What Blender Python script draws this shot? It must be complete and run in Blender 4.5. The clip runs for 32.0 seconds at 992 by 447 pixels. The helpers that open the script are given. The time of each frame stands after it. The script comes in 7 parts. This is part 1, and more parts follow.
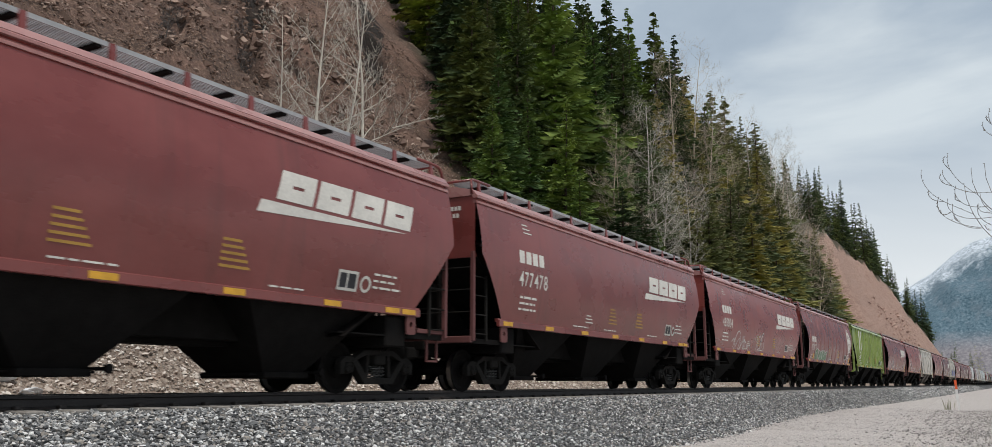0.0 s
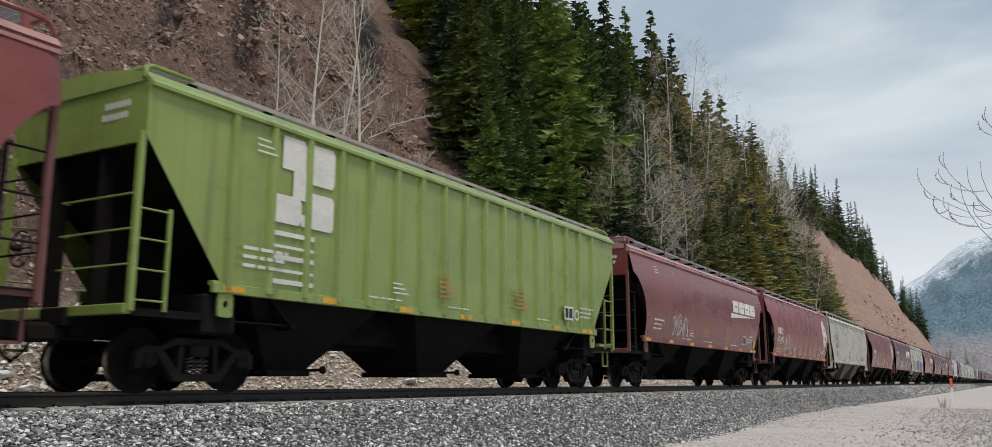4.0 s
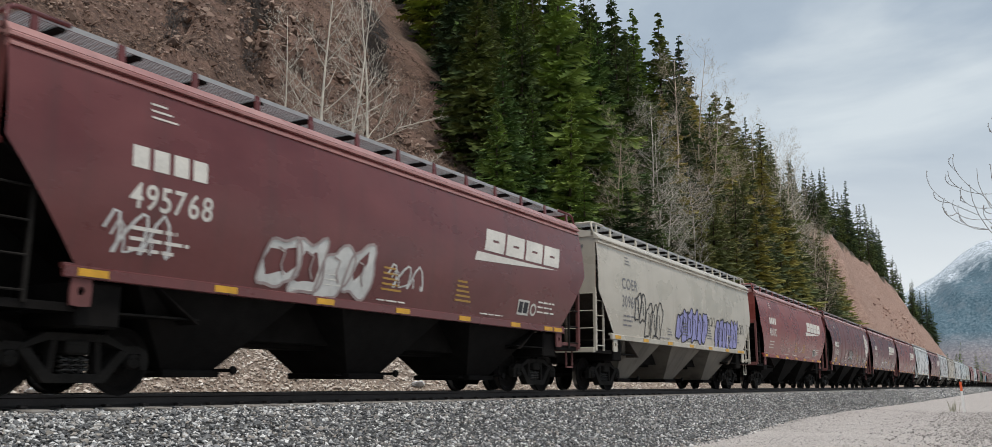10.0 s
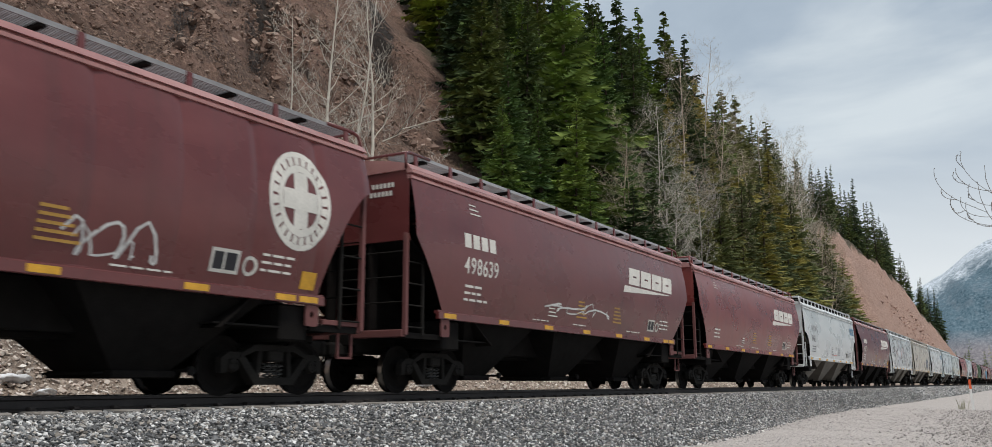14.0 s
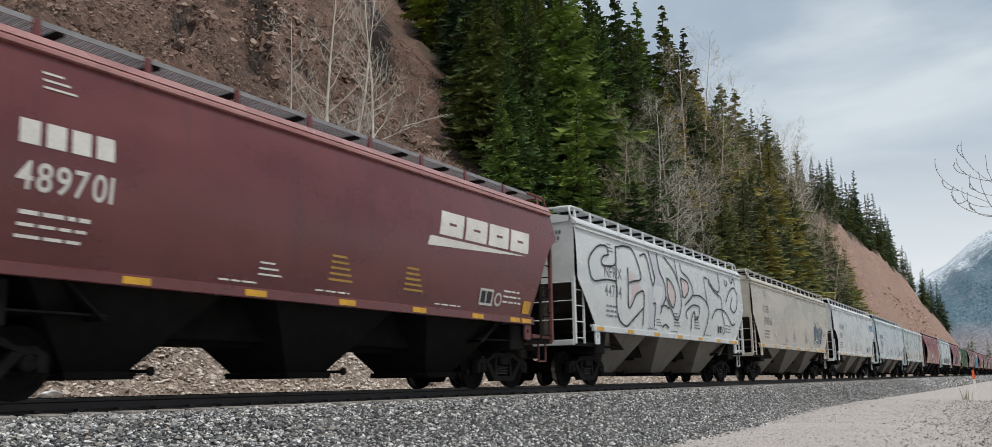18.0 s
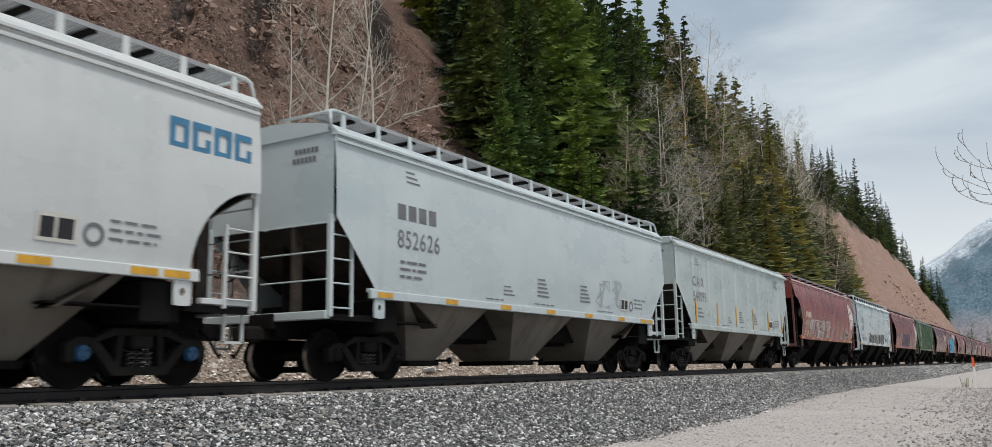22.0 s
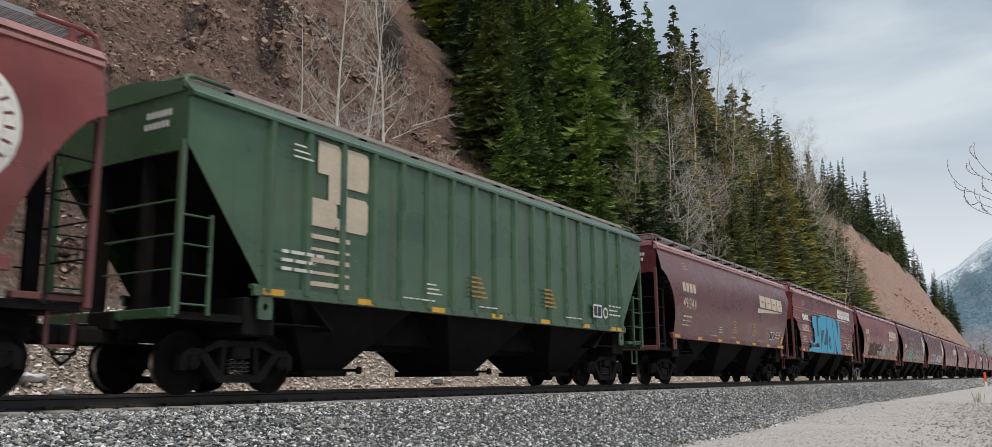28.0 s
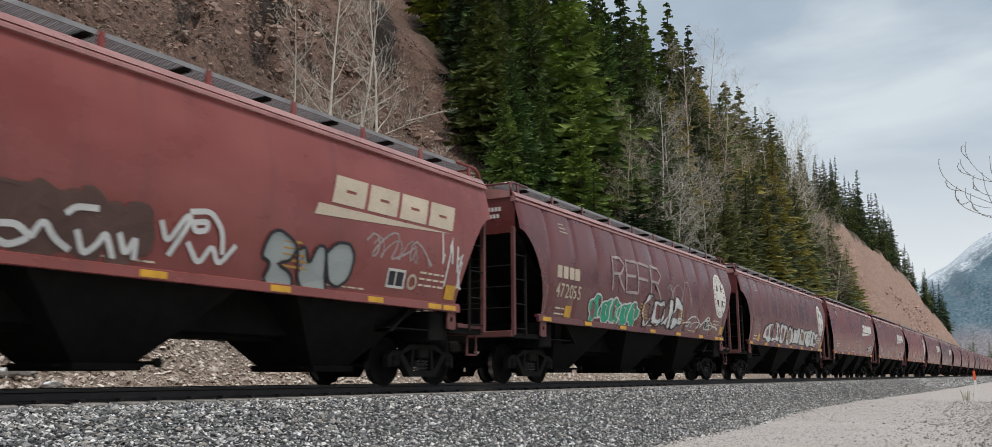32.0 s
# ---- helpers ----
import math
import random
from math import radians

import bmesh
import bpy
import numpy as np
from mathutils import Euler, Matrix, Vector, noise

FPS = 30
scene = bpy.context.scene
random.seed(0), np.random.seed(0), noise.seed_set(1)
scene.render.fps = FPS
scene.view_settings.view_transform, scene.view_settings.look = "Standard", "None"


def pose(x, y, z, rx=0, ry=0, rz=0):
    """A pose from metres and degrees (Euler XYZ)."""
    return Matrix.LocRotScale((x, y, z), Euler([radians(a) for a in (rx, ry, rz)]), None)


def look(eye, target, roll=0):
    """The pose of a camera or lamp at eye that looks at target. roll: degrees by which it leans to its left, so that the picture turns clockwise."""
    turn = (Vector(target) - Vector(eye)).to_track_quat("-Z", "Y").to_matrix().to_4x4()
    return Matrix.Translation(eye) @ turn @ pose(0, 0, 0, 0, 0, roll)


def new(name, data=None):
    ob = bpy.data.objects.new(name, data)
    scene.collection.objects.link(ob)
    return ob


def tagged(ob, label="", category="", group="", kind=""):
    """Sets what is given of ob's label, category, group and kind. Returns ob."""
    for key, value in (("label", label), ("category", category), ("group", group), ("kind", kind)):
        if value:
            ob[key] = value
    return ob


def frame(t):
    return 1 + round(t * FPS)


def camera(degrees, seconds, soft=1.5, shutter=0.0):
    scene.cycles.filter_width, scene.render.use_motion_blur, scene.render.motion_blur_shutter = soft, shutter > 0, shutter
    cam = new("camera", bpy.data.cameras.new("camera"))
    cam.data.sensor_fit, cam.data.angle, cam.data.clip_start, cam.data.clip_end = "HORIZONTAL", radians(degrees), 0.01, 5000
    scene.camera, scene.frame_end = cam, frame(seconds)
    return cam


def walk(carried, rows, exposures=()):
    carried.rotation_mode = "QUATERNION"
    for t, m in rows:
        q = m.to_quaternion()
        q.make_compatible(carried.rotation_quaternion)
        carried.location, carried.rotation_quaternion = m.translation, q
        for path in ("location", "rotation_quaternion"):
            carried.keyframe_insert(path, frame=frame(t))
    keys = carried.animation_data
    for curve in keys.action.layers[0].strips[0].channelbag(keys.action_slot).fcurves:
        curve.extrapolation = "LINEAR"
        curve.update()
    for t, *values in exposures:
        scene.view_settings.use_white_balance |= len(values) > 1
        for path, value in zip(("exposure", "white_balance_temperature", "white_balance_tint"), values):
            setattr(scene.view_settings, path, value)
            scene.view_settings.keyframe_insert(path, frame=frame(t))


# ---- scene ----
cam = camera(59.203, 32.0, 0.65, 0.13)
EYE = Vector((0.0, 0.0, 1.30))


def aim(yaw, tilt, lean):
    a, b = radians(yaw), radians(tilt)
    way = Vector((-math.sin(a) * math.cos(b), math.cos(a) * math.cos(b), math.sin(b)))
    return look(EYE, EYE + way, lean)


# seconds, turn to the left of the track, tilt, lean
PATH = [
    (0, 30.41, 10.44, -0.00), (0.5, 30.39, 10.48, 0.18), (1, 30.31, 10.49, 0.07), (1.5, 30.29, 10.34, 0.05), (2, 30.29, 10.20, -0.06),
    (2.5, 30.27, 10.14, -0.03), (3, 30.20, 10.23, -0.02), (3.5, 30.19, 10.31, 0.04), (5.5, 30.19, 10.25, 0.04), (6, 30.28, 10.42, 0.15),
    (6.5, 30.45, 10.49, 0.31), (7, 30.61, 10.41, 0.48), (7.5, 30.71, 10.51, 0.57), (8, 30.62, 10.48, 0.41), (8.5, 30.72, 10.66, 0.41),
    (9, 30.73, 10.72, 0.36), (9.5, 30.78, 10.61, 0.27), (10, 30.70, 10.46, 0.17), (10.5, 30.81, 10.48, 0.13), (11, 30.96, 10.57, 0.24),
    (11.5, 31.15, 10.55, 0.11), (12, 31.15, 10.45, 0.09), (12.5, 31.16, 10.34, -0.04), (13, 31.03, 10.46, -0.21), (13.5, 30.99, 10.46, -0.19),
    (14, 31.11, 10.46, -0.10), (14.5, 31.17, 10.39, -0.16), (16.5, 30.91, 10.57, -0.28), (17, 31.01, 10.50, -0.63), (17.5, 31.07, 10.40, -0.85),
    (18, 31.20, 10.24, -0.85), (18.5, 31.31, 10.11, -0.86), (19, 31.17, 9.88, -1.02), (19.5, 31.01, 9.78, -1.13), (20, 30.67, 9.61, -1.20),
    (20.5, 30.65, 9.57, -1.41), (21, 30.75, 9.47, -1.29), (21.5, 31.09, 9.49, -1.04), (22, 31.24, 9.50, -0.95), (22.5, 31.30, 9.59, -0.91),
    (23, 31.41, 9.62, -0.89), (23.5, 31.52, 9.62, -0.85), (24, 31.74, 9.88, -0.73), (24.5, 31.76, 9.89, -0.61), (25, 31.79, 10.06, -0.77),
    (25.5, 31.82, 10.31, -0.61), (27.5, 31.65, 10.27, -0.51), (28, 31.84, 10.21, -0.50), (28.5, 31.96, 10.19, -0.60), (29, 31.85, 10.12, -0.76),
    (29.5, 31.48, 10.09, -0.75), (30, 31.30, 10.15, -0.62), (30.5, 31.28, 10.12, -0.42), (31, 31.25, 10.10, -0.22), (31.5, 31.36, 10.04, -0.17),
    (32, 31.36, 9.95, -0.19),
]
walk(cam, [(t, aim(a, b, c)) for t, a, b, c in PATH], [(0.0, 0.0), (32.0, 0.0)])


# ---- light ----
world = bpy.data.worlds.new("sky")
scene.world = world
world.use_nodes = True
wn, wl = world.node_tree.nodes, world.node_tree.links
wn.clear()
w_out = wn.new("ShaderNodeOutputWorld")
w_bg = wn.new("ShaderNodeBackground")
w_sky = wn.new("ShaderNodeTexSky")
w_sky.sky_type, w_sky.sun_disc = "NISHITA", False
w_sky.sun_elevation, w_sky.sun_rotation = radians(64), radians(124)
w_scale = wn.new("ShaderNodeVectorMath")
w_scale.operation = "SCALE"
w_scale.inputs["Scale"].default_value = 0.10
w_co = wn.new("ShaderNodeTexCoord")
w_map = wn.new("ShaderNodeMapping")
w_map.inputs["Scale"].default_value = (1.0, 1.0, 2.6)
w_noise = wn.new("ShaderNodeTexNoise")
w_noise.inputs["Scale"].default_value = 2.2
w_noise.inputs["Detail"].default_value = 7.0
w_noise.inputs["Roughness"].default_value = 0.52
w_noise.inputs["Distortion"].default_value = 0.4
w_ramp = wn.new("ShaderNodeValToRGB")
w_ramp.color_ramp.elements[0].position, w_ramp.color_ramp.elements[0].color = 0.36, (0.375, 0.46, 0.56, 1)
w_ramp.color_ramp.elements[1].position, w_ramp.color_ramp.elements[1].color = 0.66, (0.77, 0.845, 0.89, 1)
w_mid = w_ramp.color_ramp.elements.new(0.50)
w_mid.color = (0.485, 0.575, 0.67, 1)
w_mix = wn.new("ShaderNodeMix")
w_mix.data_type = "RGBA"
w_mix.inputs[0].default_value = 0.90
wl.new(w_co.outputs["Generated"], w_map.inputs["Vector"])
wl.new(w_map.outputs["Vector"], w_noise.inputs["Vector"])
wl.new(w_noise.outputs["Fac"], w_ramp.inputs["Fac"])
wl.new(w_sky.outputs["Color"], w_scale.inputs[0])
wl.new(w_scale.outputs["Vector"], w_mix.inputs[6])
wl.new(w_ramp.outputs["Color"], w_mix.inputs[7])
w_sep = wn.new("ShaderNodeSeparateXYZ")
w_low = wn.new("ShaderNodeMapRange")
w_low.inputs[1].default_value, w_low.inputs[2].default_value, w_low.inputs[3].default_value, w_low.inputs[4].default_value = 0.11, 0.27, 0.85, 0.0
w_pale = wn.new("ShaderNodeMix")
w_pale.data_type = "RGBA"
w_pale.inputs[7].default_value = (0.88, 0.925, 0.95, 1)
wl.new(w_co.outputs["Generated"], w_sep.inputs[0])
wl.new(w_sep.outputs["Z"], w_low.inputs[0])
wl.new(w_low.outputs[0], w_pale.inputs[0])
wl.new(w_mix.outputs[2], w_pale.inputs[6])
wl.new(w_pale.outputs[2], w_bg.inputs["Color"])
w_bg.inputs["Strength"].default_value = 0.92
wl.new(w_bg.outputs["Background"], w_out.inputs["Surface"])
sun = new("sun", bpy.data.lights.new("sun", "SUN"))
sun.data.energy, sun.data.angle, sun.data.color = 2.3, radians(15), (1.0, 0.94, 0.86)
sun.matrix_world = look((24, -16, 60), (0, 0, 0))

# ---- materials ----


def shader(name):
    m = bpy.data.materials.new(name)
    m.use_nodes = True
    return m, m.node_tree.nodes, m.node_tree.links, m.node_tree.nodes["Principled BSDF"]


def coords(n, l, scale, stretch=(1, 1, 1), space="Object"):
    co, mp = n.new("ShaderNodeTexCoord"), n.new("ShaderNodeMapping")
    mp.inputs["Scale"].default_value = [scale * s for s in stretch]
    l.new(co.outputs[space], mp.inputs["Vector"])
    return mp.outputs["Vector"]


def cloud(n, l, vec, scale=1.0, detail=5.0, rough=0.55):
    t = n.new("ShaderNodeTexNoise")
    t.inputs["Scale"].default_value, t.inputs["Detail"].default_value, t.inputs["Roughness"].default_value = scale, detail, rough
    l.new(vec, t.inputs["Vector"])
    return t.outputs["Fac"]


def ramp(n, l, fac, stops):
    r = n.new("ShaderNodeValToRGB")
    els = r.color_ramp.elements
    while len(els) < len(stops):
        els.new(0.5)
    for e, (p, c) in zip(els, stops):
        e.position, e.color = p, (*c, 1)
    l.new(fac, r.inputs["Fac"])
    return r.outputs["Color"]


def blend(n, l, fac, a, b, kind="MIX"):
    m = n.new("ShaderNodeMix")
    m.data_type, m.blend_type = "RGBA", kind
    for sock, v in ((m.inputs[0], fac), (m.inputs[6], a), (m.inputs[7], b)):
        if isinstance(v, (int, float)):
            sock.default_value = v
        elif isinstance(v, tuple):
            sock.default_value = (*v, 1)
        else:
            l.new(v, sock)
    return m.outputs[2]


def bump(n, l, p, height, strength, distance):
    b = n.new("ShaderNodeBump")
    b.inputs["Strength"].default_value, b.inputs["Distance"].default_value = strength, distance
    l.new(height, b.inputs["Height"])
    l.new(b.outputs["Normal"], p.inputs["Normal"])


def plain(name, col, rough=0.6, metal=0.0, vary=0.25, grain=3.0, deep=0.002, gloss=0.4):
    """Paint, steel, wood and the like: two scales of variation and fine relief."""
    m, n, l, p = shader(name)
    v = coords(n, l, 1.0)
    big, fine = cloud(n, l, v, grain), cloud(n, l, v, grain * 14, 3)
    dark, light = tuple(c * (1 - vary) for c in col), tuple(min(1, c * (1 + vary)) for c in col)
    c1 = ramp(n, l, big, [(0.3, dark), (0.7, light)])
    l.new(blend(n, l, 0.35, c1, ramp(n, l, fine, [(0.35, dark), (0.65, light)])), p.inputs["Base Color"])
    p.inputs["Roughness"].default_value, p.inputs["Metallic"].default_value = rough, metal
    p.inputs["Specular IOR Level"].default_value = gloss
    bump(n, l, p, fine, 0.5, deep)
    return m


def car_paint(name, col, fade, grime=(0.045, 0.03, 0.025), streak=0.36, rough=0.26):
    """Weathered railcar paint: chalking in patches, vertical rain streaks, road dirt in specks."""
    m, n, l, p = shader(name)
    info = n.new("ShaderNodeObjectInfo")
    co = n.new("ShaderNodeTexCoord")
    add = n.new("ShaderNodeVectorMath")
    add.operation = "ADD"
    l.new(co.outputs["Object"], add.inputs[0])
    sc = n.new("ShaderNodeVectorMath")
    sc.operation = "SCALE"
    sc.inputs[0].default_value = (0.0, 40.0, 9.0)
    l.new(info.outputs["Random"], sc.inputs["Scale"])
    l.new(sc.outputs["Vector"], add.inputs[1])
    v = add.outputs["Vector"]

    def stretched(s):
        mp = n.new("ShaderNodeMapping")
        mp.inputs["Scale"].default_value = s
        l.new(v, mp.inputs["Vector"])
        return mp.outputs["Vector"]
    patch = cloud(n, l, stretched((0.5, 0.5, 0.9)), 1.0, 6)
    rain = cloud(n, l, stretched((1.2, 2.6, 0.16)), 1.0, 5, 0.6)
    speck = cloud(n, l, stretched((9, 9, 9)), 1.0, 6, 0.7)
    c = ramp(n, l, patch, [(0.3, col), (0.72, fade)])
    c = blend(n, l, ramp(n, l, rain, [(0.52, (0, 0, 0)), (0.78, (streak,) * 3)]), c, grime)
    c = blend(n, l, ramp(n, l, speck, [(0.62, (0, 0, 0)), (0.80, (0.35,) * 3)]), c, grime)
    l.new(c, p.inputs["Base Color"])
    l.new(ramp(n, l, patch, [(0.3, (rough - 0.06,) * 3), (0.7, (rough + 0.12,) * 3)]), p.inputs["Roughness"])
    bump(n, l, p, patch, 0.5, 0.035)
    return m


def stony(name, cols, size, rough=0.9, deep=0.03, island=False):
    """Loose stone: cells of several tones with dark joints; with island, one tone for each stone of a heap."""
    m, n, l, p = shader(name)
    v = coords(n, l, 1.0)
    cell = n.new("ShaderNodeTexVoronoi")
    cell.inputs["Scale"].default_value = 1.0 / size
    l.new(v, cell.inputs["Vector"])
    if island:
        g = n.new("ShaderNodeNewGeometry")
        pick = g.outputs["Random Per Island"]
    else:
        s = n.new("ShaderNodeSeparateColor")
        l.new(cell.outputs["Color"], s.inputs["Color"])
        pick = s.outputs["Red"]
    k = len(cols)
    c = ramp(n, l, pick, [(i / max(1, k - 1), cc) for i, cc in enumerate(cols)])
    c = blend(n, l, 0.10 if island else 0.25, c, ramp(n, l, cloud(n, l, v, 2.0 / size, 4), [(0.3, tuple(x * 0.45 for x in cols[0])), (0.7, cols[-1])]), "MIX")
    wide = cloud(n, l, v, 0.35, 4)
    c = blend(n, l, 0.08 if island else 0.2, c, ramp(n, l, wide, [(0.3, tuple(x * 0.6 for x in cols[k // 2])), (0.7, tuple(min(1, x * 1.25) for x in cols[k // 2]))]), "MIX")
    if not island:
        c = blend(n, l, ramp(n, l, cell.outputs["Distance"], [(0.35, (0, 0, 0)), (0.75, (0.8,) * 3)]), c, tuple(x * 0.18 for x in cols[0]))
    l.new(c, p.inputs["Base Color"])
    p.inputs["Roughness"].default_value = rough
    if not island:
        inv = n.new("ShaderNodeMath")
        inv.operation = "SUBTRACT"
        inv.inputs[0].default_value = 1.0
        l.new(cell.outputs["Distance"], inv.inputs[1])
        bump(n, l, p, inv.outputs[0], 0.9, deep)
    return m


def leafy(name, dark, light):
    """Foliage: tones in clumps through the crown, a little for each spray, and one for each tree."""
    m, n, l, p = shader(name)
    g, info = n.new("ShaderNodeNewGeometry"), n.new("ShaderNodeObjectInfo")
    clumps = cloud(n, l, coords(n, l, 1.0), 0.55, 4, 0.6)
    mid = tuple((a + b) * 0.42 for a, b in zip(dark, light))
    c = ramp(n, l, clumps, [(0.34, dark), (0.52, mid), (0.70, light)])
    c = blend(n, l, 0.40, c, ramp(n, l, g.outputs["Random Per Island"], [(0.0, dark), (1.0, light)]))
    t = ramp(n, l, info.outputs["Random"], [(0.0, (0.50, 0.60, 0.66)), (0.4, (0.85, 0.90, 0.85)), (0.75, (1.15, 1.1, 0.9)), (1.0, (1.55, 1.3, 0.85))])
    l.new(blend(n, l, 1.0, c, t, "MULTIPLY"), p.inputs["Base Color"])
    p.inputs["Roughness"].default_value = 0.7
    p.inputs["Specular IOR Level"].default_value = 0.25
    return m


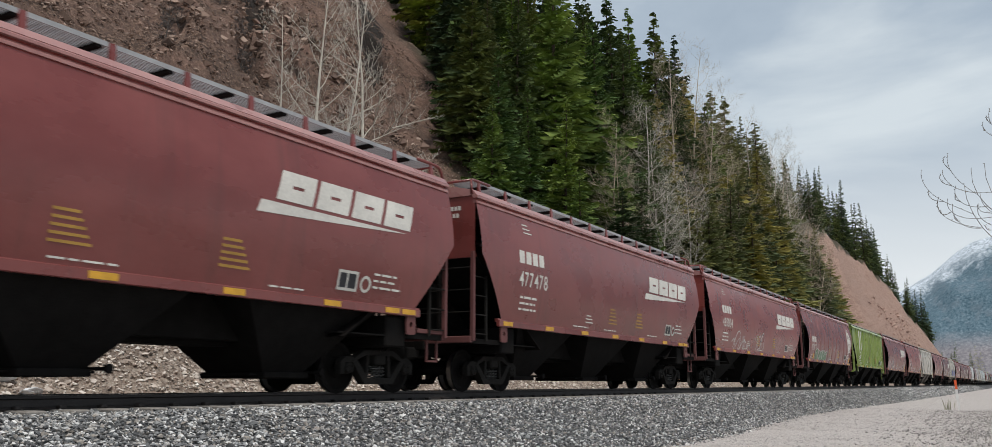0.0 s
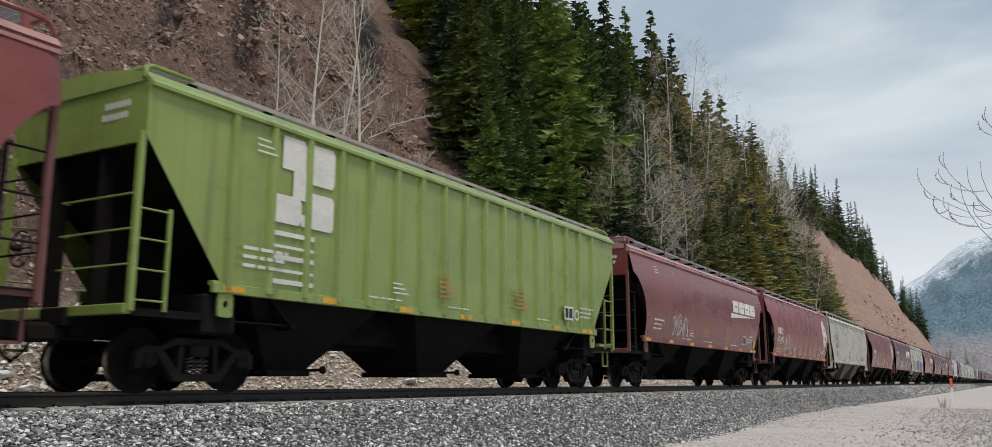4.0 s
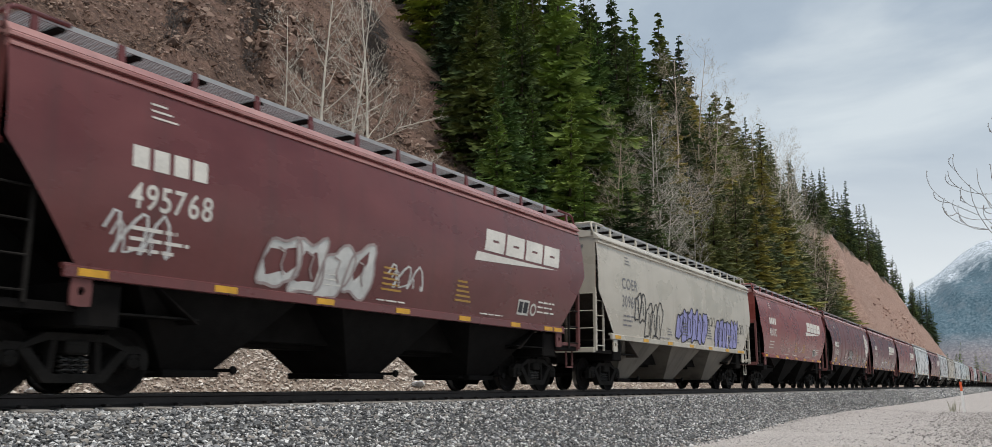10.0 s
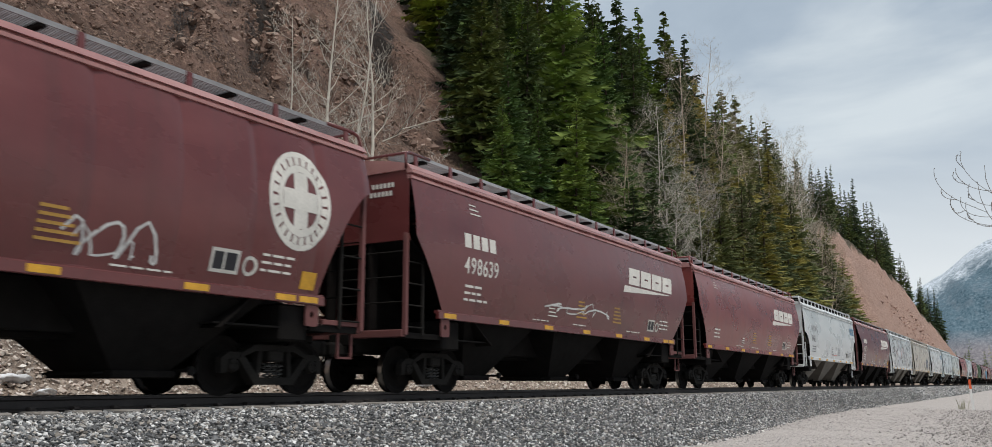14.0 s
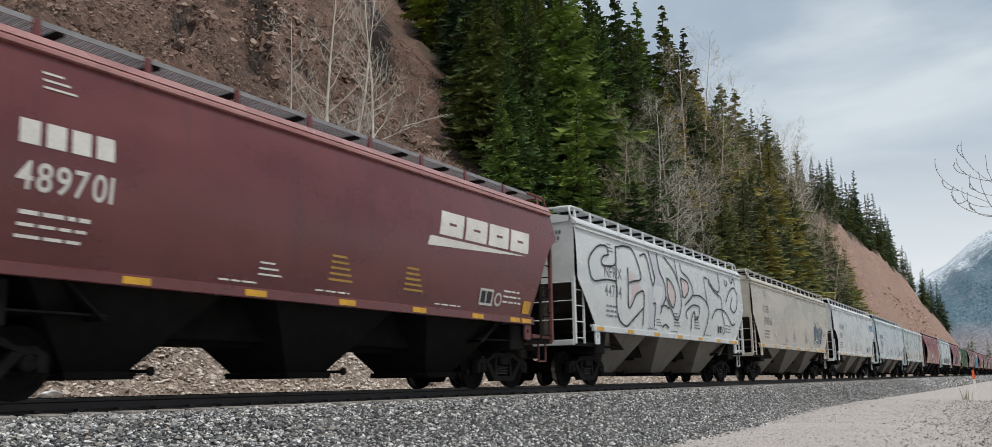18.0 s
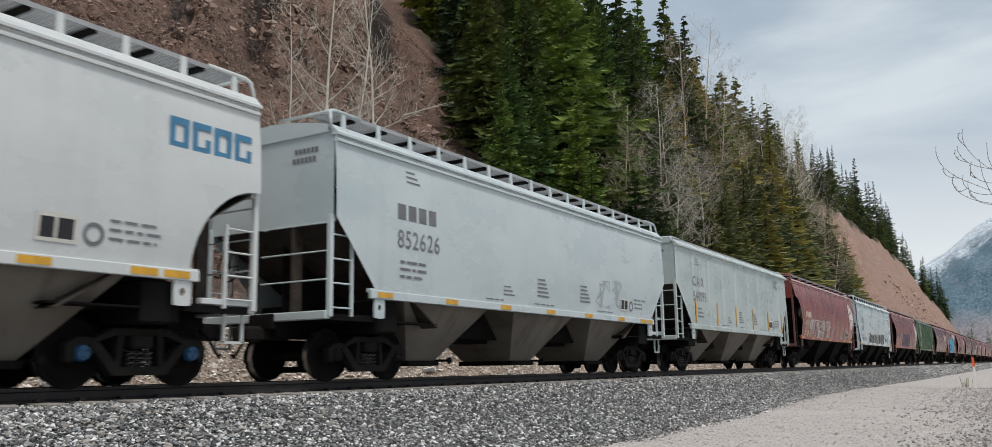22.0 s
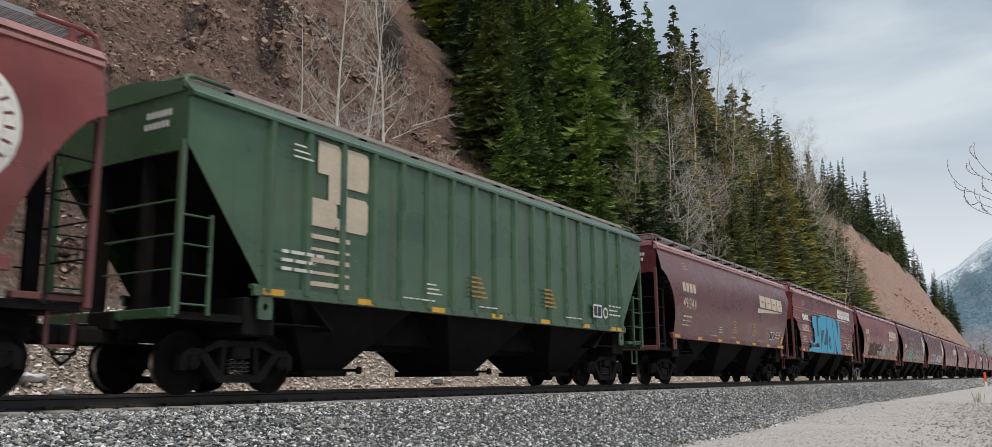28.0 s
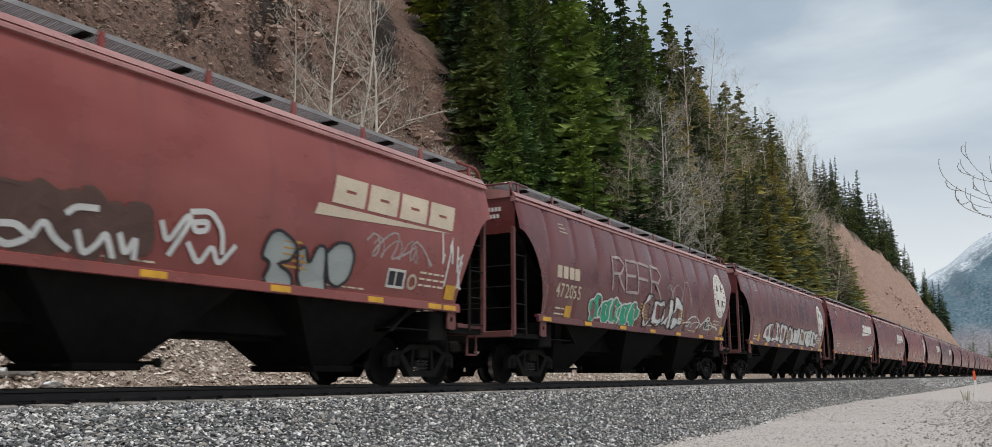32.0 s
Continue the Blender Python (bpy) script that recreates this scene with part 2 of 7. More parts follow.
M = {
    "maroon": car_paint("maroon_paint", (0.156, 0.032, 0.028), (0.236, 0.064, 0.057)),
    "maroon_red": car_paint("maroon_paint_red", (0.192, 0.038, 0.031), (0.275, 0.075, 0.064)),
    "maroon_dark": car_paint("maroon_paint_dark", (0.105, 0.024, 0.024), (0.16, 0.047, 0.045)),
    # chalked and made paler still, for sky light on upward faces
    "maroon_roof": car_paint("skylit_chalked_maroon", (0.30, 0.125, 0.115), (0.46, 0.25, 0.23)),
    "cream": car_paint("cream_paint", (0.44, 0.405, 0.335), (0.54, 0.50, 0.43), (0.16, 0.13, 0.10), 0.25),
    "white": car_paint("white_paint", (0.55, 0.575, 0.575), (0.64, 0.66, 0.65), (0.22, 0.20, 0.18), 0.13),
    "pale_blue": car_paint("pale_grey_paint", (0.46, 0.53, 0.55), (0.57, 0.625, 0.63), (0.2, 0.19, 0.17), 0.13),
    "sage": car_paint("pale_green_paint", (0.42, 0.475, 0.465), (0.51, 0.56, 0.545), (0.18, 0.17, 0.15), 0.12),
    "green": car_paint("dark_green_paint", (0.024, 0.066, 0.032), (0.070, 0.130, 0.068), (0.050, 0.040, 0.030), 0.9),
    "lime": car_paint("bright_green_paint", (0.17, 0.245, 0.05), (0.26, 0.325, 0.09), (0.085, 0.06, 0.025), 0.7),
    # also blackens chutes and underframe for the shade below the car
    "black": plain("black_dirty_shaded_steel", (0.012, 0.011, 0.0105), 0.9, 0.0, 0.4, gloss=0.06),
    "truck": plain("cast_steel_grime", (0.019, 0.0175, 0.016), 0.9, 0.0, 0.45, gloss=0.08),
    "spring": plain("dusty_spring_steel", (0.075, 0.072, 0.068), 0.6, 0.3, 0.3),
    "wheel": plain("wheel_steel", (0.011, 0.010, 0.0095), 0.9, 0.0, 0.4, gloss=0.06),
    "blue_cap": plain("blue_bearing_paint", (0.02, 0.085, 0.18), 0.5, 0.0, 0.2),
    "silver": plain("silver_truck_paint", (0.26, 0.26, 0.255), 0.6, 0.0, 0.4),
    "scrub": plain("dark_scrub_bark", (0.105, 0.092, 0.085), 0.9, 0.0, 0.3, 6.0),
    "snow": plain("old_snow", (0.80, 0.82, 0.85), 0.7, 0.0, 0.08, 4.0, 0.02),
    "dark_twig": plain("dark_twig_bark", (0.24, 0.225, 0.21), 0.9, 0.0, 0.3, 6.0),
    "tread": plain("bright_wheel_tread", (0.45, 0.43, 0.41), 0.3, 1.0, 0.15),
    "grate": plain("galvanised_grating", (0.36, 0.365, 0.37), 0.5, 0.2, 0.2),
    "grate_mid": plain("dusty_grating", (0.27, 0.27, 0.275), 0.6, 0.2, 0.25),
    "grate_tan": plain("dust_coated_grating", (0.34, 0.30, 0.27), 0.7, 0.1, 0.25),
    "dull_yellow": plain("faded_yellow_stencil", (0.36, 0.20, 0.04), 0.6, 0.0, 0.25),
    "yellow": plain("yellow_reflector", (0.62, 0.33, 0.03), 0.4, 0.0, 0.2),
    "white_mark": plain("white_stencil_paint", (0.62, 0.60, 0.55), 0.6, 0.0, 0.2, 1.5),
    "buff_mark": plain("buff_lettering_paint", (0.50, 0.42, 0.32), 0.6, 0.0, 0.2, 1.5),
    "dark_mark": plain("dark_stencil_paint", (0.16, 0.16, 0.17), 0.6, 0.0, 0.3),
    "blue_mark": plain("blue_logo_paint", (0.06, 0.20, 0.34), 0.5, 0.0, 0.2),
    "rail": plain("rusty_rail_web", (0.030, 0.026, 0.025), 0.65, 0.3, 0.4),
    "rail_top": plain("polished_rail_head", (0.30, 0.29, 0.28), 0.35, 1.0, 0.2),
    "tie": plain("weathered_concrete_tie", (0.26, 0.24, 0.22), 0.9, 0.0, 0.25),
    # bed darker than its loose stones, painting in the shade of their gaps
    "ballast": stony("ballast_bed", [(0.025, 0.025, 0.027), (0.055, 0.055, 0.057), (0.11, 0.11, 0.11), (0.24, 0.235, 0.23)], 0.07),
    "stone": stony("ballast_stone", [(0.018, 0.019, 0.021), (0.058, 0.060, 0.064), (0.14, 0.144, 0.15), (0.28, 0.284, 0.288), (0.34, 0.295, 0.25), (0.58, 0.58, 0.575), (0.90, 0.89, 0.87)], 0.05, island=True),
    "bank_stone": stony("talus_stone", [(0.16, 0.125, 0.105), (0.60, 0.51, 0.44), (0.84, 0.77, 0.70), (0.45, 0.34, 0.28), (0.92, 0.88, 0.83)], 0.07, island=True),
    "grit": stony("road_grit_stone", [(0.28, 0.26, 0.25), (0.40, 0.37, 0.35), (0.54, 0.505, 0.48), (0.74, 0.70, 0.67)], 0.03, island=True),
    "berm": stony("roadside_gravel", [(0.15, 0.137, 0.13), (0.30, 0.275, 0.26), (0.46, 0.43, 0.405), (0.66, 0.62, 0.59)], 0.03, island=True),
    "outcrop": stony("red_ledge_rock", [(0.20, 0.115, 0.09), (0.34, 0.21, 0.165), (0.46, 0.305, 0.245), (0.54, 0.40, 0.33)], 0.4, island=True),
    "rubble": stony("red_brown_rubble", [(0.062, 0.039, 0.030), (0.14, 0.088, 0.066), (0.21, 0.136, 0.103), (0.30, 0.206, 0.160), (0.50, 0.375, 0.30)], 0.1, island=True),
    "conifer": leafy("conifer_needles", (0.024, 0.045, 0.020), (0.165, 0.22, 0.082)),
    "fir": leafy("bright_fir_needles", (0.055, 0.105, 0.030), (0.34, 0.45, 0.13)),
    "larch": leafy("olive_needles", (0.115, 0.13, 0.048), (0.38, 0.385, 0.175)),
    "straw": leafy("dry_straw", (0.55, 0.46, 0.32), (0.80, 0.71, 0.54)),
    "bark": plain("conifer_bark", (0.07, 0.05, 0.038), 0.95, 0.0, 0.4, 2.0, 0.02),
    "birch": plain("pale_aspen_bark", (0.56, 0.52, 0.45), 0.85, 0.0, 0.3, 3.0, 0.01),
    "grey_bark": plain("grey_brown_bark", (0.45, 0.38, 0.29), 0.9, 0.0, 0.3, 3.0, 0.01),
    "trim_maroon": car_paint("grimy_maroon_trim", (0.110, 0.036, 0.034), (0.16, 0.060, 0.056), (0.03, 0.02, 0.018), 0.5, 0.7),
    # slope sheets of the recessed ends, their shade put into the colour
    "cave": plain("end_shade_sheet", (0.011, 0.0095, 0.009), 0.95, 0.0, 0.5, gloss=0.04),
    "cave_pale": plain("end_shade_dirt_sheet", (0.060, 0.050, 0.043), 0.95, 0.0, 0.5, gloss=0.1),
    # pale side paint, darkened for the shade under the sill and road dirt
    "chute": car_paint("dirt_and_shade_on_pale_chute", (0.12, 0.105, 0.087), (0.21, 0.19, 0.16), (0.04, 0.032, 0.027), 0.7, 0.8),
    "chalk": plain("white_spray", (0.60, 0.60, 0.58), 0.7, 0.0, 0.2, 2.0),
    "ghost": plain("faded_spray", (0.33, 0.27, 0.26), 0.8, 0.0, 0.3, 2.0),
    "pale_grey": plain("faint_grey_spray", (0.36, 0.39, 0.40), 0.8, 0.0, 0.15, 2.0),
    "ink": plain("black_spray", (0.022, 0.022, 0.026), 0.6, 0.0, 0.3, 2.0),
    "bare": plain("buffed_grey_spray", (0.60, 0.60, 0.575), 0.7, 0.0, 0.14, 0.8),
    "pewter": plain("pewter_spray", (0.33, 0.36, 0.345), 0.6, 0.0, 0.15, 2.0),
    "moss": plain("moss_green_spray", (0.17, 0.26, 0.16), 0.7, 0.0, 0.2, 2.0),
    "violet": plain("violet_spray", (0.28, 0.28, 0.52), 0.7, 0.0, 0.2, 2.0),
    "navy": plain("navy_spray", (0.03, 0.06, 0.11), 0.6, 0.0, 0.2, 2.0),
    "cobalt": plain("deep_blue_spray", (0.022, 0.075, 0.135), 0.6, 0.0, 0.2, 2.0),
    "faded_red": plain("faded_red_stencil", (0.48, 0.20, 0.18), 0.7, 0.0, 0.2, 2.0),
    "red": plain("red_spray", (0.55, 0.06, 0.05), 0.6, 0.0, 0.2, 2.0),
    "sky": plain("light_blue_spray", (0.06, 0.33, 0.50), 0.6, 0.0, 0.18, 2.0),
    "rose": plain("faint_rose_spray", (0.56, 0.47, 0.47), 0.7, 0.0, 0.12, 1.0),
    "lilac": plain("faint_lilac_spray", (0.50, 0.51, 0.55), 0.7, 0.0, 0.12, 1.0),
    "umber": plain("brown_spray", (0.10, 0.055, 0.045), 0.7, 0.0, 0.3, 2.0),
    "emerald": plain("green_spray", (0.03, 0.34, 0.20), 0.6, 0.0, 0.2, 2.0),
    "post_white": plain("white_post_plastic", (0.75, 0.74, 0.72), 0.5, 0.0, 0.1),
    "post_orange": plain("orange_post_band", (0.75, 0.12, 0.04), 0.5, 0.0, 0.1),
}


def ground_material():
    """Road grit, talus, red-brown hill dirt and forest floor, by where they lie."""
    m, n, l, p = shader("ground_soil")
    v = coords(n, l, 1.0)
    sep = n.new("ShaderNodeSeparateXYZ")
    l.new(v, sep.inputs[0])
    fine, mid, wide = cloud(n, l, v, 16.0, 7, 0.72), cloud(n, l, v, 1.3, 7, 0.6), cloud(n, l, v, 0.12, 5)
    grain = cloud(n, l, v, 4.5, 10, 0.82)
    cell = n.new("ShaderNodeTexVoronoi")
    cell.inputs["Scale"].default_value = 9.0
    l.new(v, cell.inputs["Vector"])
    cs = n.new("ShaderNodeSeparateColor")
    l.new(cell.outputs["Color"], cs.inputs["Color"])
    grit = ramp(n, l, fine, [(0.36, (0.17, 0.15, 0.14)), (0.52, (0.50, 0.45, 0.42)), (0.66, (0.80, 0.74, 0.70))])
    grit = blend(n, l, 0.3, grit, ramp(n, l, mid, [(0.3, (0.36, 0.32, 0.30)), (0.7, (0.58, 0.53, 0.50))]))
    talus = ramp(n, l, cs.outputs["Red"], [(0.0, (0.12, 0.09, 0.07)), (0.5, (0.32, 0.25, 0.205)), (1.0, (0.60, 0.51, 0.43))])
    talus = blend(n, l, 0.5, talus, ramp(n, l, fine, [(0.38, (0.09, 0.065, 0.05)), (0.62, (0.52, 0.43, 0.36))]))
    dirt = ramp(n, l, mid, [(0.30, (0.041, 0.025, 0.019)), (0.5, (0.140, 0.085, 0.062)), (0.70, (0.29, 0.184, 0.136))])
    dirt = blend(n, l, 0.68, dirt, ramp(n, l, grain, [(0.40, (0.012, 0.008, 0.006)), (0.50, (0.128, 0.077, 0.056)), (0.60, (0.48, 0.318, 0.232))]))
    dirt = blend(n, l, ramp(n, l, wide, [(0.45, (0, 0, 0)), (0.62, (0.6,) * 3)]), dirt, (0.125, 0.083, 0.064))
    # beds of redder and paler earth, nearly level, that the cuts lay open
    beds = cloud(n, l, coords(n, l, 1.0, (0.05, 0.05, 0.75)), 1.0, 6, 0.6)
    dirt = blend(n, l, ramp(n, l, beds, [(0.44, (0, 0, 0)), (0.58, (0.5,) * 3)]), dirt, ramp(n, l, mid, [(0.3, (0.165, 0.092, 0.069)), (0.7, (0.37, 0.225, 0.172))]))
    floor = ramp(n, l, mid, [(0.3, (0.05, 0.042, 0.028)), (0.7, (0.12, 0.10, 0.065))])

    def step(sock, a, b, wob=0.0):
        mr = n.new("ShaderNodeMapRange")
        mr.inputs[1].default_value, mr.inputs[2].default_value = a, b
        if wob:
            k = n.new("ShaderNodeMath")
            k.operation = "MULTIPLY_ADD"
            l.new(mid, k.inputs[0])
            k.inputs[1].default_value = wob
            l.new(sock, k.inputs[2])
            sock = k.outputs[0]
        l.new(sock, mr.inputs[0])
        return mr.outputs[0]
    c = blend(n, l, step(sep.outputs["X"], -9.5, -11.5), grit, talus)
    raw = ramp(n, l, mid, [(0.3, (0.25, 0.147, 0.112)), (0.7, (0.50, 0.325, 0.258))])
    raw = blend(n, l, 0.55, raw, ramp(n, l, grain, [(0.40, (0.10, 0.055, 0.042)), (0.60, (0.60, 0.42, 0.34))]))
    dirt = blend(n, l, step(sep.outputs["Y"], 140, 165), dirt, raw)
    c = blend(n, l, step(sep.outputs["Z"], 3.0, 4.6, 1.5), c, dirt)
    # forest floor beyond the bare slope, and again past the cut
    att = n.new("ShaderNodeAttribute")
    att.attribute_name = "wooded"
    c = blend(n, l, att.outputs["Fac"], c, floor)
    # dark soil of the washed-out hollows, blackened to hold their deep shade
    shaded = n.new("ShaderNodeAttribute")
    shaded.attribute_name = "hollow_shade"
    c = blend(n, l, step(shaded.outputs["Fac"], 0.45, 0.95, 0.35), c, ramp(n, l, grain, [(0.40, (0.008, 0.006, 0.005)), (0.62, (0.045, 0.032, 0.025))]))
    l.new(c, p.inputs["Base Color"])
    p.inputs["Roughness"].default_value = 0.95
    h = n.new("ShaderNodeMath")
    h.operation = "MULTIPLY_ADD"
    l.new(mid, h.inputs[0])
    h.inputs[1].default_value = 1.2
    l.new(grain, h.inputs[2])
    # the slope is far rougher than the road
    k = n.new("ShaderNodeMapRange")
    k.inputs[1].default_value, k.inputs[2].default_value, k.inputs[3].default_value, k.inputs[4].default_value = 0.5, 4.0, 0.10, 1.0
    l.new(sep.outputs["Z"], k.inputs[0])
    hk = n.new("ShaderNodeMath")
    hk.operation = "MULTIPLY"
    l.new(h.outputs[0], hk.inputs[0])
    l.new(k.outputs[0], hk.inputs[1])
    bump(n, l, p, hk.outputs[0], 1.0, 0.22)
    return m


def mountain_material():
    m, n, l, p = shader("hazed_far_mountain")
    v = coords(n, l, 0.001)
    sep = n.new("ShaderNodeSeparateXYZ")
    l.new(v, sep.inputs[0])
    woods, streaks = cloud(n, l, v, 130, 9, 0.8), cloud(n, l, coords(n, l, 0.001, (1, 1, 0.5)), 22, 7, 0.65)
    # blue-grey of the distance haze is mixed into these forest tones
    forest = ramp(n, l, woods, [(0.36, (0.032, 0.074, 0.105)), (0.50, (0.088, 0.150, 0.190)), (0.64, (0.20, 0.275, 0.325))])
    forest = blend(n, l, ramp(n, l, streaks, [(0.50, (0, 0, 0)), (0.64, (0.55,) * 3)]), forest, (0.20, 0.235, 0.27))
    # leafless brush at the foot
    foot = n.new("ShaderNodeMapRange")
    foot.inputs[1].default_value, foot.inputs[2].default_value = 0.15, 0.085
    l.new(sep.outputs["Z"], foot.inputs[0])
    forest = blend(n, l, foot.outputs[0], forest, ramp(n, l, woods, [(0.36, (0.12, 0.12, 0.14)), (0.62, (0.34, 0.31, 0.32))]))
    # snow lies in a broken band below the crest
    att = n.new("ShaderNodeAttribute")
    att.attribute_name = "below_crest"
    deep = n.new("ShaderNodeMath")
    deep.operation = "MULTIPLY_ADD"
    l.new(streaks, deep.inputs[0])
    deep.inputs[1].default_value = 2.6
    l.new(att.outputs["Fac"], deep.inputs[2])
    half = n.new("ShaderNodeMapRange")
    half.inputs[1].default_value, half.inputs[2].default_value = 1.55, 2.35
    half.inputs[3].default_value, half.inputs[4].default_value = 1.0, 0.0
    l.new(deep.outputs[0], half.inputs[0])
    mask = blend(n, l, 1.0, half.outputs[0], ramp(n, l, woods, [(0.40, (0.15,) * 3), (0.54, (1.0,) * 3)]), "MULTIPLY")
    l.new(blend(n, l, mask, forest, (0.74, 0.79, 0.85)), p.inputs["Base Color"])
    p.inputs["Roughness"].default_value = 1.0
    return m


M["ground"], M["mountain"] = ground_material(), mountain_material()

# ---- mesh helpers ----


class Geo:
    """A growing list of vertices and faces for one mesh."""

    def __init__(self):
        self.v, self.f = [], []

    def add(self, verts, faces):
        k = len(self.v)
        self.v += [tuple(p) for p in verts]
        self.f += [[i + k for i in f] for f in faces]
        return self

    def box(self, x0, y0, z0, x1, y1, z1, c=0.0):
        """A box, with its edges cut by c."""
        if c <= 0:
            p = [(x, y, z) for x in (x0, x1) for y in (y0, y1) for z in (z0, z1)]
            return self.add(p, [(0, 1, 3, 2), (4, 6, 7, 5), (0, 4, 5, 1), (2, 3, 7, 6), (0, 2, 6, 4), (1, 5, 7, 3)])
        bm = bmesh.new()
        bmesh.ops.create_cube(bm, size=1.0)
        for q in bm.verts:
            q.co = Vector(((x0 + x1) / 2 + q.co.x * (x1 - x0), (y0 + y1) / 2 + q.co.y * (y1 - y0), (z0 + z1) / 2 + q.co.z * (z1 - z0)))
        bmesh.ops.bevel(bm, geom=list(bm.edges), offset=c, segments=1, affect="EDGES")
        bm.verts.index_update()
        self.add([q.co for q in bm.verts], [[q.index for q in f.verts] for f in bm.faces])
        bm.free()
        return self

    def tube(self, pts, radii, sides=8, cap=True):
        """A round bar along points."""
        pts = [Vector(p) for p in pts]
        if isinstance(radii, (int, float)):
            radii = [radii] * len(pts)
        vs, fs = [], []
        for i, p in enumerate(pts):
            d = (pts[min(i + 1, len(pts) - 1)] - pts[max(i - 1, 0)]).normalized()
            a = d.orthogonal().normalized() if abs(d.z) > 0.9 else d.cross(Vector((0, 0, 1))).normalized()
            b = d.cross(a)
            vs += [p + radii[i] * (math.cos(2 * math.pi * k / sides) * a + math.sin(2 * math.pi * k / sides) * b) for k in range(sides)]
        for i in range(len(pts) - 1):
            for k in range(sides):
                j = (k + 1) % sides
                fs.append((i * sides + k, i * sides + j, (i + 1) * sides + j, (i + 1) * sides + k))
        if cap:
            fs += [tuple(range(sides))[::-1], tuple(range((len(pts) - 1) * sides, len(pts) * sides))]
        return self.add(vs, fs)

    def slab(self, outline, axis, a, b):
        """A flat outline (two coordinates) pushed through along an axis from a to b."""
        n = len(outline)
        put = {"x": lambda p, t: (t, p[0], p[1]), "y": lambda p, t: (p[0], t, p[1]), "z": lambda p, t: (p[0], p[1], t)}[axis]
        self.add([put(p, a) for p in outline] + [put(p, b) for p in outline],
                 [tuple(range(n))[::-1], tuple(range(n, 2 * n))] + [(i, (i + 1) % n, n + (i + 1) % n, n + i) for i in range(n)])
        return self

    def lathe(self, profile, axis_x0=0.0, sides=20):
        """A profile of (x, radius) turned about the x axis."""
        vs, fs, n = [], [], len(profile)
        for k in range(sides):
            a = 2 * math.pi * k / sides
            vs += [(axis_x0 + x, r * math.cos(a), r * math.sin(a)) for x, r in profile]
        for k in range(sides):
            j = (k + 1) % sides
            fs += [(k * n + i, j * n + i, j * n + i + 1, k * n + i + 1) for i in range(n - 1)]
        return self.add(vs, fs)

    def mesh(self, name, material, smooth=False):
        me = bpy.data.meshes.new(name)
        me.from_pydata(self.v, [], self.f)
        me.materials.append(material)
        if smooth:
            me.shade_smooth()
        me.update()
        return me


def clean(me, angle=None):
    bm = bmesh.new()
    bm.from_mesh(me)
    bmesh.ops.recalc_face_normals(bm, faces=bm.faces)
    bm.to_mesh(me)
    bm.free()
    if angle:
        me.shade_smooth()
        me.set_sharp_from_angle(angle=radians(angle))
    return me


def part(name, me, parent, m=None, label=""):
    ob = new(name, me)
    ob.parent = parent
    if m is not None:
        ob.matrix_basis = m
    if label:
        ob["label"] = label
    return ob


def empty(name):
    return new(name, None)


# ---- ground ----
RAIL = 1.154          # top of rail above the road
TRACK = -11.88        # track centre
rnd = random.Random(7)


def fbm(x, y, z=0.0, s=1.0, octaves=4):
    return noise.fractal(Vector((x * s, y * s, z * s)), 1.0, 2.0, octaves)


HOLLOWS = [  # washed-out hollows on the bare slope: (distance from the track side, along it) from top to foot, and half width
    ([(50, 45.0), (42.8, 40.1), (39.6, 39.1), (38.6, 40.2), (40.2, 44.4), (39.0, 45.5)], 2.4), ([(58, 70.0), (49.0, 60.5), (41.5, 51.5)], 2.2),
    ([(38.4, 35.5), (35.5, 33.0), (33.5, 31.0)], 0.9), ([(36.5, 29.0), (34.0, 27.6)], 1.0), ([(35.4, 35.0), (33.6, 36.6), (32.5, 38.5)], 0.8), ([(34.0, 41.0), (32.6, 43.4)], 0.7)]


def hollow(u, y):
    """1 in the middle of a hollow, 0 away from it."""
    best = 0.0
    for line, w in HOLLOWS:
        for (a, b), (c, d) in zip(line, line[1:]):
            t = max(0.0, min(1.0, ((u - a) * (c - a) + (y - b) * (d - b)) / ((c - a) ** 2 + (d - b) ** 2)))
            gap = math.hypot(u - a - t * (c - a), y - b - t * (d - b)) + 0.9 * w * fbm(u, y, 4.4, 0.5, 4)
            best = max(best, 1 - gap / w)
    return min(1.0, best * 1.6)


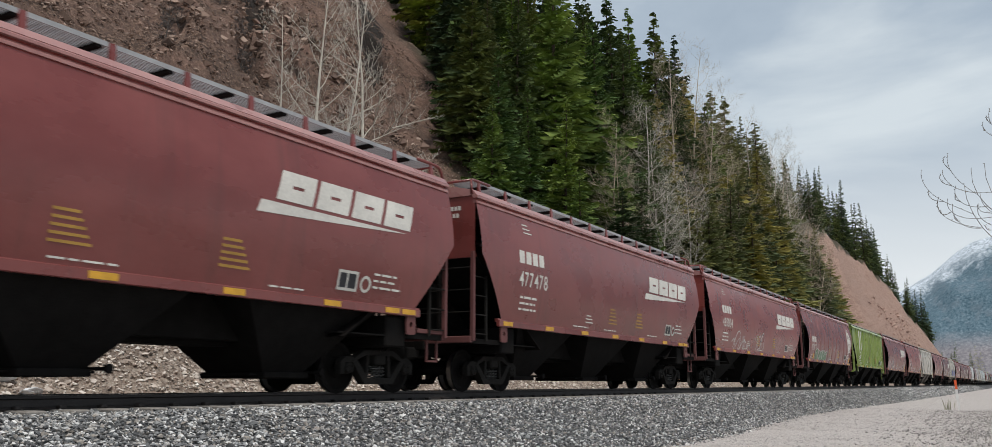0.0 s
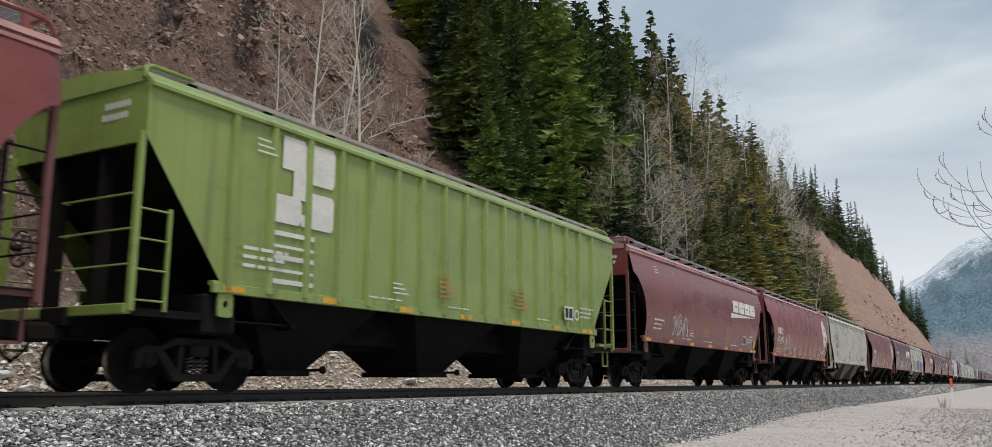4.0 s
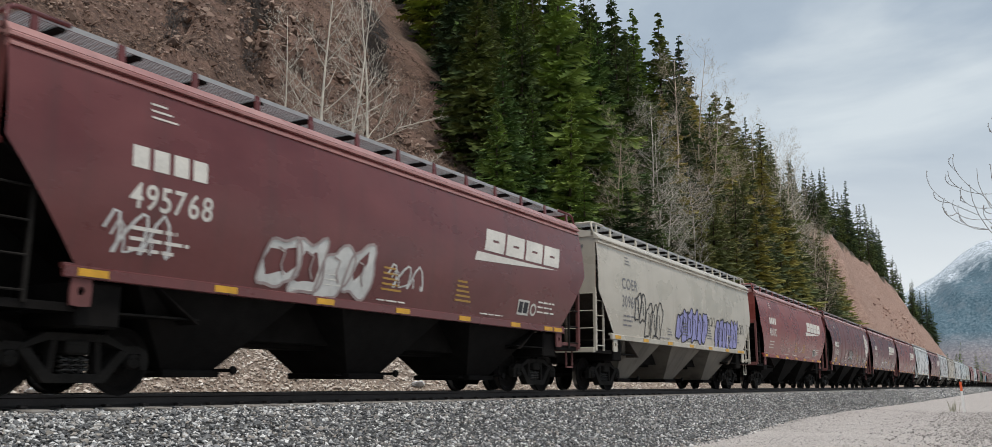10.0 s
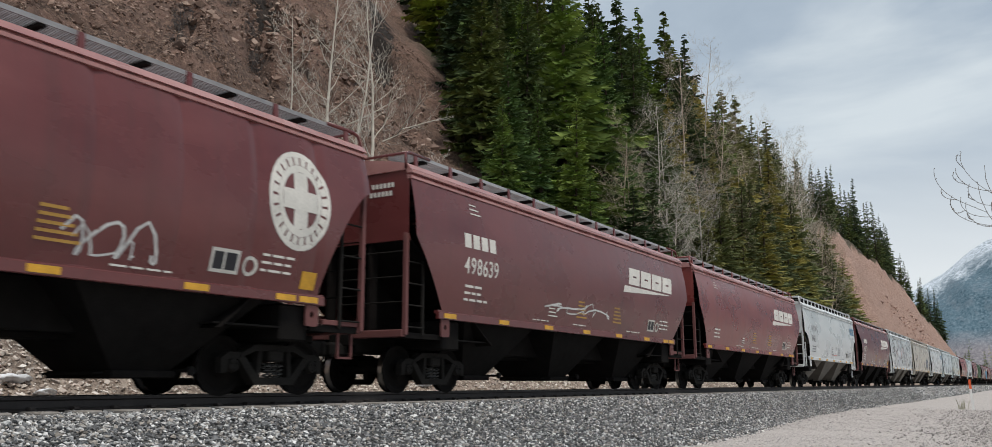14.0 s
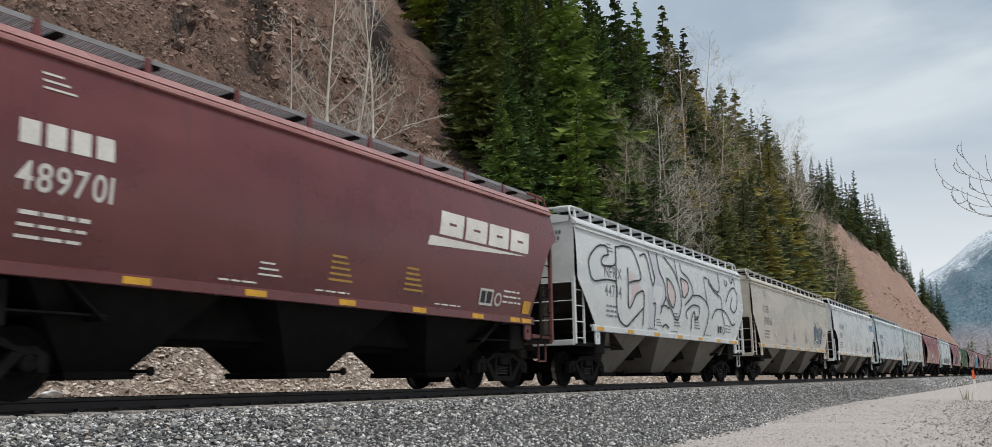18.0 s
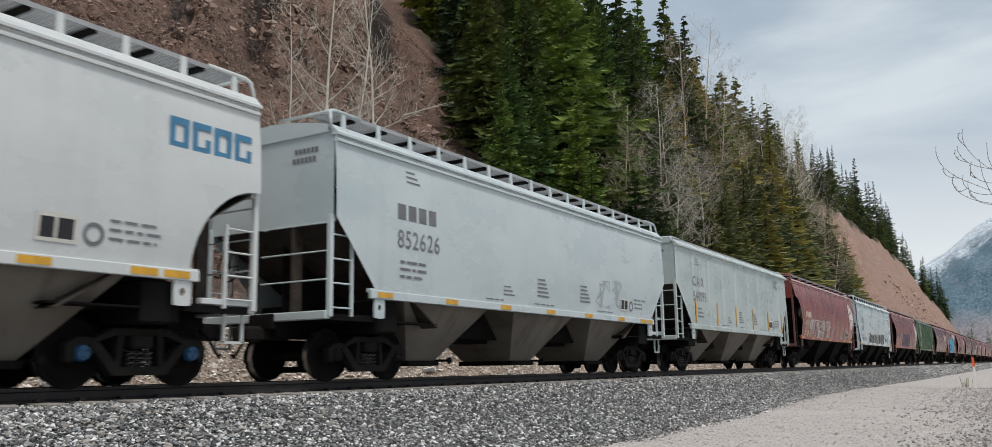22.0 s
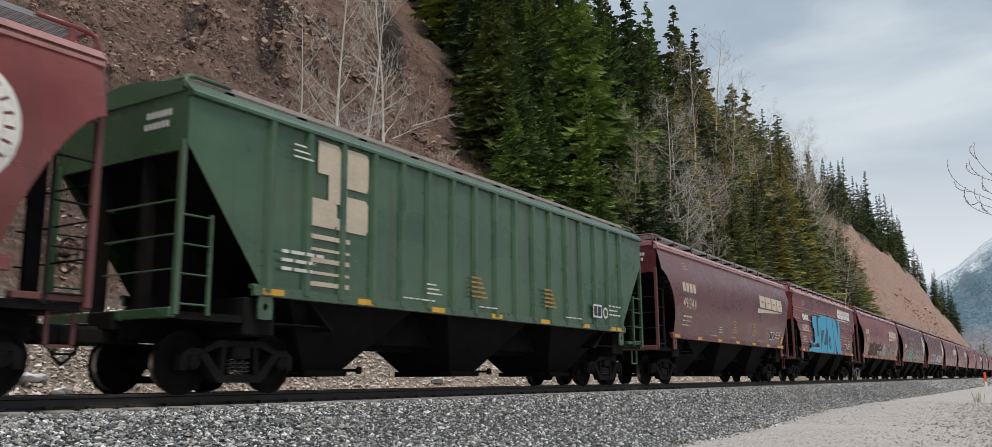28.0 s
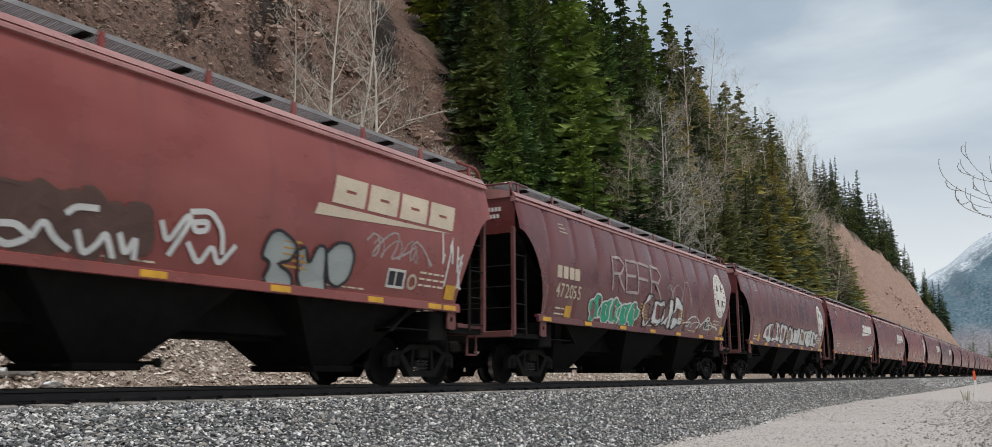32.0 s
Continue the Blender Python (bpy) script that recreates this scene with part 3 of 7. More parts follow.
def land(x, y):
    """Height of the ground."""
    u = -x
    if u < 13.2:
        if x > 12:
            return -0.25 + 0.3 * fbm(x, y, 0, 0.02) - min(2.0, (x - 12) * 0.02)
        return 0.03 * fbm(x, y, 0, 0.25)
    if u < 15.2:
        return 0.55 * min(1.0, (u - 13.2) / 0.6)
    foot = 15.2 + 0.5 * fbm(1.7, y, 0, 0.12) + 0.45 * max(0.0, y - 345)
    d = max(0.0, u - foot)
    bank = min(d, 4.5) * 0.78
    rest = max(0.0, d - 4.5)
    lean = 0.98 if y < 90 else 0.98 + 0.12 * min(1.0, (y - 90) / 60.0)
    z = 0.55 + bank + rest * lean
    # the far raw cut: a steep face whose upper edge comes down towards the valley
    if 150 < y < 400:
        edge = float(np.interp(y, [150, 172, 186, 280, 306, 340, 370, 400], [0, 6, 31, 29, 20, 13, 7, 0])) + 1.6 * fbm(0.7, y, 2.0, 0.05)
        c = min(1.0, (y - 150) / 25.0, (400 - y) / 40.0)
        if d > 3.5:
            steep = min(3.5 * 0.78 + (d - 3.5) * 2.1, max(edge, 3.0))
            steep += (2.6 * abs(fbm(x, y, 4.0, 0.16, 5)) + 0.45 * math.sin(steep * 2.1 + 2.5 * fbm(y, x, 0, 0.06)) * fbm(y, 2.0, 0, 0.1)) * min(1.0, (d - 3.5) / 3)
            past = max(0.0, d - 3.5 - max(edge - 2.7, 0.3) / 2.1)
            z += c * (0.55 + steep + past * 0.75 - z)
    top = 74.0 + 10.0 * fbm(0.3, y, 0, 0.01)
    if z > top:
        z = top + (z - top) * 0.25
    rough = 0.30 + 0.022 * d
    z += min(1.0, d / 4.0) * rough * (fbm(x, y, 0.2, 0.22, 6) + 1.1 * abs(fbm(x * 0.30, y, 3.1, 0.40, 5)))
    if y < 62 and d > 5:
        k = min(1.0, (d - 5) / 6)
        # rills and small scarps that slant down the bare slope
        a, c = y * 0.80 - u * 0.60, y * 0.60 + u * 0.80
        z += k * (1.15 * abs(fbm(a, c * 0.35, 6.0, 0.33, 5)) + 0.62 * abs(fbm(a * 1.1, c * 0.5, 11.0, 0.9, 4)) - 0.5)
        if d > 10:
            # a ledge of harder earth high on the slope
            z += 1.6 * max(0.0, 1 - abs(d - 15 - 0.55 * (y - 25) - 2.5 * fbm(y, 0.5, 0, 0.12)) / 1.6)
            z -= 1.5 * max(0.0, fbm(x * 0.25, y, 7.0, 0.22, 3) - 0.15) * min(1.0, (d - 10) / 6)
            h = hollow(u, y)
            z -= 3.0 * h * h - 0.9 * max(0.0, 1 - abs(h - 0.12) / 0.12)
    return z


def wooded(x, y):
    u = -x
    if u < 19:
        return 0.0
    wob = 2.5 * fbm(x, y, 5.0, 0.1)
    line = 48.5 + (u - 31) * (1.07 if u > 31 else 0.55)       # where the bare slope gives way to the wood
    near = max(0.0, min(1.0, (y - line + wob) / 2.5))
    c = 0.0
    if 168 < y < 400:
        edge = float(np.interp(y, [168, 184, 280, 306, 340, 370, 400], [0, 30, 28, 19, 12, 6, 0]))
        c = 1.0 if land(x, y) < edge + 2.5 + 1.2 * wob else 0.0
    return near * (1 - c)


def spread(stops):
    out = []
    for a, b, step in stops:
        k = max(1, round((b - a) / step))
        out += [a + (b - a) * i / k for i in range(k)]
    return out + [stops[-1][1]]


def ground():
    xs = spread([(-4300, -400, 650), (-400, -140, 52), (-140, -70, 7), (-70, -50, 0.8), (-50, -19, 0.36), (-19, -14, 0.8), (-14, 6, 1.6), (6, 40, 8), (40, 400, 90), (400, 4300, 650)])
    ys = spread([(-4300, -300, 800), (-300, -30, 30), (-30, 10, 4), (10, 62, 0.4), (62, 70, 0.8), (70, 160, 2.5), (160, 350, 1.6), (350, 700, 12), (700, 4300, 400)])
    nx, ny = len(xs), len(ys)
    verts = [(x, y, land(x, y) if -140 <= x <= 40 else (land(-140, y) if x < 0 else land(40, y))) for y in ys for x in xs]
    faces = [(j * nx + i, j * nx + i + 1, (j + 1) * nx + i + 1, (j + 1) * nx + i) for j in range(ny - 1) for i in range(nx - 1)]
    me = bpy.data.meshes.new("ground")
    me.from_pydata(verts, [], faces)
    me.materials.append(M["ground"])
    me.shade_smooth()
    at = me.attributes.new("wooded", "FLOAT", "POINT")
    at.data.foreach_set("value", [wooded(x, y) for y in ys for x in xs])
    me.attributes.new("hollow_shade", "FLOAT", "POINT").data.foreach_set("value", [hollow(-x, y) if 18 < -x < 60 and 10 < y < 70 else 0.0 for y in ys for x in xs])
    ob = new("ground", me)
    tagged(ob, "reddish dirt hillside, pale talus bank and gravel road", "ground", kind="structure")


CREST = ([-1500, -800, -273, -204, -128, -85, -40, 60, 300, 700, 1500], [50, 70, 331, 378, 434, 463, 480, 525, 640, 700, 560])


def mountain():
    g, nx, ny, top = Geo(), 220, 46, 26
    vs, below = [], []
    for j in range(ny):
        for i in range(nx):
            x, y = -1500 + 3000 * i / (nx - 1), 2500 + 692 * j / top
            crest = float(np.interp(x, *CREST)) + 9 * fbm(x, 3.0, 1.0, 0.012, 5)
            rise = min(1.0, j / top)
            z = crest * (rise ** 0.9) * (1 if j <= top else 1 - 0.3 * (j - top) / (ny - top)) - 10
            if j < top:
                z += 55 * math.sin(math.pi * rise) * fbm(x, y, 9.0, 0.006, 5)
            vs.append((x, y, z))
            below.append((crest - z) / 100.0)
    fs = [(j * nx + i, j * nx + i + 1, (j + 1) * nx + i + 1, (j + 1) * nx + i) for j in range(ny - 1) for i in range(nx - 1)]
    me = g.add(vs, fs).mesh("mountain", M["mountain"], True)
    me.attributes.new("below_crest", "FLOAT", "POINT").data.foreach_set("value", below)
    tagged(new("backdrop_mountain", me), "distant forested mountain with patchy snow, blue-grey haze in its colour", "mountain", kind="structure")


TOE = ([0, 22, 38, 50, 70, 120], [-6.2, -6.35, -7.9, -7.95, -7.5, -7.4])     # where the ballast meets the road


def toe(y):
    return float(np.interp(y, *TOE)) + 0.16 * fbm(3, y, 0, 0.3)


def track():
    # ballast: a long bed with sloping shoulders
    g = Geo()
    prof = [(-6.1, -0.06), (-6.6, 0.10), (-9.3, 0.79), (-9.9, 0.88), (-10.6, 0.90), (-11.0, 0.915), (-12.6, 0.93), (-13.2, 0.98), (-13.9, 0.95), (-15.6, 0.2)]
    ys = spread([(-80, 0, 20), (0, 60, 0.6), (60, 200, 4), (200, 1400, 60)])
    for y in ys:
        for k, (x, z) in enumerate(prof):
            w = 0.035 if 0 < k < 9 else 0.0
            if k < 2:
                x = toe(y) + (0.1, -0.4)[k]
            g.v.append((x, y, z + w * fbm(x, y, 0, 1.5)))
    n = len(prof)
    g.f = [(j * n + i, (j + 1) * n + i, (j + 1) * n + i + 1, j * n + i + 1) for j in range(len(ys) - 1) for i in range(n - 1)]
    tagged(new("ballast", g.mesh("ballast", M["ballast"], True)), "grey crushed-stone ballast bed with sloping shoulder", "ballast", kind="structure")
    # two rails on the bed
    prof = [(-0.075, 0.0), (0.075, 0.0), (0.075, 0.012), (0.014, 0.035), (0.010, 0.125), (0.036, 0.14), (0.036, 0.172), (0.028, 0.178), (-0.028, 0.178), (-0.036, 0.172), (-0.036, 0.14), (-0.010, 0.125), (-0.014, 0.035), (-0.075, 0.012)]
    rail = tagged(empty("railway_track"), "two worn steel rails on concrete ties", "track", kind="structure")
    for side in (1, -1):
        web = Geo().slab(prof, "y", -80, 1400).mesh("rail", M["rail"])
        r = part("rail", clean(web), rail, pose(TRACK + side * 0.753, 0, RAIL - 0.178))
        part("rail_head", Geo().box(-0.03, -80, 0.1785, 0.03, 1400, 0.1795).mesh("rail_head", M["rail_top"]), r, label="polished running surface")
    tie = Geo().box(-1.3, -0.13, -0.2, 1.3, 0.13, 0.0, 0.02).mesh("tie", M["tie"])
    clip = Geo().box(-0.06, -0.05, 0.0, 0.06, 0.05, 0.05, 0.012).mesh("rail_clip", M["rail"])
    for i in range(-6, 200):
        y = i * 0.61
        part("tie", tie, rail, pose(TRACK, y, RAIL - 0.18))
        if 2 < y < 30:
            part("rail_clip", clip, rail, pose(TRACK + 0.753 + 0.11, y, RAIL - 0.18))


def stones(name, label, mat, count, place, size, seed):
    """Loose stones, each a dented eight- to twelve-sided lump, in one mesh."""
    r = np.random.default_rng(seed)
    base = np.array([(1, 0, 0), (-1, 0, 0), (0, 1, 0), (0, -1, 0), (0, 0, 1), (0, 0, -1), (.6, .6, .55), (-.6, .6, -.5)])
    tri = np.array([(0, 2, 6), (2, 4, 6), (4, 0, 6), (2, 1, 4), (1, 3, 4), (3, 0, 4), (2, 0, 5), (0, 3, 5), (3, 1, 5), (1, 7, 5), (7, 2, 5), (1, 2, 7)])
    pts = np.array([place(r) for _ in range(count)])
    v = np.repeat(base[None], count, 0) * r.uniform(0.65, 1.25, (count, 8, 1))
    v *= r.uniform(0.5, 1.1, (count, 1, 3)) * np.array([1.3, 0.9, 0.8]) * (size[0] + (size[1] - size[0]) * r.random((count, 1, 1)) ** 2.5)
    a, b = r.uniform(0, 6.28, count), r.uniform(-0.9, 0.9, count)
    ca, sa, cb, sb = np.cos(a), np.sin(a), np.cos(b), np.sin(b)
    x, y, z = v[..., 0].copy(), v[..., 1].copy(), v[..., 2].copy()
    y, z = y * cb[:, None] - z * sb[:, None], y * sb[:, None] + z * cb[:, None]
    v = np.stack([x * ca[:, None] - y * sa[:, None], x * sa[:, None] + y * ca[:, None], z], -1) + pts[:, None]
    me = bpy.data.meshes.new(name)
    me.from_pydata(v.reshape(-1, 3).tolist(), [], (tri[None] + 8 * np.arange(count)[:, None, None]).reshape(-1, 3).tolist())
    me.materials.append(mat)
    tagged(new(name, me), label, "stones", kind="stuff")


def bed_height(x, y):
    e = toe(y)
    return float(np.interp(x, [-13.9, -13.2, -12.6, -11.0, -10.6, -9.9, -9.3, e - 0.4, e + 0.1, 0], [0.95, 0.98, 0.93, 0.915, 0.90, 0.88, 0.79, 0.10, 0.0, 0.0]))


def loose_stone():
    def bed(r):
        y = 4 + 105 * r.random() ** 2.1
        x = -10.95 + (10.85 + toe(y) + 0.35 * r.random() ** 2) * r.random()
        return x, y, bed_height(x, y) - 0.01 + 0.05 * r.random()

    def between(r):
        x = -12.5 + 1.3 * r.random()
        return x, 3 + 30 * r.random(), 0.985

    def talus(r):
        y = 2 + 55 * r.random() ** 1.3
        x = -14.6 - 4.2 * r.random()
        return x, y, land(x, y) + 0.02

    def road(r):
        y = 9 + 45 * r.random() ** 1.4
        x = toe(y) + 0.1 + (0.9 - toe(y)) * r.random() ** 1.5
        return x, y, 0.010

    def berm(r):
        y = 14 + 36 * r.random() ** 1.4
        x = 0.6 - abs(r.normal()) * (0.045 * y + 0.35) + 0.5 * fbm(y, 1.5, 0, 0.3)
        return x, y, 0.012 + 0.02 * r.random()

    stones("ballast_stones", "angular grey crushed ballast stones", M["stone"], 104000, bed, (0.020, 0.052), 1)
    def bed_far(r):
        y = 85 + 190 * r.random() ** 1.3
        x = -10.95 + (10.75 + toe(y)) * r.random()
        return x, y, bed_height(x, y) + 0.02

    stones("far_ballast_stones", "crushed grey ballast down the line", M["stone"], 15000, bed_far, (0.06, 0.15), 13)
    stones("talus_stones", "pale broken rock of the talus bank", M["bank_stone"], 30000, talus, (0.03, 0.095), 3)
    def slope(r):
        y = 12 + 54 * r.random()
        x = -19.5 - (12 + 0.45 * y) * r.random()
        return x, y, land(x, y) - 0.01

    def ledges(r):
        y = 205 + 75 * r.random()
        x = -19.5 - 7.0 * r.random()
        z = land(x, y)
        return x, y, z if z < float(np.interp(y, [180, 280, 306, 340], [30, 28, 19, 12])) and 0.5 * fbm(y, z, 8.0, 0.09) + r.random() * 0.35 > 0.12 else -3.0

    stones("cut_outcrops", "broken reddish ledges of the raw cut", M["outcrop"], 1100, ledges, (0.15, 0.7), 6)
    stones("slope_rubble", "reddish-brown rubble on the bare slope", M["rubble"], 86000, slope, (0.025, 0.125), 5)
    def rocks(r):
        while True:
            y, u = 14 + 38 * r.random(), 22 + 24 * r.random()
            if 0.02 < hollow(u, y) < 0.6 or r.random() < 0.05:
                return -u, y, land(-u, y) - 0.03

    stones("slope_rocks", "angular red-brown rocks along the washed-out hollows", M["rubble"], 2600, rocks, (0.10, 0.42), 15)
    stones("road_pebbles", "small pale pebbles on the gravel road", M["grit"], 17000, road, (0.008, 0.026), 4)
    stones("berm_stones", "mixed grey gravel along the edge of the road", M["berm"], 15000, berm, (0.012, 0.046), 9)


def snow_patches():
    """Remnants of old snow at the foot of the talus."""
    for k, (x, y, w) in enumerate(((-16.45, 9.5, 0.27), (-16.2, 10.1, 0.17), (-16.35, 22.7, 0.24))):
        bm = bmesh.new()
        bmesh.ops.create_icosphere(bm, subdivisions=3, radius=1.0)
        for v in bm.verts:
            q = 1 + 0.45 * fbm(v.co.x + 9 * k, v.co.y, v.co.z, 1.3, 4)
            v.co = Vector((v.co.x * 0.8 * q, v.co.y * 1.3 * q, v.co.z * 0.34 * q)) * w
        me = bpy.data.meshes.new("snow_patch")
        bm.to_mesh(me)
        bm.free()
        me.materials.append(M["snow"])
        me.shade_smooth()
        ob = tagged(new("snow_patch", me), "small grimy remnant of old snow on the talus", "snow", "snow remnants")
        ob.matrix_basis = pose(x, y, land(x, y) + 0.10 * w, 0, -30, 0)


def marker_post():
    p = tagged(empty("marker_post"), "slim white roadside marker post with orange top", "post")
    p.matrix_basis = pose(-2.66, 51.2, 0, -2.0, -2.5, 0)
    g = Geo().slab([(-0.055, -0.02), (0.055, -0.02), (0.045, 0.02), (-0.045, 0.02)], "z", -0.1, 1.05)
    part("shaft", clean(g.mesh("shaft", M["post_white"])), p)
    g = Geo().slab([(-0.058, -0.023), (0.058, -0.023), (0.048, 0.023), (-0.048, 0.023)], "z", 1.05, 1.52)
    part("band", clean(g.mesh("band", M["post_orange"])), p, label="bright orange top band")
    q = tagged(empty("grass_tuft"), "dry straw-coloured grass tuft beside the marker post", "grass")
    q.matrix_basis = pose(-3.22, 52.0, 0)
    r, g = random.Random(12), Geo()
    for _ in range(26):
        a, h, c = r.uniform(0, 6.28), r.uniform(0.25, 0.62), r.uniform(0.0, 0.22)
        x, y, o = 1.3 * c * math.cos(a), c * math.sin(a), r.uniform(0.0, 0.2) * h
        dx, dy = math.cos(a) * o, math.sin(a) * o
        g.add([(x - 0.02 * math.sin(a), y + 0.02 * math.cos(a), -0.05), (x + 0.02 * math.sin(a), y - 0.02 * math.cos(a), -0.05), (x + dx * 0.5, y + dy * 0.5, h * 0.7), (x + dx * 1.2, y + dy * 1.2, h)], [(0, 1, 2), (1, 3, 2)])
    part("foliage", g.mesh("foliage", M["straw"]), q)["kind"] = "stuff"


ground()
mountain()
track()
loose_stone()
snow_patches()
marker_post()

# ---- trees ----


def conifer_mesh(name, h, reach, whorls, arms, gap, seed, bare=0.05):
    """Trunk and needled boughs of a spruce or fir: whorls of arching boughs, each a drooping fan of side twigs."""
    r = random.Random(seed)
    trunk = Geo().tube([(0, 0, -1.5), (0.05, 0, h * 0.3), (0, 0.06, h * 0.7), (0, 0, h)], [h * 0.013, h * 0.010, h * 0.005, 0.02], 7)
    g = Geo()
    fat = 0.16 if gap < 0.5 else 0.30
    for i in range(whorls):
        s = i / (whorls - 1)
        z = h * (bare + (1 - bare) * s ** 0.9)
        full = reach * (1 - s) ** 1.14 * (1 + 0.14 * math.sin(i * 1.9 + seed)) * (0.6 + 0.4 * min(1, s * 6)) + 0.15
        count = arms if s < 0.75 else max(4, arms - 2)
        for k in range(count):
            if r.random() < 0.07:
                continue
            a = 2 * math.pi * (k + r.random() * 0.8) / count + i * 1.7
            ln = full * r.uniform(0.5, 1.2)
            lift = -0.24 + 0.55 * s + r.uniform(-0.20, 0.20)
            dx, dy = math.cos(a), math.sin(a)
            zz = z + r.uniform(-0.9, 0.9) * h / whorls
            n = max(2, round(ln / gap))
            for t in range(n):
                f = (t + 0.6) / n
                c = Vector((dx * ln * f, dy * ln * f, zz + ln * (lift * f - 0.30 * f * f + 0.26 * f ** 4)))
                w = (0.20 + 0.30 * ln * math.sin(math.pi * min(1.0, 0.18 + 0.8 * f))) * r.uniform(0.75, 1.25)
                q = fat * r.uniform(0.8, 1.3)
                for side in (1, -1):
                    fwd = r.uniform(0.45, 0.85)
                    tip = c + Vector(((dx * fwd - dy * side) * w, (dy * fwd + dx * side) * w, -w * r.uniform(0.10, 0.42)))
                    g.add([c + Vector((dx * q, dy * q, 0.04)), c - Vector((dx * q, dy * q, 0.03)), tip], [(0, 1, 2)])
                    if r.random() < 0.5:
                        low = c.lerp(tip, 0.7) - Vector((0, 0, 0.16 * w + 0.06))
                        g.add([c.lerp(tip, 0.2), tip, low], [(0, 1, 2)])
            end = Vector((dx * ln * 1.05, dy * ln * 1.05, zz + ln * (lift - 0.04)))
            back = Vector((dx * ln * 0.72, dy * ln * 0.72, zz + ln * (lift * 0.72 - 0.09)))
            g.add([end, back + Vector((-dy * fat, dx * fat, 0)), back - Vector((-dy * fat, dx * fat, 0))], [(0, 1, 2)])
    g.add([(0, 0, h + 0.5), (0.10, 0, h - 0.8), (-0.06, 0.08, h - 0.8), (-0.05, -0.09, h - 0.8)], [(0, 1, 2), (0, 2, 3), (0, 3, 1)])
    return clean(trunk.mesh(name + "_trunk", M["bark"]), 50), g


class Grove:
    """Conifer kinds that share their meshes among many trees."""

    def __init__(self):
        self.kinds = []
        for seed, (reach, whorls, arms, gap) in enumerate([(5.0, 27, 10, 0.26), (4.4, 29, 10, 0.26), (5.5, 26, 10, 0.26), (4.0, 30, 9, 0.26)]):
            tr, g = conifer_mesh("conifer", 20.0, reach, whorls, arms, gap, 11 + seed)
            self.kinds.append((tr, g.mesh("needles", M["conifer"]), g.mesh("needles_pale", M["larch"]), g.mesh("needles_bright", M["fir"])))
        self.far = []
        for seed, (reach, whorls, arms, gap) in enumerate([(4.4, 27, 7, 0.5), (3.7, 29, 7, 0.5), (5.0, 26, 7, 0.5)]):
            tr, g = conifer_mesh("conifer_far", 20.0, reach, whorls, arms, gap, 31 + seed)
            self.far.append((tr, g.mesh("needles", M["conifer"]), g.mesh("needles_pale", M["larch"]), g.mesh("needles_bright", M["fir"])))

    def plant(self, x, y, h, far=False, pale=False, wide=1.0, kind=None, bright=False):
        kinds = self.far if far else self.kinds
        tr, dark, light, fresh = kinds[rnd.randrange(len(kinds)) if kind is None else kind]
        t = tagged(empty("conifer_tree"), "yellowish thinly needled conifer on the slope" if pale else "dark green conifer on the steep slope", "tree", "hillside conifers")
        s = h / 20.0
        t.matrix_basis = Matrix.LocRotScale((x, y, land(x, y) - 0.2), Euler((rnd.uniform(-0.03, 0.03), rnd.uniform(-0.03, 0.03), rnd.uniform(0, 6.28))), (s * wide, s * wide, s))
        part("trunk", tr, t)
        part("crown", light if pale else fresh if bright else dark, t)
        return t


def bare_tree(name, label, mat, x, y, h, seed, lean=(0, 0), spread_=0.55, order=3, density=1.0, z=None, girth=0.0095):
    """A leafless tree: trunk, limbs and fine twigs as tapering bars."""
    r = random.Random(seed)
    trunk, limbs, twigs = Geo(), Geo(), Geo()

    def grow(p, d, ln, rad, lvl):
        pts, rr, n = [p], [rad], 5 if lvl == 0 else 4
        dirs = []
        for i in range(n):
            d = (d + Vector((r.uniform(-1, 1), r.uniform(-1, 1), r.uniform(-0.4, 0.8))) * (0.07 if lvl == 0 else 0.24)).normalized()
            if lvl > 0:
                d = (d + Vector((0, 0, 0.20))).normalized()
            p = p + d * (ln / n)
            pts.append(p)
            rr.append(rad * (1 - 0.92 * (i + 1) / n))
            dirs.append(d)
        (trunk if lvl == 0 else limbs if lvl == 1 else twigs).tube(pts, rr, 7 if lvl == 0 else 5 if lvl == 1 else 3, lvl == 0)
        if lvl >= order:
            return
        kids = round((22 if lvl == 0 else 9 if lvl == 1 else 5) * density)
        for k in range(kids):
            f = (0.22 + 0.76 * (k + r.random()) / kids) if lvl == 0 else 0.25 + 0.72 * (k + r.random()) / kids
            i = min(n - 1, int(f * n))
            q = pts[i].lerp(pts[i + 1], f * n - i)
            side = dirs[i].orthogonal().normalized()
            side.rotate(Matrix.Rotation(r.uniform(0, 6.28), 3, dirs[i]))
            nd = (dirs[i] * (1 - spread_) + side * spread_ * r.uniform(0.8, 1.3)).normalized()
            base = rad * (1 - 0.82 * f)
            grow(q, nd, ln * (0.32 if girth < 0.007 and lvl == 0 else 0.42 if lvl == 0 else 0.5) * (1.05 - 0.6 * f) * r.uniform(0.7, 1.2), max(0.008, base * 0.42), lvl + 1)

    grow(Vector((0, 0, -0.6)), Vector((lean[0], lean[1], 1)).normalized(), h, h * girth + 0.02, 0)
    t = tagged(empty(name), label, "tree", "leafless trees")
    t.matrix_basis = pose(x, y, land(x, y) if z is None else z)
    part("trunk", trunk.mesh("trunk", mat, True), t)
    limbs.add(twigs.v, twigs.f)
    part("crown", limbs.mesh("crown", mat, True), t)
    return t


grove = Grove()


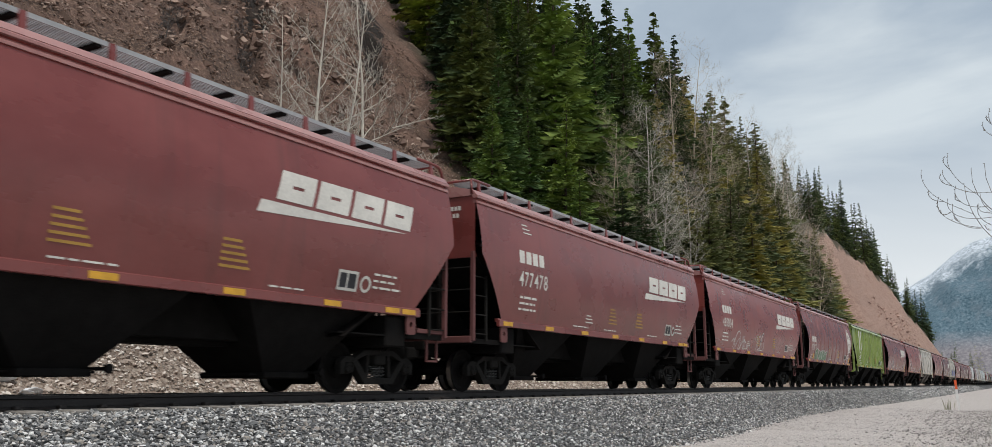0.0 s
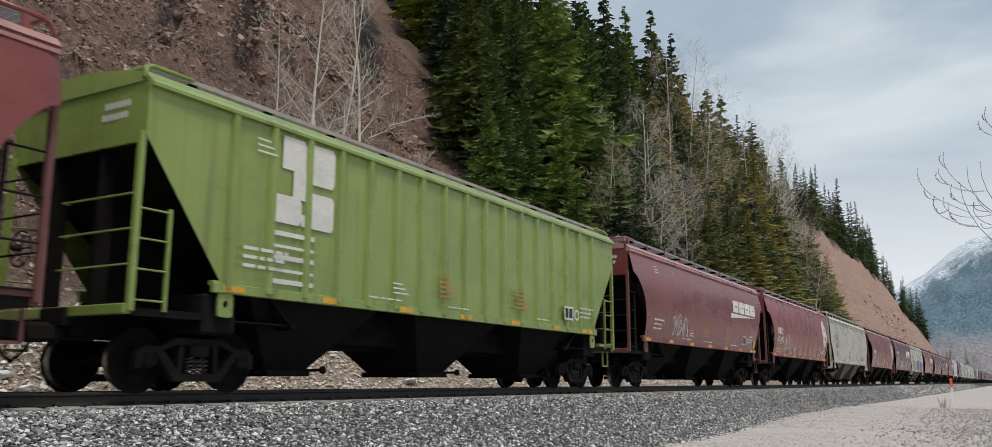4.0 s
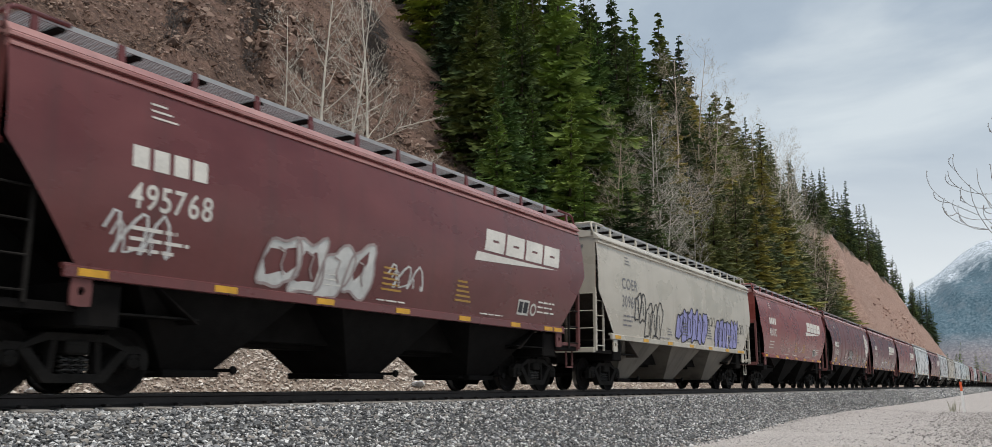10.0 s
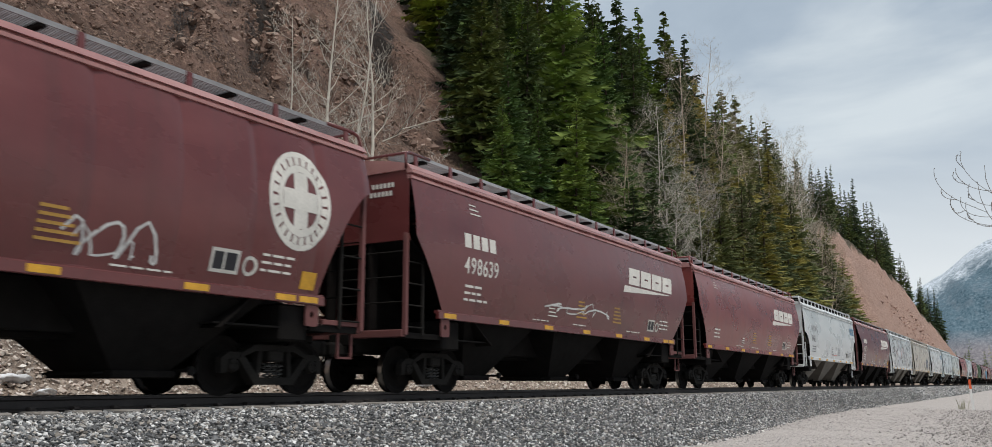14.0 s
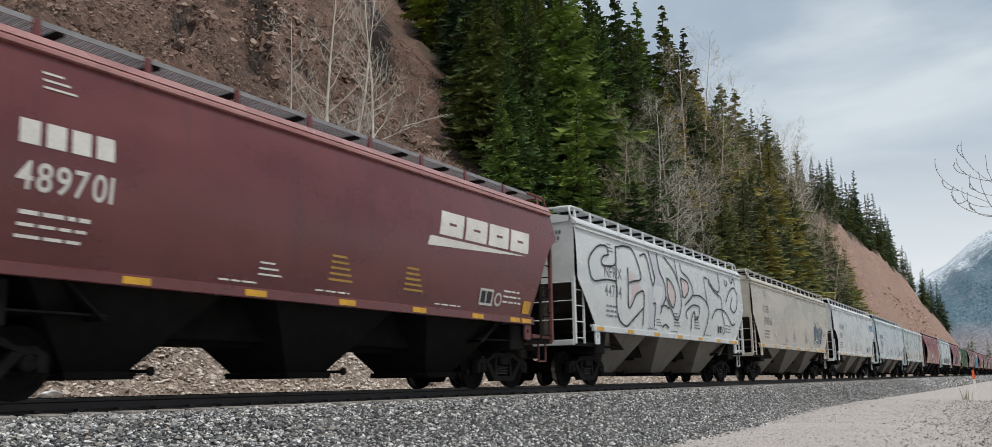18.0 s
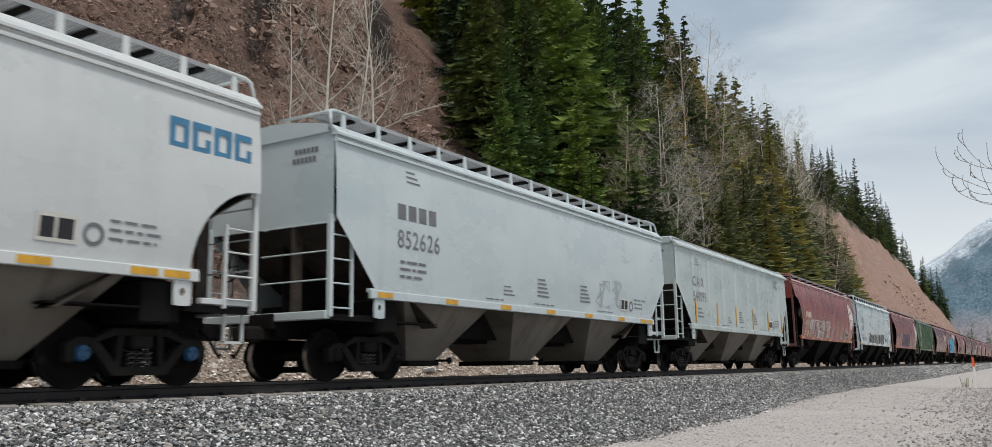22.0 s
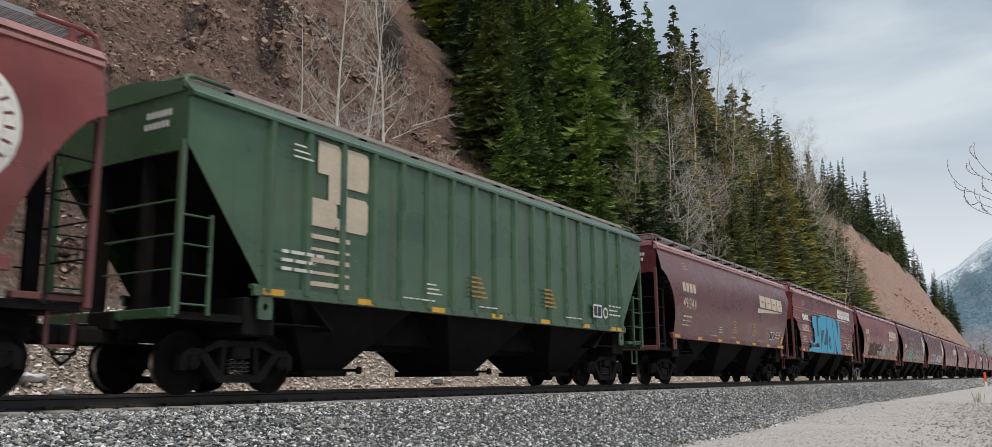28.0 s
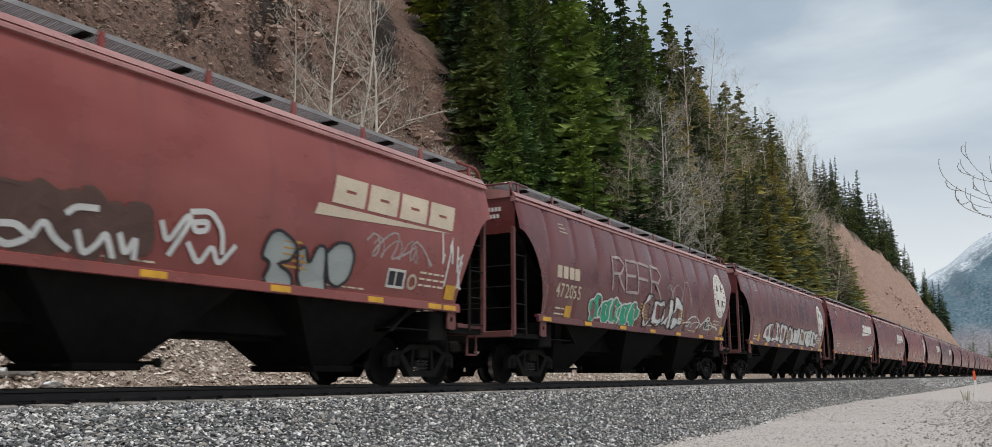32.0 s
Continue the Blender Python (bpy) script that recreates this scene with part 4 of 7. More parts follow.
HEROES = [  # trees that stand out: x, y, height of the tip
    (-24.0, 49.5, 19.8), (-25.0, 43.4, 21.2), (-24.5, 41.2, 15.0), (-26.0, 48.9, 21.0), (-30.0, 66.0, 32.2), (-30.0, 59.6, 28.8), (-34.0, 96.2, 45.1),
    (-36.0, 94.0, 45.9), (-34.0, 82.4, 42.8), (-36.0, 107.8, 47.2), (-26.0, 58.7, 23.0), (-32.0, 58.2, 33.0), (-32.0, 50.9, 30.6)]
PALE = [(-28.0, 80.0, 29.5), (-29.0, 88.0, 32.5), (-30.0, 95.0, 35.5), (-30.0, 104.0, 37.0), (-31.0, 112.0, 39.0), (-27.0, 72.0, 26.0), (-28.5, 118.0, 35.0), (-30.0, 126.0, 38.5), (-25.5, 84.0, 24.0), (-22.5, 76.0, 17.5), (-23.5, 90.5, 22.5), (-24.5, 100.5, 25.0), (-25.0, 116.0, 26.5), (-26.0, 108.0, 30.0), (-23.0, 108.5, 19.5), (-23.5, 81.5, 19.0), (-23.0, 84.7, 20.9), (-22.0, 88.9, 19.0), (-23.0, 104.2, 18.7), (-24.0, 119.2, 18.5), (-22.0, 70.8, 15.8), (-28.0, 103.8, 29.3), (-22.5, 96.0, 17.0), (-23.0, 112.0, 19.0), (-21.5, 79.0, 14.0), (-24.5, 92.0, 22.0), (-25.5, 110.0, 25.0), (-22.5, 128.0, 19.0), (-24.5, 136.0, 23.0), (-26.5, 124.0, 27.0), (-21.5, 100.0, 13.0), (-24.0, 145.0, 21.0), (-27.0, 150.0, 27.0)]
ABOVE = [(-36.0, 175.4, 45.8), (-38.0, 201.6, 50.2), (-40.0, 228.3, 55.3), (-37.0, 204.1, 47.6), (-37.0, 218.6, 48.0), (-37.0, 247.6, 56.0), (-36.0, 265.6, 52.5), (-36.0, 294.5, 49.0),
         (-35.0, 324.4, 44.9), (-34.0, 371.5, 40.5), (-33.0, 412.3, 35.6), (-32.0, 448.1, 28.2)]
BARE = [  # aspens on the bank, then the grey thicket: x, y, height of the tip, lean
    (-22.0, 26.4, 19.2, 0.03, 0.10), (-22.5, 24.5, 19.0, 0.0, 0.04), (-23.5, 23.6, 15.8, 0.0, -0.04), (-22.2, 25.2, 18.2, 0.0, 0.03), (-23.0, 30.2, 12.1, 0.1, 0.35),
    (-23.0, 55.2, 20.8, 0, 0.05), (-25.0, 66.2, 25.0, 0, 0), (-26.0, 78.2, 34.4, 0, 0.02), (-27.0, 85.9, 36.1, 0, 0.03), (-24.0, 67.1, 23.5, 0, 0.04), (-26.0, 87.5, 31.5, 0, 0.03),
    (-27.0, 111.3, 42.2, 0, 0.05), (-29.0, 128.4, 44.0, 0, 0.02), (-28.0, 101.9, 34.4, 0, 0.0), (-27.0, 125.6, 35.2, 0, 0.03), (-29.0, 145.3, 34.8, 0, 0.05), (-22.5, 56.1, 17.9, 0, 0.03),
    (-24.0, 81.9, 22.4, 0, 0.0), (-22.0, 61.0, 16.5, 0, 0.1), (-22.0, 121.0, 21.0, 0, 0.45), (-24.0, 133.0, 26.0, 0, 0.2), (-22.5, 70.0, 19.0, 0, 0.02), (-24.5, 92.0, 26.0, 0, -0.03), 
    (-25.5, 99.0, 29.0, 0, 0.02), (-26.0, 117.0, 33.0, 0, 0.0), (-23.5, 127.0, 24.0, 0, -0.06), (-28.0, 138.0, 36.0, 0, 0.0)]

SCRUB = [(-38.5, 30.4, 2.6), (-36.4, 28.4, 2.4), (-35.2, 28.1, 2.0), (-33.8, 26.2, 1.8), (-36.0, 32.5, 1.8), (-34.2, 31.4, 2.2), (-37.6, 33.8, 2.4), (-33.0, 30.2, 1.6), (-39.8, 32.6, 2.4), (-40.5, 35.0, 2.2), (-37.0, 26.4, 2.2), (-32.0, 24.6, 1.7), (-39.0, 41.5, 2.2), (-40.2, 39.8, 2.4), (-38.8, 44.0, 1.8), (-44.0, 54.0, 2.6)]
FALLEN = [(-30.7, 34.6, 4.2, 1.2, 1.6), (-33.0, 41.0, 4.8, 1.6, -1.2), (-31.5, 38.0, 3.6, 1.0, 1.8), (-35.0, 44.5, 4.8, 1.4, 2.2), (-30.0, 36.2, 3.2, 1.2, -1.6), (-33.6, 43.0, 4.2, 1.8, -0.6), (-29.6, 33.0, 3.4, 1.0, 1.2)]


def clump(name, label, spots, pale):
    """Many far conifers in one mesh."""
    r, g = random.Random(5), Geo()
    kinds = [conifer_mesh("far", 20.0, q, 13, 6, 1.1, 71 + i)[1] for i, q in enumerate((4.2, 3.4))]
    for x, y, z, h in spots:
        k, s, a = r.choice(kinds), h / 20.0, r.uniform(0, 6.28)
        ca, sa, wd = math.cos(a) * s, math.sin(a) * s, r.uniform(0.9, 1.3)
        n = len(g.v)
        g.v += [(x + (p[0] * ca - p[1] * sa) * wd, y + (p[0] * sa + p[1] * ca) * wd, z + p[2] * s) for p in k.v]
        g.f += [[i + n for i in f] for f in k.f]
    tagged(new(name, g.mesh(name, M["larch"] if pale else M["conifer"])), label, "trees", kind="stuff")


def roadside_tree():
    """A young tree at the road's edge: long limbs that leave the stem level and curl up at their tips, knobbed with buds."""
    r, stem, wood = random.Random(8), Geo(), Geo()

    def limb(p, way, ln, rad, a0, a1, lvl):
        n, pts, rr = 12, [p], [rad]
        side = Vector((way.y, -way.x, 0))
        for i in range(n):
            f = (i + 1) / n
            a = a0 + (a1 - a0) * f ** 2.2 + 0.09 * math.sin(5 * f + ln * 7)
            d = way * math.cos(a) + Vector((0, 0, math.sin(a))) + side * 0.10 * math.sin(4 * f + ln * 3)
            p = p + d * (ln / n)
            pts.append(p)
            rr.append(max(0.0045, rad * (1 - 0.75 * f)))
            for _ in range(1):
                b = p + Vector((r.uniform(-1, 1), r.uniform(-1, 1), r.uniform(-0.3, 1))) * 0.022
                wood.tube([p, b], [0.006, 0.004], 4)
        wood.tube(pts, rr, 5)
        if lvl < 2:
            for k in range(4 if lvl == 0 else 1):
                i = r.randint(6, 10) if lvl == 0 else r.randint(4, 9)
                turn = r.uniform(-0.9, 0.9)
                w2 = (way * math.cos(turn) + side * math.sin(turn)).normalized()
                limb(pts[i], w2, ln * r.uniform(0.20, 0.36), rr[i] * 0.7, a0 + r.uniform(-0.5, 0.6), a1 + r.uniform(0.0, 0.5), lvl + 1)

    stem.tube([(0, 0, -0.3), (0.05, 0, 2.5), (-0.04, 0.05, 5.0), (0.02, 0, 8.2)], [0.085, 0.07, 0.05, 0.02], 9)
    for z, ln, turn, lift in ((2.95, 3.35, 0.05, 0.20), (3.2, 3.0, -0.12, 0.36), (3.75, 3.0, 0.22, 0.10), (4.3, 2.6, 0.1, 0.36), (4.0, 2.8, 2.4, 0.3), (4.9, 2.6, 3.6, 0.4), (5.8, 2.2, 1.7, 0.4)):
        limb(Vector((0, 0, z)), Vector((-math.cos(turn), math.sin(turn), 0)), ln, 0.015, lift, 1.5, 0)
    t = tagged(empty("roadside_tree"), "leafless young tree whose thin twigs hang over the road", "tree", "leafless trees")
    t.matrix_basis = pose(1.90, 16.5, -0.18)
    part("trunk", stem.mesh("trunk", M["grey_bark"], True), t)
    part("crown", wood.mesh("crown", M["dark_twig"], True), t)


def woods():
    r = random.Random(21)
    made = [(t[0], t[1]) for t in HEROES + PALE + ABOVE]
    for i, (x, y, top) in enumerate(HEROES):
        grove.plant(x, y, max(9.0, top - land(x, y)), wide=r.uniform(0.95, 1.2), kind=i % 4, bright=i in (0, 1, 2, 3, 4, 5, 7, 10, 11))
    for x, y, top in PALE:
        grove.plant(x, y, max(8.0, top - land(x, y)), pale=True, wide=1.35)
    for x, y, top in ABOVE:
        grove.plant(x, y, max(9.0, min(24.0, top - land(x, y))), far=True, wide=r.uniform(0.75, 0.95))

    def free(x, y, gap):
        return all((x - a) ** 2 + (y - b) ** 2 > gap * gap for a, b in made)

    def scatter(count, u0, u1, y0, y1, h0, h1, gap, far):
        n = tries = 0
        while n < count and tries < 5000:
            tries += 1
            u, y = r.uniform(u0, u1), r.uniform(y0, y1)
            if wooded(-u, y) < 0.75 or wooded(-u, y - 2.0) < 0.6 or not free(-u, y, gap):
                continue
            made.append((-u, y))
            n += 1
            # no taller than the skyline that the hill shows
            h = min(r.uniform(h0, h1), 1.16 * u + 1.3 - land(-u, y) if y < 150 else 1.25 * u - land(-u, y))
            if h > 5:
                grove.plant(-u, y, h, far=far, pale=r.random() < (0.3 if y > 95 else 0.03), wide=r.uniform(0.85, 1.2) * (1.0 if h > 10 else 1.4), bright=r.random() < 0.28)
    scatter(9, 21, 28, 44, 62, 5, 9, 4.2, False)
    scatter(92, 27, 48, 40, 98, 12, 22, 3.0, False)
    scatter(62, 40, 66, 45, 130, 13, 22, 2.9, True)
    scatter(60, 29, 55, 88, 165, 10, 20, 2.9, True)
    scatter(35, 34, 62, 165, 430, 11, 19, 3.6, True)
    scatter(34, 20, 60, 345, 420, 9, 16, 3.2, True)
    # a close row along the upper edge of the raw cut
    y = 176.0
    while y < 400:
        edge = float(np.interp(y, [168, 184, 280, 306, 340, 370, 400], [20, 31, 29, 20, 13, 8, 4]))
        u = 19.0
        while land(-u, y) < edge + 1.0 and u < 60:
            u += 0.5
        grove.plant(-u - r.uniform(0.5, 3.0), y, r.uniform(10, 16), far=True, wide=r.uniform(0.7, 0.95))
        y += r.uniform(2.6, 5.5)
    for i, (x, y, top, a, b) in enumerate(BARE):
        h = max(5.0, min(24.0, top - land(x, y)))
        if i < 5:
            bare_tree("aspen_tree", "leafless pale-barked aspen on the dirt bank", M["birch"], x, y, h, 50 + i, (a, b), 0.64, 3, 0.80, None, 0.0062)
        else:
            bare_tree("bare_tree", "leafless grey-barked tree at the edge of the wood", M["birch"] if i % 3 == 0 else M["grey_bark"], x, y, h, 50 + i, (a, b), 0.74, 3, 1.15, None, 0.0070 if i % 3 == 0 else 0.0062)
    # grey scrub on the bare slope, and dead branches fallen across it
    for i, (x, y, h) in enumerate(SCRUB):
        bare_tree("bare_shrub", "low leafless dark grey shrub on the dirt slope", M["scrub"], x, y, h, 120 + i, (0.25, 0.0), 0.9, 3, 0.95, None, 0.012)
    for i, (x, y, h, a, b) in enumerate(FALLEN):
        bare_tree("fallen_branch", "pale dead branch lying on the dirt slope", M["birch"], x, y, h, 140 + i, (a, b), 0.5, 2, 0.5, land(x, y) + 0.15, 0.008)
    spots = [(r.uniform(-330, -60) if i % 2 else r.uniform(-100, 60), r.uniform(620, 1300), -1.0, r.uniform(9, 20)) for i in range(150)]
    clump("far_conifers", "dark conifers far down the valley", [q for i, q in enumerate(spots) if i % 3], False)
    clump("far_pale_trees", "yellow-green budding trees far down the valley", [q for i, q in enumerate(spots) if i % 3 == 0], True)
    near = [(r.uniform(-70, -19) if i % 2 else r.uniform(-4, 46), r.uniform(470, 820), -0.5, r.uniform(14, 27)) for i in range(64)]
    clump("valley_conifers", "dark green conifers on the valley floor", [q for i, q in enumerate(near) if i % 4 < 2], False)
    clump("valley_pale_trees", "yellow-green budding trees on the valley floor", [q for i, q in enumerate(near) if i % 4 >= 2], True)
    # the near tree whose twigs reach into the view from beside the road
    roadside_tree()


woods()

# ---- train ----
EAVE, CUT, SILL = 4.40, 3.06, 1.64     # above the rail: top of side, foot of end sheet, top of side sill
HW = 1.60                              # half width over the sides
SPEED = 15.576                         # metres a second, towards the camera and past it


def glyphs():
    """Outlines of the built-in font, one mesh for each character."""
    chars = "0123456789ABCDEFGHIJKLMNOPQRSTUVWXYZ"
    made = {}
    for c in chars:
        cu = bpy.data.curves.new("glyph", "FONT")
        cu.body = c
        cu.offset = 0.012
        made[c] = new("glyph", cu)
    deps = bpy.context.evaluated_depsgraph_get()
    deps.update()
    out = {}
    for c, ob in made.items():
        me = bpy.data.meshes.new_from_object(ob.evaluated_get(deps))
        vs = [(p.co.x, p.co.y) for p in me.vertices]
        x0, x1 = min(p[0] for p in vs), max(p[0] for p in vs)
        out[c] = ([(x - x0, y) for x, y in vs], [tuple(f.vertices) for f in me.polygons], x1 - x0)
        bpy.data.meshes.remove(me)
    for ob in made.values():
        cu = ob.data
        bpy.data.objects.remove(ob)
        bpy.data.curves.remove(cu)
    return out


GLYPH = glyphs()


def lettering(g, text, y, z, height, stretch=1.0, gap=0.22, at=None):
    """Text on a side, its lower left corner at (y, z); at(y, z) is the side's own x there."""
    k = height / 0.72
    for c in text:
        if c == " ":
            y += 0.4 * height * stretch
            continue
        vs, fs, w = GLYPH[c]
        g.add([(at(y + a * k * stretch, z + b * k), y + a * k * stretch, z + b * k) for a, b in vs], fs)
        y += (w * k + gap * height) * stretch
    return y


def bars(g, y, z, w, rows, pitch, thick, at, r, gaps=True):
    """Lines of small writing as bars."""
    for i in range(rows):
        zz, left = z - i * pitch, y
        stop = y + w * (r.uniform(0.65, 1.0) if gaps else 0.62 + 0.38 * i / max(1, rows - 1))
        while left < stop:
            n = min(stop - left, r.uniform(0.10, 0.35)) if gaps else stop - left
            x = at(left, zz) + 0.004
            g.add([(x, left, zz), (x, left + n, zz), (x, left + n, zz + thick), (x, left, zz + thick)], [(0, 1, 2, 3)])
            left += n + 0.05


def stroke(g, pts, width, at, lift=0.006):
    """A sprayed line of even width along points on the side."""
    if at(0, 2.36) > at(0, 2.20) + 0.038:
        flat = at(0, 2.20) + 0.05
        at = lambda y, z: flat
    ends = [Vector(p) for p in pts]
    pts = ends[:1]
    for p, q in zip(ends, ends[1:]):
        n = max(1, math.ceil((q - p).length / 0.35))
        pts += [p.lerp(q, (i + 1) / n) for i in range(n)]
    pts = [p for i, p in enumerate(pts) if i == 0 or (p - pts[i - 1]).length > 1e-4]
    last = len(pts) - 1
    if last < 1:
        return
    edge = []
    for i, p in enumerate(pts):
        d = (pts[min(i + 1, last)] - pts[max(i - 1, 0)])
        d = d.normalized() if d.length > 1e-5 else (pts[min(i + 1, last)] - p).normalized()
        n = Vector((-d.y, d.x)) * width / 2
        p = p - d * width * 0.3 if i == 0 else p + d * width * 0.3 if i == last else p
        edge += [p - n, p + n]
    g.add([(at(p.x, p.y) + lift, p.x, p.y) for p in edge], [(2 * i, 2 * i + 2, 2 * i + 3, 2 * i + 1) for i in range(last)])


def bubble(r, y, z, w, h):
    """The outline of one swollen sprayed letter."""
    n, out = 28, []
    ph, a, b = r.uniform(0, 6), r.uniform(0.08, 0.2), r.randint(2, 4)
    for i in range(n):
        t = 2 * math.pi * i / n
        k = 1 + a * math.sin(b * t + ph) + 0.08 * math.sin(5 * t + 2 * ph)
        cx, cy = math.cos(t), math.sin(t)
        p = 0.72
        out.append((y + w / 2 * k * math.copysign(abs(cx) ** p, cx) + 0.12 * h * cy, z + h / 2 * k * math.copysign(abs(cy) ** p, cy)))
    return out


def scribble(r, y, z, w, h, loops):
    """A quick looping signature."""
    pts, n = [], loops * 9
    for i in range(n):
        f = i / n
        pts.append((y + w * f + 0.10 * w * math.sin(f * loops * 6.28 * 0.93), z + h * (0.5 + 0.42 * math.sin(f * loops * 6.28 + 0.8 * math.sin(f * 9))) * (0.7 + 0.3 * math.sin(f * 17 + w))))
    return pts


# ---- shared small pieces of the cars ----


def shared_pieces():
    P = {}
    # wheelset: two wheels on an axle, about the x axis
    prof = [(-0.02, 0.10), (-0.02, 0.16), (0.015, 0.20), (0.0, 0.36), (-0.035, 0.40), (-0.035, 0.452), (0.085, 0.458), (0.10, 0.49), (0.125, 0.488), (0.13, 0.42), (0.11, 0.395), (0.075, 0.36), (0.07, 0.20), (0.11, 0.16), (0.11, 0.10)]
    g = Geo().lathe([(x + 0.675, q) for x, q in prof], 0, 16).lathe([(-x - 0.675, q) for x, q in prof], 0, 16)
    g.tube([(-1.06, 0, 0), (-0.86, 0, 0)], 0.075, 12).tube([(-0.86, 0, 0), (0.86, 0, 0)], 0.085, 12).tube([(0.86, 0, 0), (1.06, 0, 0)], 0.075, 12)
    me = clean(g.mesh("wheelset", M["wheel"]), 35)
    me.materials.append(M["tread"])
    for f in me.polygons:
        q = f.center
        if 0.62 < abs(q.x) < 0.74 and math.hypot(q.y, q.z) > 0.44:
            f.material_index = 1
    P["wheelset"] = me
    # bearing cap with bolts
    g = Geo().tube([(0, 0, 0), (0.08, 0, 0)], [0.12, 0.10], 14)
    for k in range(3):
        a = k * 2.094 + 0.5
        g.tube([(0.07, 0.06 * math.cos(a), 0.06 * math.sin(a)), (0.105, 0.06 * math.cos(a), 0.06 * math.sin(a))], 0.02, 6)
    P["cap"] = clean(g.mesh("bearing_cap", M["truck"]), 40)
    P["cap_blue"] = clean(g.mesh("bearing_cap_blue", M["blue_cap"]), 40)
    # truck side frame: a cast bow with two windows, jaws over the bearings
    out = [(-1.13, 0.34), (-1.13, 0.56), (-0.98, 0.66), (-0.72, 0.66), (-0.45, 0.80), (0.45, 0.80), (0.72, 0.66), (0.98, 0.66), (1.13, 0.56), (1.13, 0.34), (1.02, 0.34), (1.0, 0.56), (0.80, 0.56), (0.72, 0.40), (0.42, 0.18), (-0.42, 0.18), (-0.72, 0.40), (-0.80, 0.56), (-1.0, 0.56), (-1.02, 0.34)]
    g = Geo()

    def web(pts, x0, x1):
        g.slab(pts, "x", x0, x1)
    web([(-1.13, 0.34), (-1.02, 0.34), (-1.0, 0.56), (-0.80, 0.56), (-0.72, 0.66), (-0.98, 0.67), (-1.13, 0.57)], -0.07, 0.07)
    web([(1.13, 0.34), (1.13, 0.57), (0.98, 0.67), (0.72, 0.66), (0.80, 0.56), (1.0, 0.56), (1.02, 0.34)], -0.07, 0.07)
    web([(-0.80, 0.56), (-0.72, 0.66), (-0.45, 0.80), (0.45, 0.80), (0.72, 0.66), (0.80, 0.56), (0.42, 0.70), (-0.42, 0.70)], -0.09, 0.09)
    web([(-0.80, 0.56), (-0.66, 0.60), (-0.36, 0.27), (0.36, 0.27), (0.66, 0.60), (0.80, 0.56), (0.44, 0.15), (-0.44, 0.15)], -0.09, 0.09)
    web([(-0.40, 0.25), (-0.31, 0.25), (-0.27, 0.71), (-0.36, 0.71)], -0.07, 0.07)
    web([(0.40, 0.25), (0.31, 0.25), (0.27, 0.71), (0.36, 0.71)], -0.07, 0.07)
    P["frame"] = clean(g.mesh("side_frame", M["truck"]))
    P["frame_silver"] = clean(g.mesh("side_frame_silver", M["silver"]))
    # spring nest
    pts = [(0.055 * math.cos(i * 0.7), 0.055 * math.sin(i * 0.7), i * 0.0072) for i in range(34)]
    P["spring"] = Geo().tube(pts, 0.015, 5).mesh("spring", M["spring"], True)
    P["bolster"] = clean(Geo().box(-1.15, -0.17, 0.52, 1.15, 0.17, 0.72, 0.03).tube([(0, 0, 0.72), (0, 0, 0.84)], 0.22, 14).mesh("bolster", M["truck"]))
    P["rod"] = clean(Geo().tube([(-0.7, -0.62, 0.42), (0.7, -0.62, 0.42)], 0.05, 8).mesh("brake_beam", M["truck"]))
    # coupler: shank, knuckle and air hose
    g = Geo().box(-0.09, -0.1, 0.74, 0.09, 0.72, 0.94, 0.02).box(-0.16, 0.62, 0.70, 0.16, 0.98, 0.98, 0.05).box(0.02, 0.92, 0.70, 0.19, 1.08, 0.98, 0.04)
    P["coupler"] = clean(g.mesh("coupler", M["truck"]))
    g = Geo().tube([(0.32, 0.45, 0.86), (0.34, 0.62, 0.74), (0.30, 0.82, 0.50), (0.16, 1.02, 0.42), (0.06, 1.14, 0.48)], 0.025, 7)
    P["hose"] = g.mesh("air_hose", M["black"], True)
    # reflector, brake wheel
    P["reflector"] = Geo().box(0, -0.22, -0.05, 0.006, 0.22, 0.05).mesh("reflector", M["yellow"])
    P["reflector_tall"] = Geo().box(0, -0.06, -0.42, 0.006, 0.06, 0.42).mesh("reflector_tall", M["yellow"])
    P["patch"] = Geo().box(0, -0.17, -0.15, 0.006, 0.17, 0.15).mesh("yellow_patch", M["yellow"])
    ring = [(0.27 * math.cos(k * 0.3142), 0.0, 0.27 * math.sin(k * 0.3142)) for k in range(21)]
    g = Geo().tube(ring, 0.016, 6, False)
    for k in range(5):
        a = k * 1.2566
        g.tube([(0, 0, 0), (0.27 * math.cos(a), 0, 0.27 * math.sin(a))], 0.013, 5)
    P["brake_wheel"] = g.tube([(0, -0.12, 0), (0, 0.02, 0)], 0.04, 8).mesh("brake_wheel", M["truck"], True)
    return P


PIECE = shared_pieces()
CACHE = {}


def shared(key, make):
    if key not in CACHE:
        CACHE[key] = make()
    return CACHE[key]


def ladder_mesh(mat, z0, z1, w, rungs):
    g = Geo()
    g.box(-0.025, -w / 2 - 0.025, z0, 0.025, -w / 2 + 0.025, z1)
    for i in range(rungs):
        z = z0 + 0.14 + (z1 - z0 - 0.2) * i / max(1, rungs - 1)
        g.tube([(0.012, -w / 2, z), (0.012, w / 2, z)], 0.017, 6)
    return g.mesh("ladder", mat)


